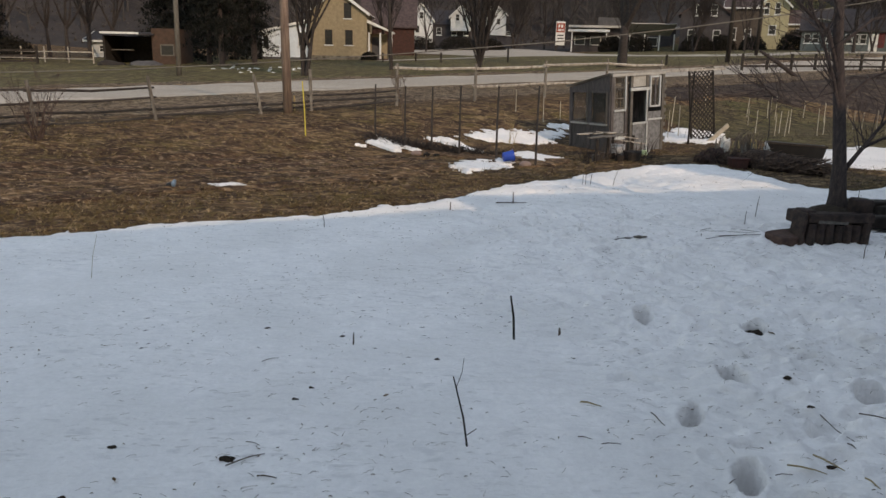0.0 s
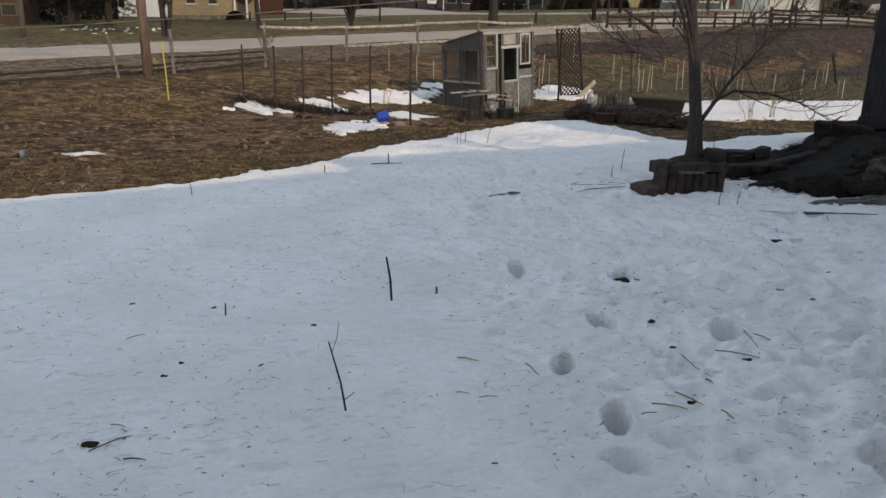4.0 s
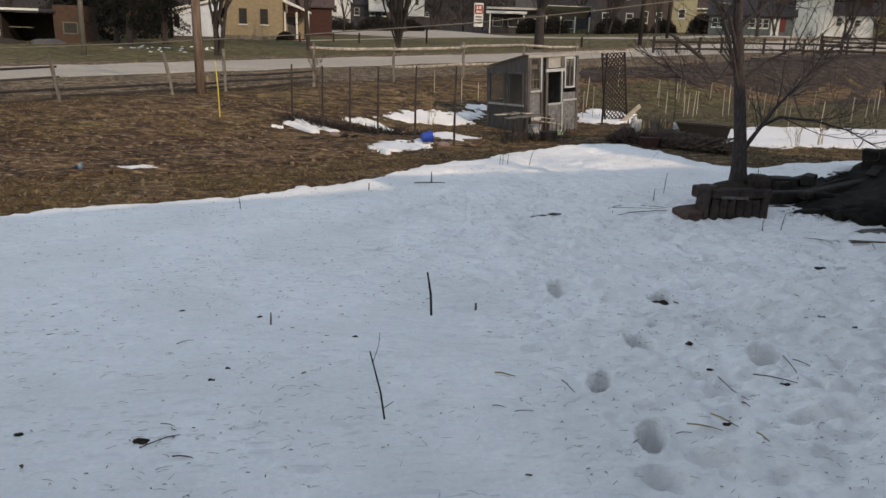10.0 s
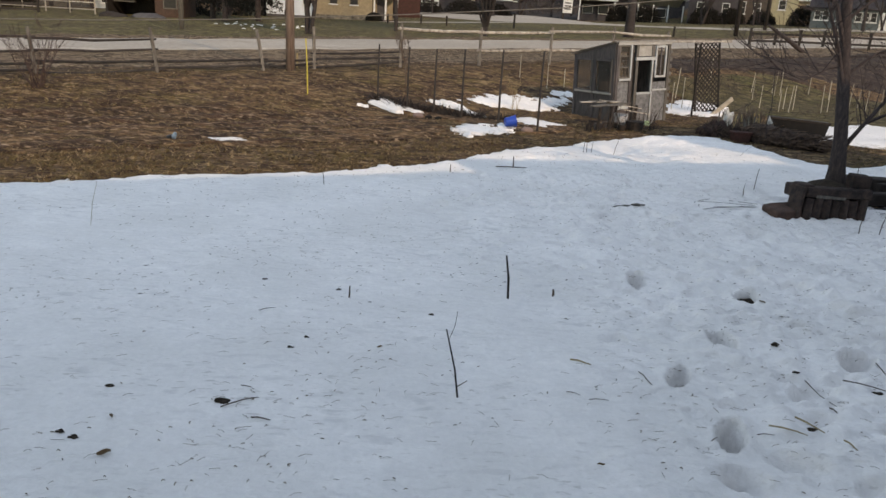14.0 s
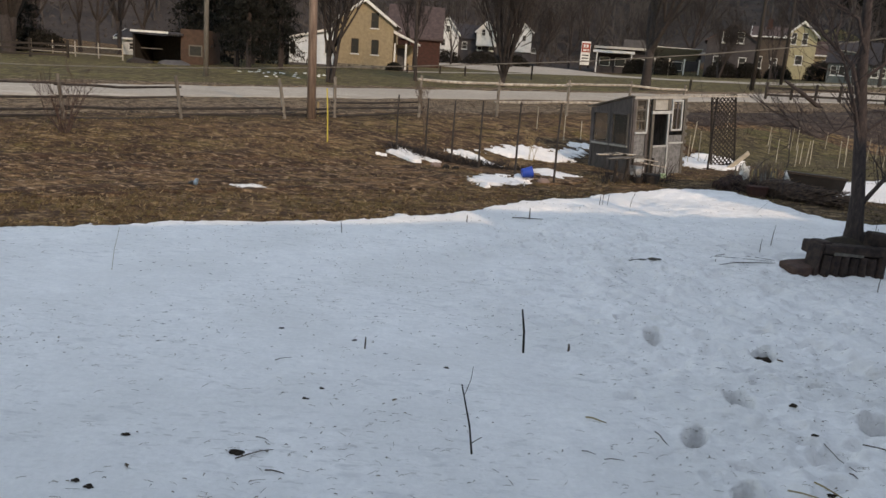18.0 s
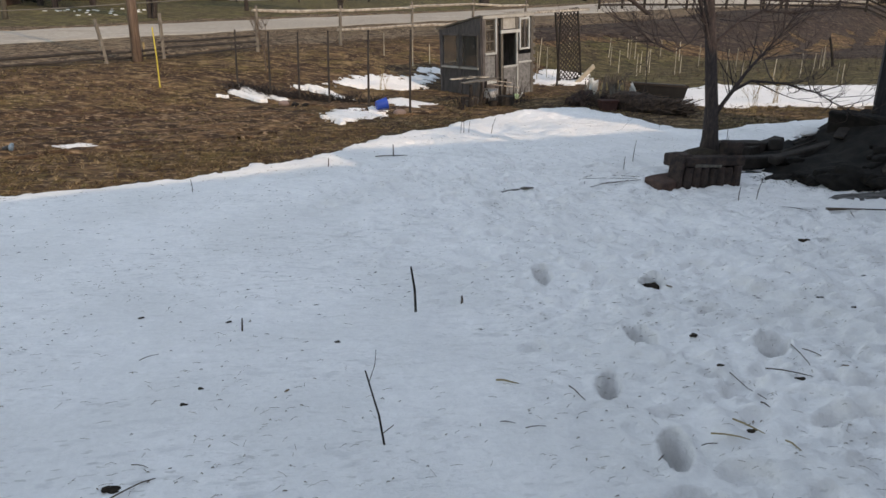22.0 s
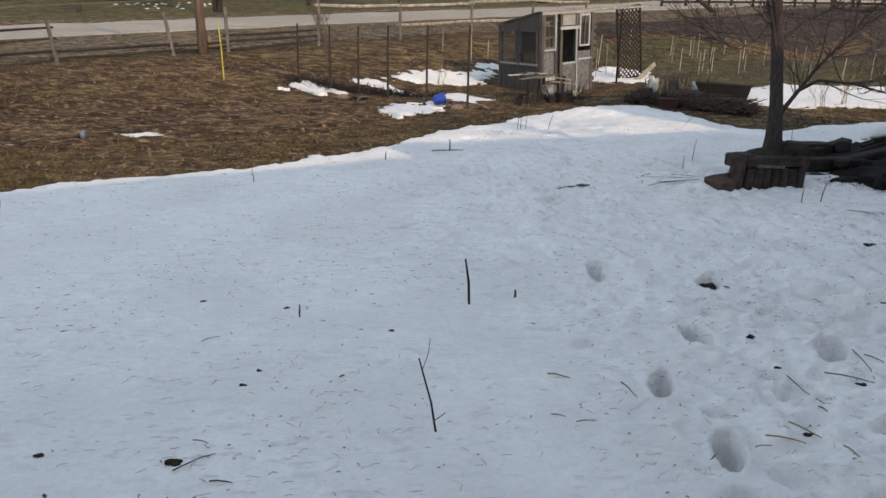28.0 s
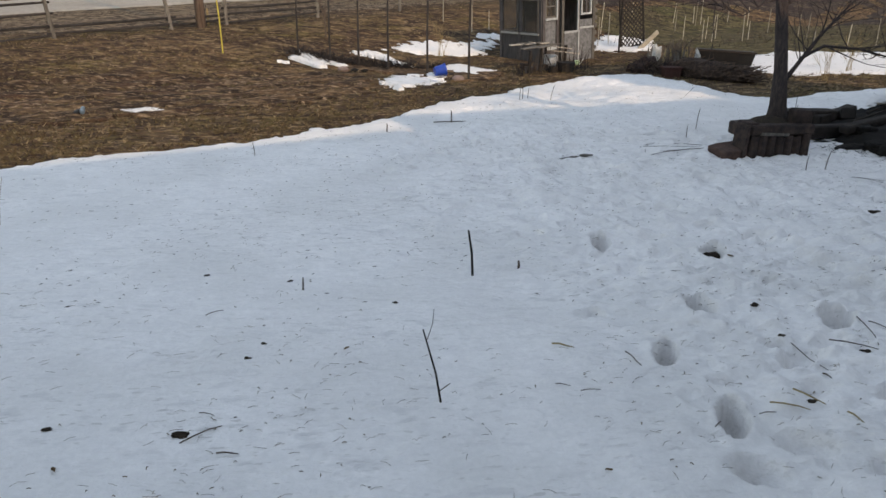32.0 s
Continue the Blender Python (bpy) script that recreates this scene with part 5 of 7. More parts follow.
    for k in range(5200):
        x = rnd.uniform(7.6, 14.5)
        y = front(x) - 0.05 - abs(rnd.gauss(0, 0.34)) - 0.3 * max(0, noise.noise((x * 1.5, 0, 4)))
        r, a, b, zz = rnd.uniform(0.003, 0.011), rnd.uniform(0, 3.1), len(verts), snow_z(x, y) + 0.004
        for dx, dy, dz in ((-r * 1.6, 0, 0), (0, -r * 0.7, 0), (r * 1.6, 0, 0), (0, r * 0.7, 0), (0, 0, r * 0.7)):
            verts.append((x + dx * math.cos(a) - dy * math.sin(a), y + dx * math.sin(a) + dy * math.cos(a), zz + dz))
        faces += [(b, b + 1, b + 4), (b + 1, b + 2, b + 4), (b + 2, b + 3, b + 4), (b + 3, b, b + 4)]
    tagged(new("spilt_earth", mesh_from("spilt_earth", verts, faces, SOIL)), "dark earth and bark along the wall foot, thickened to stand in for shade", "earth", kind="stuff")
    pale = mat("lichened_stone", (0.020, 0.016, 0.014), (0.11, 0.095, 0.08), 9, 40, 0.9, 0.7, 0.03, c=(0.014, 0.011, 0.009), cscale=2.6)
    for x, y, z, sx, sy, sz in ((9.95, 10.86, 0.06, 1.15, 0.42, 0.72), (8.75, 11.05, -0.14, 0.9, 0.4, 0.45), (11.3, 10.84, 0.08, 1.5, 0.40, 0.85)):
        bm = bmesh.new()
        bmesh.ops.create_icosphere(bm, subdivisions=4, radius=0.5)
        for v in bm.verts:
            v.co += v.normal * (0.22 * noise.noise(v.co * 2.2 + Vector((x, 0, 0))) + 0.10 * noise.noise(v.co * 6 + Vector((x, 0, 0))))
        o = part("boulder", bm, pale if x == 9.95 else STONE, t, "pale lichened boulder" if x == 9.95 else "", soft=True)
        o.matrix_basis = pose(x, y, z, 0, 6, -8) @ Matrix.Diagonal((sx, sy, sz, 1))
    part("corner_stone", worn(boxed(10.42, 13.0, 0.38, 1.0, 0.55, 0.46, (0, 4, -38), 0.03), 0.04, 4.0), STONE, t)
    grimy = mat("grimy_snow", (0.20, 0.19, 0.185), (0.05, 0.044, 0.04), 4, 20, 0.8, 0.9, 0.03, c=(0.07, 0.06, 0.055), cscale=1.5)
    # dirty snow heaped at the wall foot, placed to fit the camera's view
    for n, (x, y, sx, sy, sz, turn) in enumerate(((8.7, 10.55, 1.5, 0.40, 0.16, 4), (9.4, 10.5, 0.9, 0.36, 0.24, -12))):
        bm = bmesh.new()
        bmesh.ops.create_icosphere(bm, subdivisions=4, radius=0.5)
        for v in bm.verts:
            v.co += v.normal * (0.10 * noise.noise(v.co * 3.5 + Vector((n * 5, 0, 0))) + 0.05 * noise.noise(v.co * 9 + Vector((n * 5, 0, 0))))
        o = part("snow_heap", bm, grimy, None, soft=True)
        o.matrix_basis = pose(x, y, snow_z(x, y), 0, 0, turn) @ Matrix.Diagonal((sx, sy, sz, 1))
        tagged(o, "low heap of dirty snow at the foot of the stone wall", "snow", kind="structure")


rubble()


def fallen_timbers():
    rnd = random.Random(10)
    t = thing("fallen_timbers", Matrix(), "heap of dark fallen timbers beside the planter", "timber")
    rows = [(8.0, 13.1, 0.02, 1.3, 0.26, 0.2, 12, 3), (8.7, 13.3, -0.02, 1.4, 0.22, 0.18, 30, -2), (8.3, 12.6, -0.15, 1.6, 0.2, 0.2, 8, 1), (8.9, 13.2, -0.02, 0.5, 0.24, 0.2, 60, 18),
            (9.0, 12.5, 0.02, 1.8, 0.16, 0.12, 20, -5), (10.2, 13.0, 0.36, 1.3, 0.2, 0.06, 40, -10)]
    for x, y, z, ln, w, h, turn, tip in rows:
        part("timber", worn(boxed(x, y, z, ln, w, h, (rnd.uniform(-6, 6), tip, turn), 0.02), 0.04, 4.0), DARKWOOD, t)
    for k in range(5):
        part("stick", tube(bmesh.new(), [(8.6 + 0.5 * k, 12.6 + 0.35 * k, 0.0 + 0.07 * k), (9.6 + 0.5 * k, 13.0 + 0.4 * k, 0.14 + 0.1 * k)], (0.025, 0.015), 5), DARKWOOD, t)
    # snow lying on the boards
    for n, (x, y, z, sx, sy, turn) in enumerate(((10.1, 14.0, 0.1, 1.5, 0.35, 42), (9.7, 13.3, 0.22, 0.8, 0.2, 25))):
        bm = bmesh.new()
        bmesh.ops.create_icosphere(bm, subdivisions=4, radius=0.5)
        for v in bm.verts:
            v.co += v.normal * 0.09 * noise.noise(v.co * 4 + Vector((n * 5, 0, 0)))
        s = part("snow_ledge", bm, SNOW, None, soft=True)
        s.matrix_basis = pose(x, y, z, 0, 0, turn) @ Matrix.Diagonal((sx, sy, 0.12, 1))
        tagged(s, "strip of snow left on the fallen boards", "snow", kind="structure")


fallen_timbers()


# ---- things by the log border ----
def log_border():
    rnd = random.Random(12)
    t = thing("brush_roll", Matrix(), "long roll of brown brushwood and dead stems edging the lawn", "brushwood")
    a, b = Vector((8.95, 20.75, -0.16)), Vector((10.4, 19.15, -0.24))
    bm = tube(bmesh.new(), [a, a.lerp(b, 0.25), a.lerp(b, 0.5), a.lerp(b, 0.8), b], (0.22, 0.27, 0.24, 0.18, 0.10), 14)
    bmesh.ops.subdivide_edges(bm, edges=bm.edges[:], cuts=3, use_grid_fill=True)
    for v in bm.verts:
        v.co += Vector((0, 0, 1)) * 0.12 * noise.noise(v.co * 2) + Vector((0.6, 0.4, 0.5)) * 0.10 * noise.noise(v.co * 7)
    part("roll", bm, mat("brush", (0.092, 0.059, 0.047), (0.036, 0.024, 0.020), 12, 60, 0.95, 0.9, 0.05), t, soft=True)
    bm = bmesh.new()
    for k in range(600):
        p = a.lerp(b, rnd.random()) + Vector((rnd.uniform(-0.24, 0.24), rnd.uniform(-0.24, 0.24), rnd.uniform(-0.1, 0.24)))
        d = (b - a).normalized() + Vector((rnd.uniform(-0.7, 0.7), rnd.uniform(-0.7, 0.7), rnd.uniform(-0.1, 0.7)))
        tube(bm, [p, p + d * rnd.uniform(0.08, 0.24)], (0.018, 0.009), 3)
    part("brush", bm, mat("dry_stem", (0.13, 0.086, 0.066), (0.05, 0.033, 0.027), 8, 50, 0.9, 0.1), t)
    for n, (x, y, sx, sy, sz) in enumerate(((8.35, 21.35, 0.9, 0.7, 0.8), (9.1, 21.9, 1.0, 0.8, 0.55), (8.95, 21.0, 0.8, 0.6, 0.6))):
        h = thing("brush_heap", pose(x, y, ground_z(x, y)), "low dark heap of cut brush and roots", "brushwood", "brush heaps")
        bm = bmesh.new()
        bmesh.ops.create_icosphere(bm, subdivisions=4, radius=0.5, matrix=Matrix.Diagonal((sx, sy, sz, 1)))
        for v in bm.verts:
            v.co += v.normal * (0.14 * noise.noise(v.co * 4 + Vector((n * 3, 0, 0))) + 0.06 * noise.noise(v.co * 14))
        part("mound", bm, mat("root_brush", (0.070, 0.040, 0.034), (0.028, 0.018, 0.016), 9, 60, 0.95, 0.9, 0.05), h)
        bm = bmesh.new()
        for k in range(120):
            d = Vector((rnd.gauss(0, 1), rnd.gauss(0, 1), abs(rnd.gauss(0, 0.8)))).normalized()
            p = Vector((d.x * sx, d.y * sy, d.z * sz)) * 0.46
            tube(bm, [p, p + (d + Vector((rnd.gauss(0, 0.6), rnd.gauss(0, 0.6), 0.2))) * rnd.uniform(0.06, 0.2)], (0.012, 0.005), 3)
        part("twig", bm, TWIG, h)
    h = thing("stalk_sheaf", pose(9.72, 22.4, ground_z(9.7, 22.4)), "upright sheaf of dry grey plant stalks", "plant")
    bm = bmesh.new()
    for k in range(150):
        p = Vector((rnd.gauss(0, 0.19), rnd.gauss(0, 0.1), 0))
        tube(bm, [p, p + Vector((rnd.gauss(0, 0.1), rnd.gauss(0, 0.08), rnd.uniform(0.35, 0.8)))], (0.014, 0.006), 3)
    part("crown", bm, mat("grey_stalk", (0.17, 0.14, 0.115), (0.09, 0.07, 0.058), 8, 60, 0.9, 0.1), h)
    c = thing("flower_pot", pose(8.7, 20.35, -0.38), "rust-red plastic window box at the snow edge", "flower pot")
    terra = mat("terracotta", (0.060, 0.022, 0.018), (0.038, 0.016, 0.013), 6, 40, 0.8, 0.2)
    part("pot", prism(bmesh.new(), [(-0.19, 0), (0.19, 0), (0.24, 0.26), (-0.24, 0.26)], 0.28, pose(0, -0.14, 0)), terra, c)
    part("rim", boxed(0, 0, 0.26, 0.52, 0.32, 0.05, bevel=0.008), terra, c)
    d = thing("trough", pose(11.3, 22.6, -0.38, 0, 0, -18), "long dark metal trough lying by the snow", "trough")
    bm = prism(bmesh.new(), [(-0.75, 0.05), (0.75, 0.0), (0.85, 0.42), (-0.8, 0.48)], 0.5, pose(0, -0.25, 0))
    part("body", bm, DARK, d)
    part("rim", boxed(0.02, -0.26, 0.44, 1.7, 0.05, 0.06, (0, 2, 0)), DARKWOOD, d)
    for x, y, z, sx, sy, sz, rot in ((9.42, 23.2, -0.12, 0.42, 0.26, 0.6, (4, 14, 20)), (10.35, 22.3, -0.12, 0.16, 0.12, 0.5, (0, -22, 0)), (10.9, 23.5, -0.2, 0.22, 0.16, 0.36, (0, 10, 30))):
        w = thing("white_sack", pose(x, y, z, *rot), "crumpled white sack among the dead stems", "sack", "white sacks")
        bm = bmesh.new()
        bmesh.ops.create_icosphere(bm, subdivisions=3, radius=0.5)
        for v in bm.verts:
            v.co += v.normal * (0.26 * noise.noise(v.co * 3.5 + Vector((x, 0, 0))) + 0.12 * noise.noise(v.co * 11 + Vector((y, 0, 0))))
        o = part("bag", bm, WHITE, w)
        o.matrix_basis = Matrix.Diagonal((sx, sy, sz, 1))
    p = thing("leaning_plank", Matrix(), "pale plank leaning against the foot of the trellis", "plank")
    part("plank", boxed(10.55, 26.7, -0.1, 1.1, 0.05, 0.16, (0, -36, 20), 0.005), PALESTAKE, p)
    for k in range(14):
        rnd2 = random.Random(k)
        x, y = 9.3 + rnd2.uniform(-0.7, 0.9), 21.3 + rnd2.uniform(-0.9, 1.3)
        s = thing("dead_weed", pose(x, y, ground_z(x, y), rnd2.uniform(-20, 20), rnd2.uniform(-20, 20), 0), "dry dead weed standing by the brushwood", "plant", "dead weeds")
        part("stalk", tube(bmesh.new(), [(0, 0, 0), (0.01, 0, 0.3), (0.03, 0, 0.6)], (0.05, 0.035, 0.015), 6), GREYWOOD if k % 3 else STRAW, s)


log_border()


# ---- sticks and litter on the snow ----
def snow_things():
    rnd = random.Random(15)
    z = snow_z
    for x, y, h, lx, r in ((1.0, 7.05, 0.45, -0.055, 0.012), (-0.56, 6.85, 0.12, 0.01, 0.008), (1.47, 7.22, 0.08, 0.0, 0.012), (1.88, 14.35, 0.22, 0.0, 0.012), (-3.93, 9.14, 0.55, 0.13, 0.003), (0.65, 13.6, 0.14, 0.01, 0.01),
                           (-5.9, 8.9, 0.5, -0.14, 0.003), (3.74, 16.86, 0.26, 0.02, 0.006), (3.82, 16.9, 0.28, 0.0, 0.006), (3.9, 16.8, 0.25, 0.03, 0.006), (4.37, 16.69, 0.32, 0.1, 0.006), (-1.44, 12.21, 0.2, -0.02, 0.006)):
        t = thing("stick", pose(x, y, z(x, y)), "thin bare stick standing upright in the snow", "stick", "upright sticks")
        part("stem", tube(bmesh.new(), [(0, 0, -0.12), (lx * 0.4 + 0.004, 0, h * 0.5), (lx, 0, h)], (r, r, r * 0.7), 6), STRAW if r < 0.005 else TWIG if h < 0.4 else DARKWOOD, t)
    t = thing("branch", pose(0.40, 4.76, z(0.4, 4.76)), "forked bare branch stuck upright in the snow", "branch")
    part("stem", tube(bmesh.new(), [(0, 0, -0.1), (-0.04, 0.08, 0.18), (-0.11, 0.2, 0.44)], (0.008, 0.007, 0.005), 6), DARKWOOD, t)
    part("twig", tube(bmesh.new(), [(-0.09, 0.17, 0.37), (-0.05, 0.19, 0.48), (-0.04, 0.2, 0.58)], (0.003, 0.0025, 0.002), 5), TWIG, t)
    part("twig", tube(bmesh.new(), [(-0.02, 0.03, 0.08), (0.05, 0.05, 0.12)], (0.004, 0.003), 5), TWIG, t)
    # lying sticks: place, turn, length, thickness
    NEAR_STICKS = ((1.39, 5.44, -27, 0.17, 0.012), (1.83, 5.17, -79, 0.22, 0.008), (3.17, 5.3, -81, 0.91, 0.007), (3.59, 5.23, -33, 0.34, 0.009), (3.82, 5.4, -107, 0.49, 0.007), (3.98, 5.49, -63, 0.16, 0.008), (3.12, 4.83, -74, 0.08, 0.009), (2.78, 4.52, -62, 0.23, 0.011), (2.57, 4.4, -28, 0.24, 0.01), (2.9, 4.22, -79, 0.13, 0.01), (2.42, 4.38, 2, 0.13, 0.006), (2.04, 4.3, 41, 0.09, 0.006), (1.22, 4.86, -21, 0.1, 0.006), (1.38, 4.76, 1, 0.14, 0.006), (-1.08, 4.58, 35, 0.27, 0.008), (-0.9, 4.36, -10, 0.13, 0.009), (-1.25, 6.41, 33, 0.16, 0.006), (-1.08, 4.81, -25, 0.11, 0.006))
    FAR_STICKS = ((8.05, 9.75, -13, 1.15, 0.020), (7.72, 9.92, -6, 0.36, 0.024), (4.94, 4.7, 38, 0.7, 0.006), (5.4, 12.0, 10, 1.3, 0.010), (5.0, 11.8, 25, 0.9, 0.008), (1.85, 14.35, 5, 0.6, 0.018), (6.95, 9.8, -37, 0.4, 0.007), (7.05, 9.85, -60, 0.35, 0.006), (5.2, 12.15, -6, 1.0, 0.007), (4.9, 12.5, 40, 0.5, 0.009), (5.6, 12.3, -25, 0.6, 0.008), (4.7, 12.1, 70, 0.3, 0.009), (7.6, 9.5, 60, 0.4, 0.008))
    for x, y, turn, ln, r in NEAR_STICKS + FAR_STICKS:
        t = thing("fallen_stick", pose(x, y, z(x, y) + r * 0.8, 0, 0, turn), "thin dry stick lying on the snow", "stick", "fallen sticks")
        k = [(-ln / 2, 0, 0.005), (-ln / 6, rnd.uniform(-0.03, 0.03) * ln, 0.012), (ln / 5, rnd.uniform(-0.04, 0.04) * ln, 0.01), (ln / 2, 0, 0.003)]
        r *= 0.6
        part("stick", tube(bmesh.new(), k, (r, r, r * 0.8, r * 0.5), 5), STRAW if 0.0055 < r < 0.008 and ln < 0.4 else TWIG, t)
    # dark clods
    for x, y, s in ((3.12, 5.42, 0.022), (-1.2, 4.6, 0.042), (3.19, 5.95, 0.034), (3.62, 5.14, 0.03), (-0.91, 5.56, 0.02), (-0.81, 5.78, 0.016), (-0.68, 7.07, 0.02), (-1.45, 7.32, 0.02), (0.23, 6.46, 0.018), (6.64, 5.84, 0.05), (7.5, 6.9, 0.04), (6.1, 5.64, 0.03), (8.57, 8.93, 0.06), (5.68, 6.54, 0.03), (5.17, 6.45, 0.025), (4.6, 4.75, 0.02), (7.2, 7.6, 0.03), (6.0, 7.3, 0.025), (8.1, 8.0, 0.03), (-2.05, 4.1, 0.02), (-1.95, 4.05, 0.024), (2.78, 4.49, 0.026), (3.22, 11.55, 0.085), (3.36, 11.6, 0.11), (3.5, 11.5, 0.07), (4.9, 6.6, 0.03), (2.13, 4.26, 0.026), (-2.0, 4.75, 0.025), (6.2, 8.6, 0.05)):
        s *= 0.8
        t = thing("dirt_clod", pose(x, y, z(x, y) + s * 0.2 - (0.27 if x == 2.13 else 0.0)), "dark wet clod of dirt on the snow", "clod", "dirt clods")
        bm = bmesh.new()
        bmesh.ops.create_icosphere(bm, subdivisions=3, radius=s, matrix=Matrix.Diagonal((1.5, 0.9, 0.35 if s > 0.05 else 0.5, 1)))
        for v in bm.verts:
            v.co *= 1 + 0.9 * noise.noise(v.co * (0.9 / s) + Vector((x, y, 0))) + 0.4 * noise.noise(v.co * (2.4 / s) + Vector((y, x, 0)))
        part("lump", bm, GREYWOOD if 3.2 < x < 3.6 and y > 11 else SOIL, t)
    # curled brown leaves and a clump of bark
    leafy = mat("dead_leaf", (0.32, 0.22, 0.13), (0.16, 0.10, 0.06), 14, 60, 0.8, 0.3, 0.004, vary=0.2)
    for x, y, s in ((-3.3, 5.05, 0.07), (-1.7, 3.87, 0.055), (-1.82, 4.3, 0.035), (5.13, 7.42, 0.05), (3.62, 7.2, 0.045), (4.1, 5.25, 0.045), (-0.2, 5.6, 0.03), (1.2, 3.9, 0.03), (0.1, 3.4, 0.035)):
        t = thing("dead_leaf", pose(x, y, z(x, y) + 0.012, rnd.uniform(-12, 12), rnd.uniform(-12, 12), rnd.uniform(0, 360)), "curled brown dead leaf lying on the snow", "leaf", "dead leaves")
        bm = bmesh.new()
        s *= 0.72
        rows_ = [[bm.verts.new((s * f, s * w_ * q, s * (0.35 * q * q + 0.12 * math.sin(5 * f) - 0.02))) for q in (-1, -0.5, 0, 0.5, 1)] for f, w_ in ((-1, 0.08), (-0.5, 0.42), (0, 0.5), (0.5, 0.36), (1, 0.05))]
        for p_, q_ in zip(rows_, rows_[1:]):
            for i in range(4):
                bm.faces.new((p_[i], p_[i + 1], q_[i + 1], q_[i]))
        bmesh.ops.solidify(bm, geom=bm.faces[:], thickness=0.003)
        part("blade", bm, leafy, t)
    # Dark leaf clump part-way up the far wall, doubling as the hole's shade.
    t = thing("leaf_clump", pose(3.64, 7.60, z(3.64, 7.60) - 0.14), "dark rotten leaves on a boot hole's far wall, doubling as its shade", "leaves")
    bm = bmesh.new()
    bmesh.ops.create_icosphere(bm, subdivisions=3, radius=0.5, matrix=Matrix.Diagonal((0.24, 0.14, 0.12, 1)))
    for v in bm.verts:
        v.co *= 1 + 0.5 * noise.noise(v.co * 25)
    part("leaf_mould", bm, SOIL, t)
    # needles and bark crumbs
    verts, faces = [], []
    for k in range(5200):
        y = 2.6 + 13 * rnd.random() ** 1.35
        x = rnd.uniform(-0.85, 1.05) * (y * 0.75 + 1.5)
        if noise.noise((x * 0.5, y * 0.5, 11)) + 0.5 * noise.noise((x * 1.9, y * 1.9, 4)) + 0.3 * smooth(-2, 4, x) < rnd.uniform(-0.4, 0.6):
            continue
        ln, a = (rnd.uniform(0.02, 0.085), rnd.gauss(0.1, 0.7)) if rnd.random() < 0.75 else (rnd.uniform(0.012, 0.025), rnd.gauss(0, 0.6))
        w = 0.0012 if ln > 0.025 else 0.003
        cx, cy = math.cos(a) * ln / 2, math.sin(a) * ln / 2
        zz = z(x, y) + 0.003
        b = len(verts)
        nx, ny = -math.sin(a) * w, math.cos(a) * w
        lift = rnd.uniform(0.0, 0.012)
        bow = rnd.gauss(0, 0.07) * ln
        for s, dz in ((-1, 0), (0, lift), (1, lift * 0.3)):
            px_, py_ = x + s * cx - (1 - s * s) * bow * math.sin(a), y + s * cy + (1 - s * s) * bow * math.cos(a)
            verts += [(px_ + nx, py_ + ny, zz + dz), (px_ - nx, py_ - ny, zz + dz), (px_, py_, zz + dz + w * 1.6)]
        for q in (b, b + 3):
            faces += [(q, q + 1, q + 4, q + 3), (q + 1, q + 2, q + 5, q + 4), (q + 2, q, q + 3, q + 5)]
        faces += [(b, b + 2, b + 1), (b + 6, b + 7, b + 8)]
    tagged(new("needle_litter", mesh_from("needle_litter", verts, faces, mat("needle", (0.25, 0.185, 0.125), (0.11, 0.08, 0.055), 9, 90, 0.9, 0.1))), "brown pine needles and bark crumbs strewn on the snow", "litter", kind="stuff")
    verts, faces = [], []
    for k in range(1500):
        y = 6.5 + 11 * rnd.random()
        x = rnd.uniform(-0.4, 0.75) * y
        if inside(EDGE, x, y) < 0.2 or noise.noise((x * 0.6, y * 0.6, 13)) + 0.25 * smooth(-3, 5, x) < rnd.uniform(-0.35, 0.5):
            continue
        a, b, r, zz = rnd.gauss(0.2, 0.6), len(verts), rnd.uniform(0.004, 0.013), z(x, y) + 0.004
        ca, sa = math.cos(a), math.sin(a)
        for dx, dy, dz in ((-r * 2.6, 0, 0), (0, -r * 0.5, 0), (r * 2.6, 0, 0), (0, r * 0.5, 0), (0, 0, r * 0.45)):
            verts.append((x + dx * ca - dy * sa, y + dx * sa + dy * ca, zz + dz))
        faces += [(b, b + 1, b + 4), (b + 1, b + 2, b + 4), (b + 2, b + 3, b + 4), (b + 3, b, b + 4)]
    tagged(new("bark_crumbs", mesh_from("bark_crumbs", verts, faces, mat("dark_crumb", (0.11, 0.08, 0.055), (0.05, 0.036, 0.026), 15, 90, 0.9, 0.0))), "small dark bark crumbs scattered on the snow", "litter", kind="stuff")
    # pale blue scrap in the field
    t = thing("plastic_scrap", pose(-5.0, 15.99, -0.34), "crumpled pale blue plastic bottle in the grass", "litter")
    part("body", tube(bmesh.new(), [(0, 0, 0), (0.02, 0, 0.08), (0.05, 0, 0.14)], (0.04, 0.05, 0.03), 9), mat("pale_blue", (0.2, 0.3, 0.4), (0.06, 0.09, 0.12), 9, 50, 0.4, 0.2), t)
    part("cap", tube(bmesh.new(), [(-0.12, 0, 0.02), (-0.02, 0, 0.05)], (0.05, 0.06), 8), DARK, t)


snow_things()


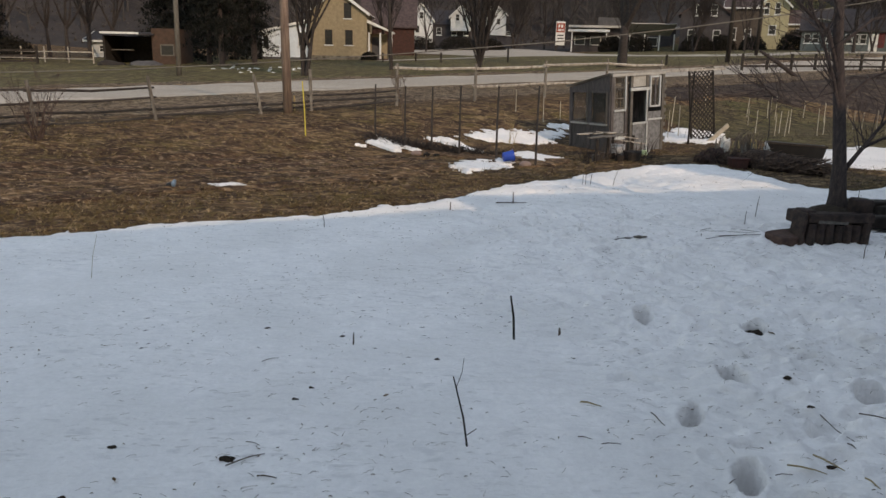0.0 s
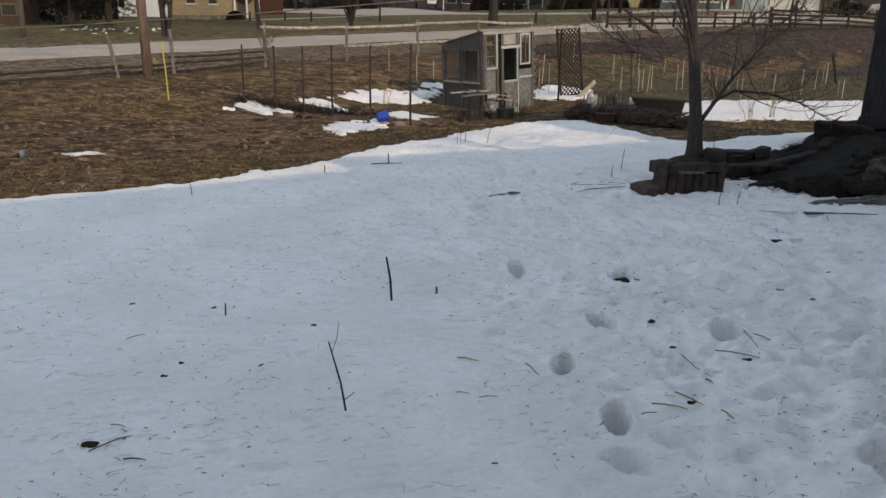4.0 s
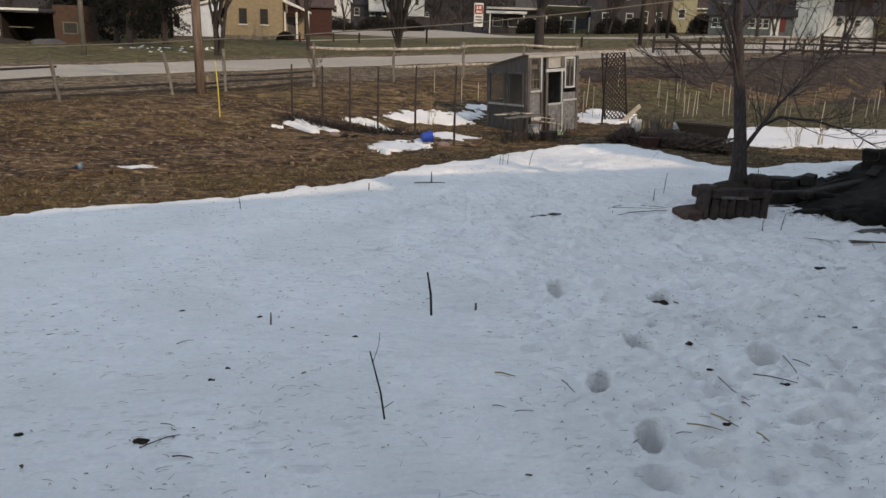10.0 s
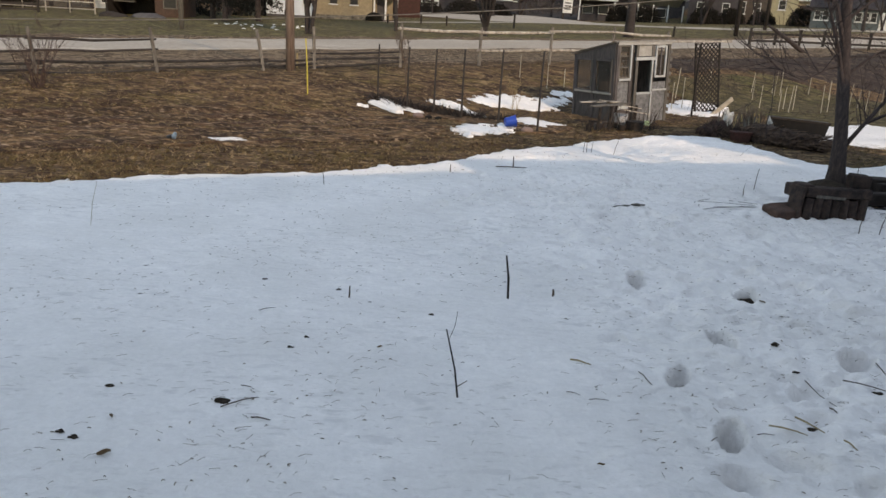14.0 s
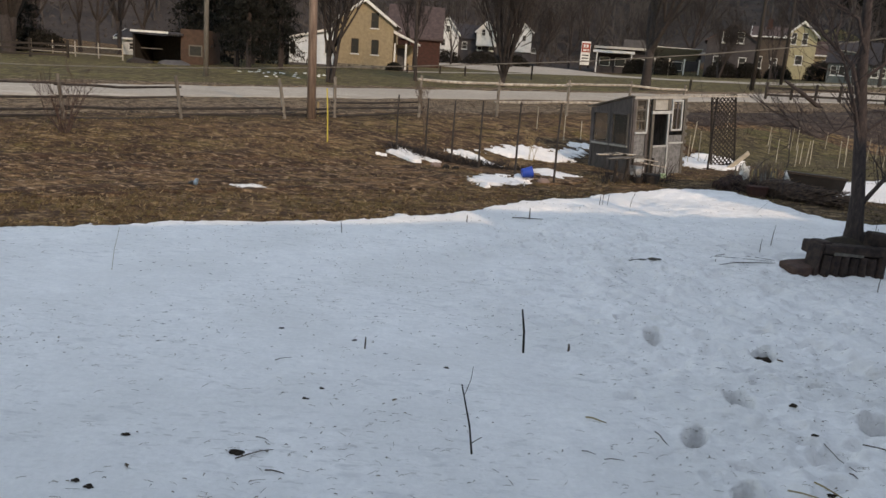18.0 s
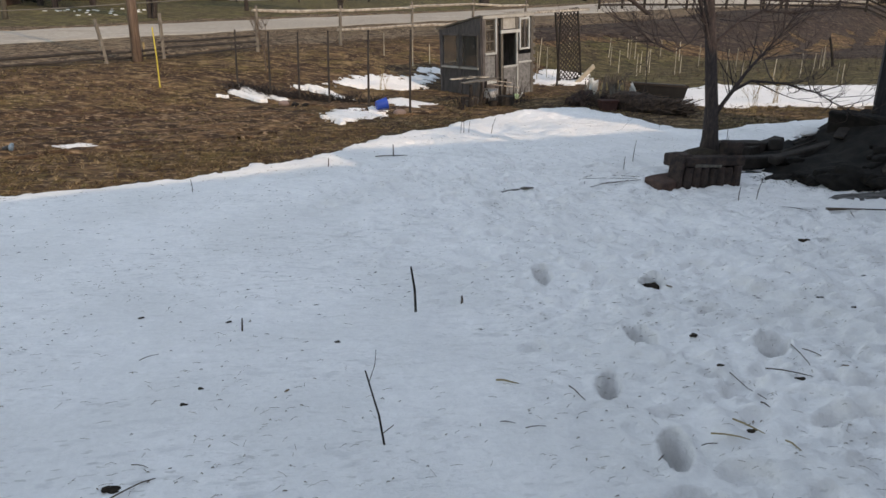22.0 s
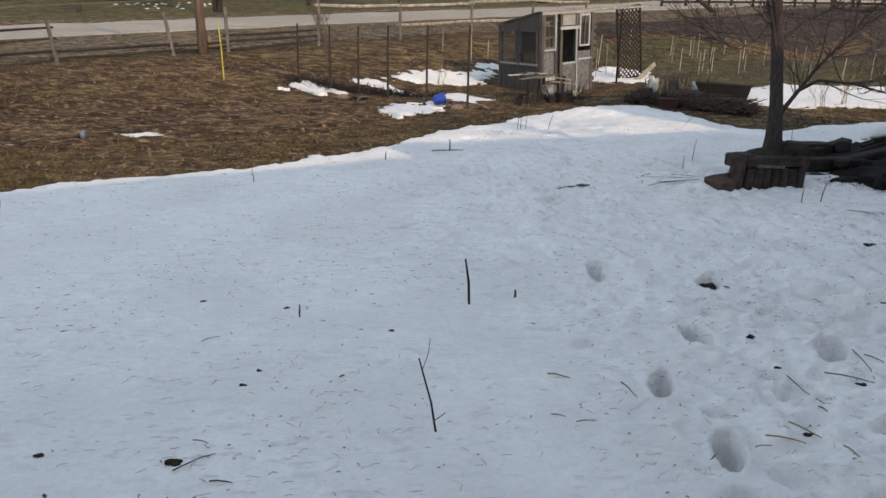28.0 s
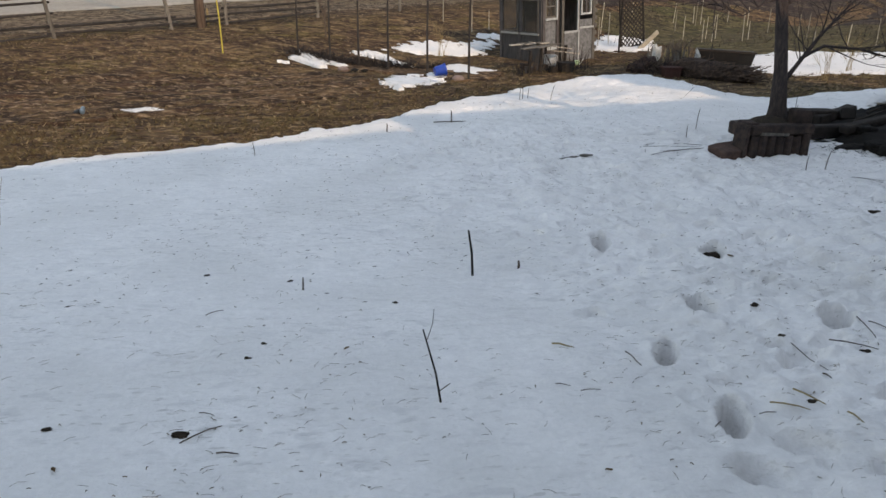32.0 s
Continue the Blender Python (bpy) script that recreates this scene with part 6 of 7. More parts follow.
def blade_mat():
    """Dead blades, each its own shade from damp brown through olive to bleached straw."""
    m = bpy.data.materials.new("dry_blade")
    m.use_nodes = True
    n, l = m.node_tree.nodes, m.node_tree.links
    geo, ramp = n.new("ShaderNodeNewGeometry"), n.new("ShaderNodeValToRGB")
    e = ramp.color_ramp.elements
    e[0].position, e[0].color = 0.0, (0.028, 0.017, 0.011, 1)
    e[1].position, e[1].color = 1.0, (0.36, 0.265, 0.16, 1)
    for p, c in ((0.35, (0.105, 0.067, 0.035, 1)), (0.6, (0.105, 0.084, 0.032, 1)), (0.86, (0.20, 0.137, 0.074, 1))):
        k = e.new(p)
        k.color = c
    l.new(geo.outputs["Random Per Island"], ramp.inputs[0])
    l.new(ramp.outputs[0], n["Principled BSDF"].inputs["Base Color"])
    n["Principled BSDF"].inputs["Roughness"].default_value = 0.95
    return m


def grass():
    """Dry blades over the bare field."""
    rnd = random.Random(17)
    verts, faces = [], []
    for k in range(100000):
        y = 10.5 + 30 * rnd.random() ** 1.6
        x = rnd.uniform(-0.85, 0.8) * y
        d = inside(EDGE, x, y)
        if d > 0.0 or road_uv(x, y)[1] > 7 or (y > 25 and rnd.random() < 0.6) or (road_uv(x, y)[1] > 0.8 and rnd.random() < 0.45) or noise.noise((x * 0.45, y * 0.7, 21)) < rnd.uniform(-0.7, 0.2):
            continue
        zz = ground_z(x, y) + bumps(x, y)
        size = rnd.uniform(0.6, 1.5) * (0.9 - 0.2 * smooth(18, 28, y))
        c = len(verts)
        verts.append((x, y, zz - 0.005))
        for _ in range(5):
            a, w = rnd.uniform(0, math.tau), 0.014 * size
            dx, dy = rnd.gauss(0.01, 0.055) * size, rnd.gauss(0, 0.04) * size
            b = len(verts)
            verts += [(x + w * math.cos(a), y + w * math.sin(a), zz), (x + dx, y + dy, zz + rnd.uniform(0.02, 0.07) * size)]
            faces.append((c, b, b + 1))
    tagged(new("dry_grass", mesh_from("dry_grass", verts, faces, blade_mat())), "short matted blades of dead grass", "grass", kind="stuff")


grass()


def weeds():
    """Dead weeds and brush at the far side of the garden."""
    rnd = random.Random(19)
    verts, faces = [], []
    for k in range(22000):
        u, v = rnd.uniform(20, 75), -rnd.random() ** 1.7 * 14 + 1.5
        x, y = road_xy(u, v)
        if y < 27 or x < 9 or noise.noise((x * 0.2, y * 0.3, 8)) < rnd.uniform(-0.4, 0.5):
            continue
        h, a = rnd.uniform(0.04, 0.26), rnd.uniform(0, math.tau)
        b, w, zz = len(verts), rnd.uniform(0.010, 0.030), ground_z(x, y) - 0.03
        dx, dy = rnd.gauss(0, 0.8) * h, rnd.gauss(0, 0.8) * h
        verts += [(x + w * math.cos(a + s), y + w * math.sin(a + s), zz) for s in (0, 2.1, 4.2)] + [(x + dx, y + dy, zz + h)]
        faces += [(b, b + 1, b + 3), (b + 1, b + 2, b + 3), (b + 2, b, b + 3)]
    tagged(new("dead_weeds", mesh_from("dead_weeds", verts, faces, mat("dead_weed_stalks", (0.080, 0.058, 0.050), (0.034, 0.024, 0.021), 0.8, 9, 0.95, 0.0))), "tangle of dark dead weeds across the far field", "weeds", kind="stuff")


weeds()


# ---- village ----
def house(x, y, z, w, d, eave, ridge, rz, wall, roof, label, wins=(), side_on=False, chimney=None, trim=True, door=None, over=0.35, frames=None):
    """A gabled house; its front is y = 0, from x = 0 to w. side_on: the ridge runs along the front."""
    t = thing("house", pose(x, y, z, 0, 0, rz), label, "house", "village houses")
    if side_on:
        m = pose(0, 0, 0, 0, 0, 90) @ pose(0, -w, 0)
        span, run = d, w
    else:
        m, span, run = Matrix(), w, d
    part("wall", prism(bmesh.new(), [(0, -1.2), (span, -1.2), (span, eave), (span / 2, ridge - 0.05), (0, eave)], run, m), wall, t)
    k = (ridge - eave) / (span / 2)
    part("roof", prism(bmesh.new(), [(-over, eave - k * over), (span / 2, ridge), (span + over, eave - k * over), (span + over, eave - k * over + 0.16), (span / 2, ridge + 0.2), (-over, eave - k * over + 0.16)], run + 2 * over, m @ pose(0, -over, 0)), roof, t)
    if trim:
        for yy in ((-over - 0.06, run + over) if not side_on else (-over - 0.06, run + over)):
            part("bargeboard", prism(bmesh.new(), [(-over - 0.02, eave - k * over - 0.1), (span / 2, ridge - 0.1), (span + over + 0.02, eave - k * over - 0.1), (span + over + 0.02, eave - k * over + 0.2), (span / 2, ridge + 0.24), (-over - 0.02, eave - k * over + 0.2)], 0.06, m @ pose(0, yy, 0)), PAINTWHITE, t)
        if side_on:
            part("gutter", boxed(w / 2, -over - 0.04, eave - k * over + 0.05, w + 2 * over, 0.08, 0.2), PAINTWHITE, t)
    for cx, cz, ww, hh in wins:
        window(t, cx, cz, ww, hh, Matrix(), frames or PAINTWHITE, 0.08, 1, -0.03, True)
    if door:
        part("door", boxed(door[0], -0.04, 1.05, door[1], 0.08, 2.1), door[2], t)
    if chimney:
        part("chimney", boxed(chimney[0], chimney[1], ridge + 0.3, 0.7, 0.6, 1.8), BRICK, t)
    return t


def base(x, y):
    return ground_z(x, y) - 0.02


# cream brick house with its white annex and porch
h = house(-10.4, 78, base(-8, 78), 5.6, 9, 4.5, 6.5, 0, CREAM, BROWNROOF, "cream brick two-storey house with white bargeboards",
          wins=((1.92, 2.2, 0.72, 1.4), (3.88, 2.2, 0.72, 1.4), (3.78, 4.7, 0.72, 1.4)), over=0.3, frames=DARKFRAME)
part("foundation", boxed(2.85, -0.05, 0.0, 5.8, 0.1, 0.9), mat("rubble_footing", (0.22, 0.19, 0.15), (0.06, 0.05, 0.04), 2.2, 12, 0.9, 0.5, 0.05), h)
pr = thing("porch", pose(-4.7, 78.5, base(-4, 78)), "white-trimmed open porch beside the brick house", "porch")
part("roof", prism(bmesh.new(), [(-0.1, 3.9), (2.5, 2.75), (2.5, 2.6), (-0.1, 3.6)], 4.0), PAINTWHITE, pr)
part("wall", boxed(0.9, 2.5, 1.3, 1.8, 0.15, 2.6), CREAM, pr)
part("door", boxed(0.7, 2.4, 1.2, 0.9, 0.06, 2.1), GREYSIDE, pr)
for px_ in (0.1, 1.2, 2.3):
    part("post", boxed(px_, 0.1, 1.3, 0.16, 0.16, 2.7), PAINTWHITE, pr)
part("floor", boxed(1.2, 1.8, 0.05, 2.5, 3.6, 0.25), BRICK, pr)
def annex():
    """A white lean-to whose roof edge climbs towards the brick house; a lower block beside it has side-wall shade as
    blue-grey colour.
    """
    t = thing("annex", pose(-15.0, 78.5, base(-13, 78)), "white-boarded annex of the brick house with a sloping eave", "annex")
    part("wall", prism(bmesh.new(), [(0, -1), (4.55, -1), (4.55, 3.75), (0, 2.6)], 5), BLUEBOARD, t)
    part("roof", prism(bmesh.new(), [(-0.35, 2.56), (4.6, 3.8), (4.6, 3.94), (-0.35, 2.7)], 5.6, pose(0, -0.3, 0)), BROWNROOF, t)
    part("bargeboard", prism(bmesh.new(), [(-0.4, 2.44), (1.7, 2.97), (1.7, 3.2), (-0.4, 2.68)], 0.06, pose(0, -0.37, 0)), PAINTWHITE, t)
    part("bargeboard", prism(bmesh.new(), [(1.72, 2.98), (4.6, 3.7), (4.6, 3.94), (1.72, 3.2)], 0.06, pose(0, -0.37, 0)), PAINTWHITE, t)
    window(t, 3.85, 2.0, 0.72, 1.35, Matrix(), PAINTWHITE, 0.08, 1, -0.03, True)
    window(t, 0.35, 1.7, 0.5, 1.2, Matrix(), DARKFRAME, 0.08, 1, -0.03)
    part("footing", boxed(2.3, -0.06, 0.05, 4.5, 0.12, 0.5), GREYSIDE, t)
    # Added block; its blue-grey siding stands in for shade on the annex side.
    d = thing("annex_side_block", pose(-17.0, 79.6, base(-16, 79)), "low blue-grey block standing in for the annex's shaded side wall", "store")
    part("wall", boxed(1.0, 2, 0.8, 2.0, 4, 2.6), BLUESIDE, d)
    part("roof", boxed(1.0, 1.9, 2.2, 2.3, 4.5, 0.14, (3, 6, 0)), BROWNROOF, d)
    part("door", boxed(1.3, -0.04, 1.0, 0.8, 0.06, 1.9), GREYSIDE, d)


annex()
house(12.4, 150, base(14, 150) + 4.0, 4.4, 6, 2.6, 4.4, -6, CLAPBOARD, ROOF, "small white gabled house behind the bare trees", wins=((1.2, 1.3, 0.7, 1.1), (3.0, 1.3, 0.7, 1.1)))
# brown-red house behind
house(-6.6, 98, base(-4, 98), 6.4, 9, 3.6, 7.4, 0, BRICK, BROWNROOF, "dark red brick house with a brown roof", wins=(), side_on=True, trim=False)
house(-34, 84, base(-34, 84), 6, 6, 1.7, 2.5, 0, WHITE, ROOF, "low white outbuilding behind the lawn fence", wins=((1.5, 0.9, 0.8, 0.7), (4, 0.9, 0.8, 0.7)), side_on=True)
# white and grey pair further back
house(-0.9, 126, base(0, 126) + 2.5, 3.5, 8, 2.5, 4.8, -6, CLAPBOARD, ROOF, "small white gabled house with a grey roof", wins=((1.1, 1.0, 0.7, 1.1), (1.75, 3.1, 0.7, 1.0)))
house(2.4, 126, base(6, 126) + 2.2, 6.4, 9, 2.1, 4.2, 0, DIMSIDE, ROOF, "grey cottage with a white dormer gable", wins=((1.2, 1.0, 0.8, 1.1), (3.6, 1.0, 0.8, 1.1), (5.5, 1.0, 0.8, 1.1)), side_on=True, trim=False)
house(5.4, 124.5, base(7, 124) + 4.5, 3.1, 4, 1.0, 2.5, 0, PAINTWHITE, ROOF, "white dormer gable with two windows", wins=((1.0, 0.8, 0.6, 1.0), (2.1, 0.8, 0.6, 1.0)))
house(15.3, 150, base(16, 150) + 2.2, 4.2, 5, 1.7, 2.8, -6, DIMSIDE, ROOF, "small grey outbuilding among the bare woods", wins=((2.1, 1.0, 0.8, 0.8),), trim=False)


def shop():
    x, y = 25.3, 130
    t = thing("shop", pose(x, y, base(x, y) + 0.3, 0, 0, -11), "low roadside shop with pale canopy and grey walls", "shop")
    part("wall", boxed(8.3, 4, 1.6, 16.6, 8, 4.2), DIMSIDE, t)
    part("roof", boxed(8.3, 3.6, 3.8, 17.4, 9.4, 0.35), CORRUGATED, t)
    part("canopy", boxed(2.8, -1.6, 3.1, 6.5, 3.2, 0.4), PAINTWHITE, t)
    part("sign_band", boxed(6.5, -0.1, 4.6, 4.5, 0.12, 1.3), GREYSIDE, t)
    for cx in (1.5, 4.0, 7.0, 10.0, 13.0):
        window(t, cx, 1.6, 1.7, 1.4, Matrix(), PAINTWHITE, 0.08, 0, -0.05)
    for cx in (0.2, 5.6):
        part("canopy_post", boxed(cx, -3.0, 1.4, 0.2, 0.2, 3.2), PAINTWHITE, t)
    s = thing("sign", pose(22.2, 125, base(22.2, 125)), "tall white roadside sign with red panels", "sign")
    red = mat("red_panel", (0.30, 0.05, 0.035), (0.24, 0.045, 0.03), 3, 30, 0.5, 0.0)
    part("leg", boxed(-0.15, 0.1, 0.7, 0.3, 0.2, 1.6), DARKWOOD, s)
    part("board", boxed(0.45, 0, 3.0, 1.45, 0.25, 3.6, bevel=0.03), PAINTWHITE, s)
    part("panel", boxed(0.45, -0.15, 3.85, 1.3, 0.04, 1.4), red, s)
    bm = bmesh.new()
    for bx, bz, bw, bh in ((0.2, 4.1, 0.25, 0.45), (0.65, 4.1, 0.3, 0.45), (0.3, 3.5, 0.5, 0.3), (0.8, 3.5, 0.2, 0.3)):
        box(bm, bx, -0.185, bz, bw, 0.03, bh)
    part("symbols", bm, PAINTWHITE, s)
    bm = bmesh.new()
    for bz in (2.7, 2.25, 1.8):
        box(bm, 0.45, -0.14, bz, 1.0, 0.03, 0.2)
    part("bars", bm, GREYSIDE, s)


shop()
# houses on the rise
house(37.6, 113, base(40, 112) + 0.2, 6.7, 9, 4.9, 7.0, -19, DIMSIDE, BROWNROOF, "dim grey two-storey house with hedges before it", wins=((2.4, 5.4, 0.9, 1.5), (4.4, 5.4, 0.9, 1.5), (1.6, 2, 1.0, 1.5), (5.0, 2, 1.0, 1.5)), trim=False)
house(44.4, 114, base(46, 112) + 0.3, 5.0, 8, 5.6, 7.0, -22, mat("tan_wall", (0.088, 0.068, 0.056), (0.062, 0.048, 0.040), 2, 20, 0.85, 0.2), BROWNROOF, "tan stuccoed house with a low porch", wins=((1.2, 2.0, 0.9, 1.7), (3.2, 2.0, 0.9, 1.4)), side_on=True, chimney=(2, 3))
house(48.6, 112.4, base(50, 112) + 0.4, 3.9, 8, 5.6, 7.4, -24, mat("yellow_wall", (0.37, 0.325, 0.205), (0.29, 0.255, 0.165), 2, 20, 0.8, 0.2), ROOF, "pale yellow two-storey house with white trim", wins=((0.9, 5.2, 0.7, 1.6), (2.3, 5.2, 0.7, 1.6), (1.9, 2.3, 1.0, 1.3)))
house(52.3, 111.5, base(54, 112) + 0.4, 3.0, 5, 2.9, 4.6, -26, CREAM, BROWNROOF, "low cream wing of the yellow house", wins=((1.6, 1.6, 0.8, 1.1),), side_on=True)
bg = house(47.5, 97, base(52, 95), 10.0, 8, 2.5, 5.0, -27, BLUESIDE, ROOF, "long blue-grey bungalow with white windows", wins=((0.7, 1.5, 0.7, 1.1), (1.6, 1.5, 0.7, 1.1), (3.1, 1.5, 0.7, 1.1), (5.2, 1.5, 0.7, 1.1), (6.0, 1.5, 0.7, 1.1), (6.8, 1.5, 0.7, 1.1)), side_on=True, trim=False, door=(7.9, 0.95, PAINTWHITE))
part("wall_panel", boxed(8.75, -0.04, 1.35, 0.7, 0.06, 1.7, bevel=0.02), mat("faded_red_board", (0.16, 0.035, 0.035), (0.09, 0.025, 0.026), 3, 30, 0.8, 0.2), bg, "faded red board")
dn = thing("dormer", pose(49.2, 97.6, base(52, 95) + 3.1, 0, 0, -27), "low pale dormer on the bungalow roof", "dormer")
part("wall", prism(bmesh.new(), [(0, 0), (2.0, 0), (1.9, 0.5), (0, 0.75)], 3.0), BLUESIDE, dn)
part("roof", boxed(1.0, 1.4, 0.72, 2.3, 3.4, 0.1, (0, 8, 0)), CORRUGATED, dn)
house(56.9, 93.3, base(58, 93), 4.2, 9, 5.0, 7.5, -30, CLAPBOARD, ROOF, "white weatherboard house with a steep gable", wins=((1.45, 5.3, 0.62, 1.2), (2.9, 5.3, 0.62, 1.2)), over=0.5, frames=DARKFRAME)
house(61.6, 93.0, base(65, 95) + 0.3, 4.9, 6, 2.5, 3.9, -30, CLAPBOARD, ROOF, "low white annex with a dark roof", wins=((1.0, 1.6, 0.7, 1.0), (3.1, 1.5, 0.7, 0.8)), side_on=True, trim=False, chimney=(4.2, 2.0))

# Stands in for an unclear dark slanting band, placed to fit the camera's view.
lg = thing("slanting_limb", Matrix(), "unclear grey slanting band above the road bank, built as a limb", "log")
part("trunk", tube(bmesh.new(), [(25.08, 50.91, 1.30), (23.55, 50.91, 2.29), (22.32, 50.91, 2.99)], (0.15, 0.13, 0.08), 9), BARK, lg, soft=True)
aw = thing("awning", Matrix(), "broad pale lean-to roof beside the shop", "roof")
part("roof", boxed(35.14, 119.5, 6.38, 7.31, 3.4, 0.12, (-28, 0, 0)), CORRUGATED, aw)
for ax in range(4):
    part("post", boxed(31.78 + ax * 2.24, 117.9, 4.24, 0.16, 0.16, 2.87), PAINTWHITE, aw)


def open_shed():
    x, y = -24.8, 64
    t = thing("open_shed", pose(x, y, base(x, y)), "dark open-fronted brown shed with a pale eave", "shed")
    part("back", boxed(2.9, 4.0, 1.1, 5.8, 0.15, 2.4), DARKWOOD, t)
    part("side", boxed(0.1, 2, 1.1, 0.15, 4, 2.4), DARKWOOD, t)
    part("roof", boxed(2.0, 1.9, 2.5, 4.3, 4.6, 0.14, (2, 0, 0)), ROOF, t)
    part("eave", boxed(1.5, -0.4, 2.5, 3.0, 0.08, 0.16), PAINTWHITE, t)
    part("shelf", boxed(1.2, 1.0, 1.2, 1.6, 0.5, 0.08), GREYWOOD, t)
    part("wing", boxed(4.9, 2.0, 1.4, 2.0, 4.2, 3.0), mat("brown_board", (0.075, 0.042, 0.030), (0.05, 0.03, 0.022), 3, 30, 0.85, 0.3), t)
    w = part("window", boxed(5.1, -0.13, 1.25, 1.1, 0.06, 0.9), GREYWOOD, t)
    part("pane", boxed(5.1, -0.17, 1.25, 0.9, 0.03, 0.7), DARK, w)
    for k, (xx, yy, ln) in enumerate(((-23.4, 61.8, 2.2), (-20.8, 62.0, 2.6))):
        p = thing("scrap_heap", pose(xx, yy, base(xx, yy)), "low heap of covered scrap before the open shed", "scrap heap")
        bm = bmesh.new()
        bmesh.ops.create_icosphere(bm, subdivisions=3, radius=0.5, matrix=Matrix.Diagonal((ln, 1.2, 0.9, 1)))
        for v in bm.verts:
            v.co += v.normal * 0.15 * noise.noise(v.co * 2 + Vector((k, 0, 0)))
        part("tarpaulin", bm, DARKWOOD if k == 0 else GREYSIDE, p)


open_shed()


def board_fence(x0, y0, x1, y1, n, boards, h, label, material=DARKWOOD, size=0.16):
    t = thing("board_fence", Matrix(), label, "fence", "far fences")
    a, b = Vector((x0, y0, 0)), Vector((x1, y1, 0))
    pts = []
    for k in range(n + 1):
        p = a.lerp(b, k / n)
        p.z = ground_z(p.x, p.y)
        pts.append(p)
        part("post", boxed(p.x, p.y, p.z + h / 2, size, size, h + 0.3, bevel=0.01), material, t)
    for p, q in zip(pts, pts[1:]):
        for k in range(boards):
            f = h * (k + 0.7) / (boards + 0.2)
            c, d = p.lerp(q, 0.5), q - p
            part("board", boxed(c.x, c.y - 0.1, c.z + f, d.length, 0.05, size, (0, -math.degrees(math.asin(d.z / d.length)), math.degrees(math.atan2(d.y, d.x)))), material, t)


board_fence(43.2, 66.0, 52, 60.0, 5, 4, 1.6, "dark four-board paddock fence")
board_fence(24, 57.5, 43.2, 63, 9, 2, 1.1, "dark two-board roadside fence")
board_fence(-45, 58, -30, 64, 6, 3, 1.3, "dark three-board fence round a lawn")
board_fence(-36, 70, -26, 65, 4, 2, 1.2, "weathered two-board garden fence", RAILWOOD, 0.09)

for x, y, h_ in ((0.0, 74.6, 0.9), (2.3, 72.2, 0.95), (8.55, 73.5, 1.4), (21.0, 65.8, 0.9), (-3.0, 72.5, 0.9)):
    s = thing("road_post", pose(x, y, base(x, y)), "short dark post beside the side road", "post", "road posts")
    part("shaft", boxed(0, 0, h_ / 2, 0.16, 0.16, h_, bevel=0.02), DARKWOOD, s)

# pale stones along the lawn
rnd = random.Random(22)
for k in range(30):
    x = -13.0 + rnd.uniform(-1.5, 5.0)
    y = 56.5 + rnd.gauss(0, 2.2)
    s = thing("lawn_stone", pose(x, y, base(x, y) + 0.05), "pale stone edging the village lawn", "stone", "lawn stones")
    o = new("rock", STONES[k % 6])
    o.parent = s
    o.matrix_basis = Matrix.Diagonal((rnd.uniform(0.16, 0.36), 0.25, rnd.uniform(0.14, 0.26), 1))
    o.data = o.data.copy()
    o.data.materials[0] = PAINTWHITE


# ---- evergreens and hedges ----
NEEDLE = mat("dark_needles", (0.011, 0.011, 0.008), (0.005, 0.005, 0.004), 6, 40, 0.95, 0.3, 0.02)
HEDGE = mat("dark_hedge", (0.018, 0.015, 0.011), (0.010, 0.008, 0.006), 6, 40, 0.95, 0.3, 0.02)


def spruce_crown(seed, low):
    """A unit crown, one high and one wide, of small drooping sprays in whorls."""
    rnd = random.Random(seed)
    verts, faces = [], []
    for k in range(420):
        f = rnd.random() ** 0.75 * (1 - low) + low
        reach = (1 - f) ** 0.85 * rnd.uniform(0.55, 1.0) + 0.03
        a = rnd.uniform(0, math.tau)
        out = Vector((math.cos(a), math.sin(a), 0))
        for s in range(int(16 + 44 * reach)):
            r = reach * rnd.uniform(0.15, 1.0)
            p = out * r + Vector((rnd.gauss(0, 0.05), rnd.gauss(0, 0.05), f - 0.10 * r * r - 0.02 + rnd.gauss(0, 0.008)))
            b = len(verts)
            for _ in range(3):
                verts.append(tuple(p + Vector((rnd.uniform(-0.036, 0.036), rnd.uniform(-0.036, 0.036), rnd.uniform(-0.016, 0.010)))))
            faces.append((b, b + 1, b + 2))
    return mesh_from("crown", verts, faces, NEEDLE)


CROWNS = [spruce_crown(k, 0.14 if k == 0 else 0.03) for k in range(3)]


def spruce(x, y, h, r, kind_):
    t = thing("spruce", pose(*on_ground(x, y), 0, 0, 37 * kind_), "tall dark evergreen with drooping boughs", "tree", "evergreens")
    part("trunk", tube(bmesh.new(), [(0, 0, -0.2), (0, 0, h * 0.5), (0, 0, h * 0.97)], (0.24, 0.15, 0.03), 8), BARK, t)
    o = new("crown", CROWNS[0 if kind_ < 3 else 1 + kind_ % 2])
    o.parent = t
    o.matrix_basis = Matrix.Diagonal((r, r, h, 1))


for k, (x, y, h_, r) in enumerate(((-16.7, 65, 12, 2.7), (-15.0, 62.0, 12, 2.7), (-12.9, 64, 12, 2.7), (-20.5, 72, 13, 3.8), (-17, 76, 13, 3.6), (-45, 72, 11, 3.2), (-40, 76, 10, 3), (71, 92, 12, 3.6), (76, 88, 11, 3.4),
                                   (67, 101, 13, 3.4), (82, 90, 12, 3.6), (-52, 70, 10, 3.4), (-23.5, 76, 12, 3.6), (73, 104, 13, 3.6))):
    spruce(x, y, h_, r, k)
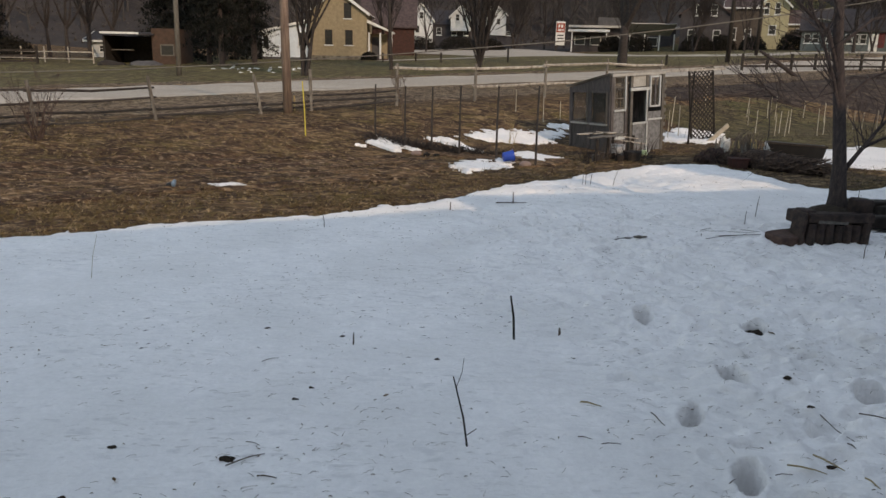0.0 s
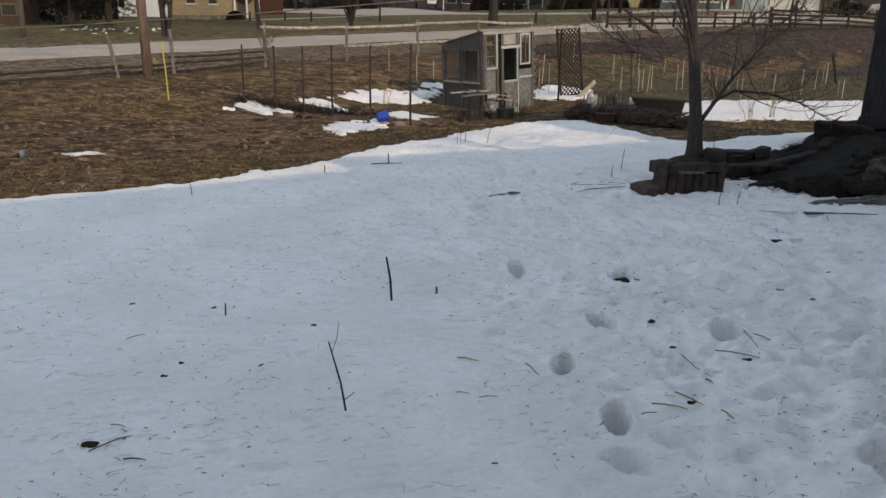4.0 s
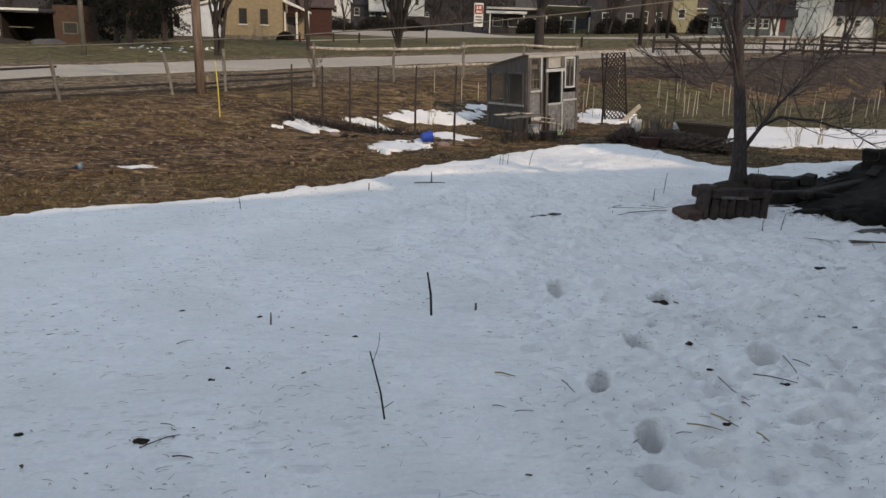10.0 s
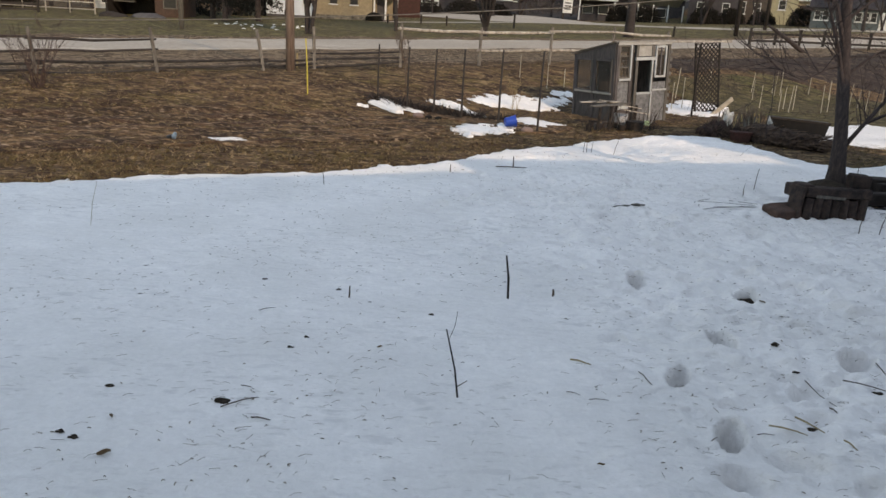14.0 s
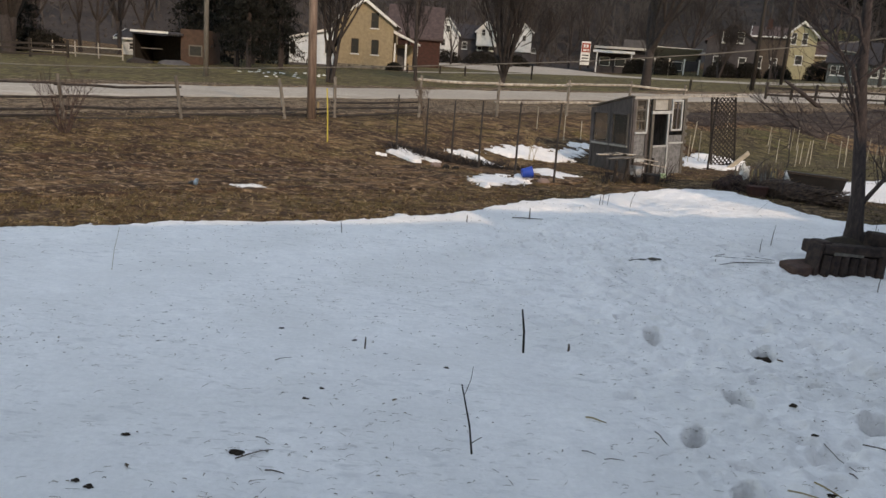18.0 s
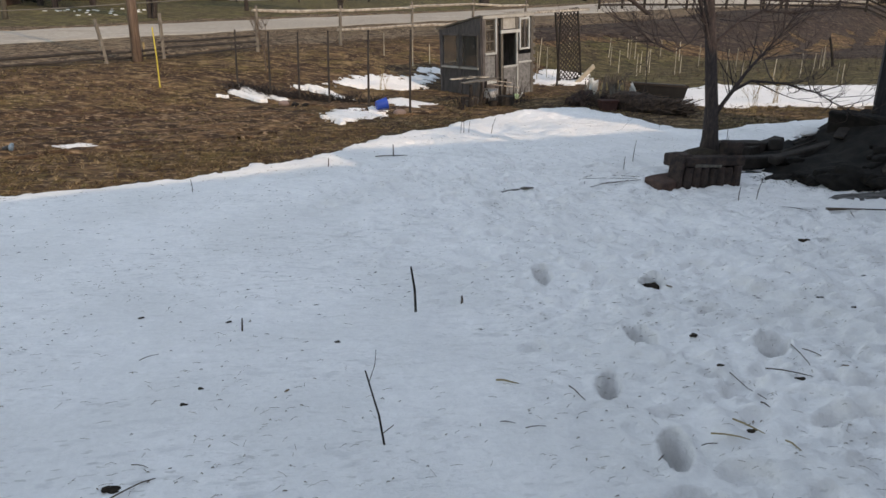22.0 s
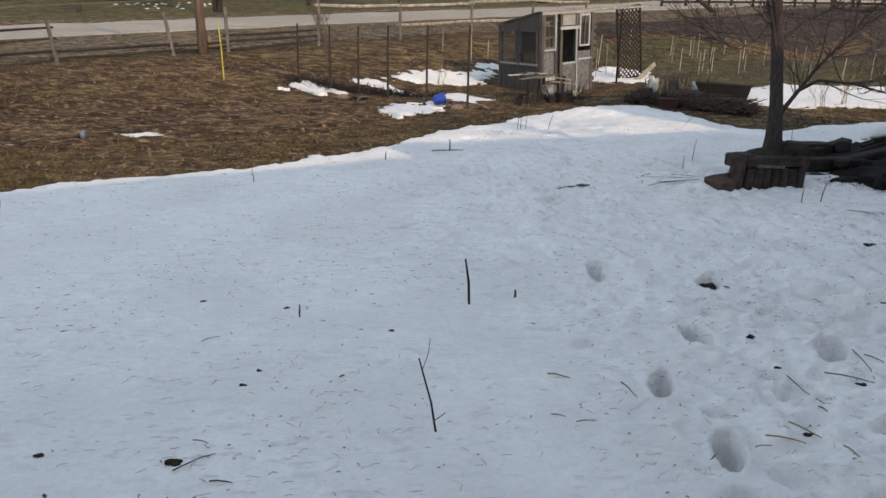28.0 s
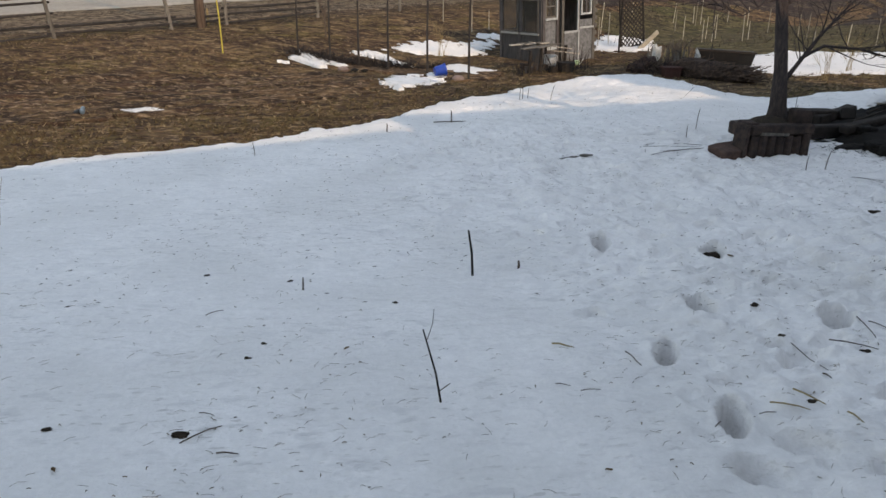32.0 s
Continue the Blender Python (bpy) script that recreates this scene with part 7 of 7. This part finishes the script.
for k, (x, y, h_, r) in enumerate(((-62, 88, 11, 3.4), (-55, 92, 11, 3.2), (-68, 80, 10, 3.4))):
    spruce(x, y, h_, r, 3 + k)
# the dark stand on the rise behind the white house
rnd = random.Random(91)
for k in range(46):
    f = rnd.random()
    x, y = 70 + 75 * f + rnd.uniform(-4, 4), 128 - 42 * f + rnd.uniform(-8, 34)
    spruce(x, y, rnd.uniform(12, 18), rnd.uniform(3.4, 4.8), 3 + k)


def hedge(x, y, w, h, seed, label="dense dark clipped shrub before a house"):
    rnd = random.Random(seed)
    t = thing("hedge_shrub", pose(*on_ground(x, y)), label, "shrub", "dark shrubs")
    verts, faces = [], []
    for k in range(4200):
        v = Vector((rnd.gauss(0, 1), rnd.gauss(0, 1), abs(rnd.gauss(0, 1)))).normalized() * rnd.uniform(0.6, 1.0)
        v = Vector((v.x * w / 2, v.y * w / 3, v.z * h))
        s = 0.15
        b = len(verts)
        for _ in range(3):
            verts.append(tuple(v + Vector((rnd.uniform(-s, s), rnd.uniform(-s, s), rnd.uniform(-s, s)))))
        faces.append((b, b + 1, b + 2))
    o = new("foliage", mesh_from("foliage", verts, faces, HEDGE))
    o.parent = t
    part("stems", tube(bmesh.new(), [(0, 0, -0.1), (0, 0, h * 0.7)], (0.15, 0.06), 6), BARK, t)


for k, (x, y, w, h_) in enumerate(((33, 118, 5, 2.6), (38.5, 108, 5, 2.4), (42, 108, 4, 2.2), (46.5, 108.5, 4, 2.0), (51, 106, 4.5, 2.8), (-4.5, 77, 1.6, 0.8), (30, 122, 4, 2.6), (-38, 76, 5, 2.2), (-24, 74, 4, 2.2), (6.5, 121, 7, 2.6), (0.6, 121, 6, 2.5), (11.5, 122, 5, 2.2))):
    hedge(x, y, w, h_, 70 + k)


# ---- woods on the hill ----
def woods():
    rnd = random.Random(30)
    verts, faces = [], []

    def spike(p, q, r0, r1):
        b = len(verts)
        d = (q - p).normalized()
        a = d.orthogonal().normalized()
        c = d.cross(a)
        for base_, r in ((p, r0), (q, r1)):
            for k in range(3):
                verts.append(tuple(base_ + r * (math.cos(k * 2.094) * a + math.sin(k * 2.094) * c)))
        for k in range(3):
            j = (k + 1) % 3
            faces.append((b + k, b + j, b + 3 + j, b + 3 + k))

    for n in range(1900):
        x = rnd.uniform(-210, 260)
        u = rnd.random()
        y0 = 118 + 130 * u
        if -8 < x < 62 and y0 < 165:
            y0 += 55
        z = ground_z(x, y0)
        h = rnd.uniform(8, 15)
        lean = Vector((rnd.uniform(-0.6, 0.6), rnd.uniform(-0.6, 0.6), 0))
        p = Vector((x, y0, z - 0.3))
        top = p + lean + Vector((0, 0, h))
        spike(p, p.lerp(top, 0.6), 0.24, 0.15)
        spike(p.lerp(top, 0.6), top, 0.15, 0.03)
        for k in range(13):
            f = rnd.uniform(0.25, 0.97)
            s = p.lerp(top, f)
            a = rnd.uniform(0, math.tau)
            ln = (1.15 - f) * h * rnd.uniform(0.25, 0.5)
            e = s + Vector((math.cos(a) * ln, math.sin(a) * ln, ln * rnd.uniform(0.4, 1.1)))
            spike(s, e, 0.07, 0.02)
            for _ in range(2):
                g = s.lerp(e, rnd.uniform(0.3, 0.9))
                spike(g, g + Vector((rnd.uniform(-1, 1), rnd.uniform(-1, 1), rnd.uniform(0.2, 1.4))) * ln * 0.4, 0.035, 0.012)
    tagged(new("far_woods", mesh_from("far_woods", verts, faces, mat("far_bark", (0.092, 0.077, 0.072), (0.052, 0.044, 0.042), 0.4, 5, 0.95, 0.0))), "dense bare brown woods covering the hillside", "woods", kind="stuff")
    verts, faces = [], []
    for n in range(60000):
        x, y0 = rnd.uniform(-210, 260), 112 + 120 * rnd.random()
        if -8 < x < 62 and y0 < 150:
            y0 += 45
        b = len(verts)
        up = rnd.uniform(0, 1.6)
        p = Vector((x, y0, ground_z(x, y0) + 0.3))
        for _ in range(3):
            verts.append(tuple(p + Vector((rnd.uniform(-0.28, 0.28), rnd.uniform(-0.28, 0.28), up + rnd.uniform(-0.2, 0.4)))))
        faces.append((b, b + 1, b + 2))
    tagged(new("undergrowth", mesh_from("undergrowth", verts, faces, mat("dead_brush", (0.078, 0.063, 0.056), (0.050, 0.041, 0.037), 0.5, 6, 0.95, 0.0))), "tangled brown undergrowth below the hillside woods", "undergrowth", kind="stuff")


woods()
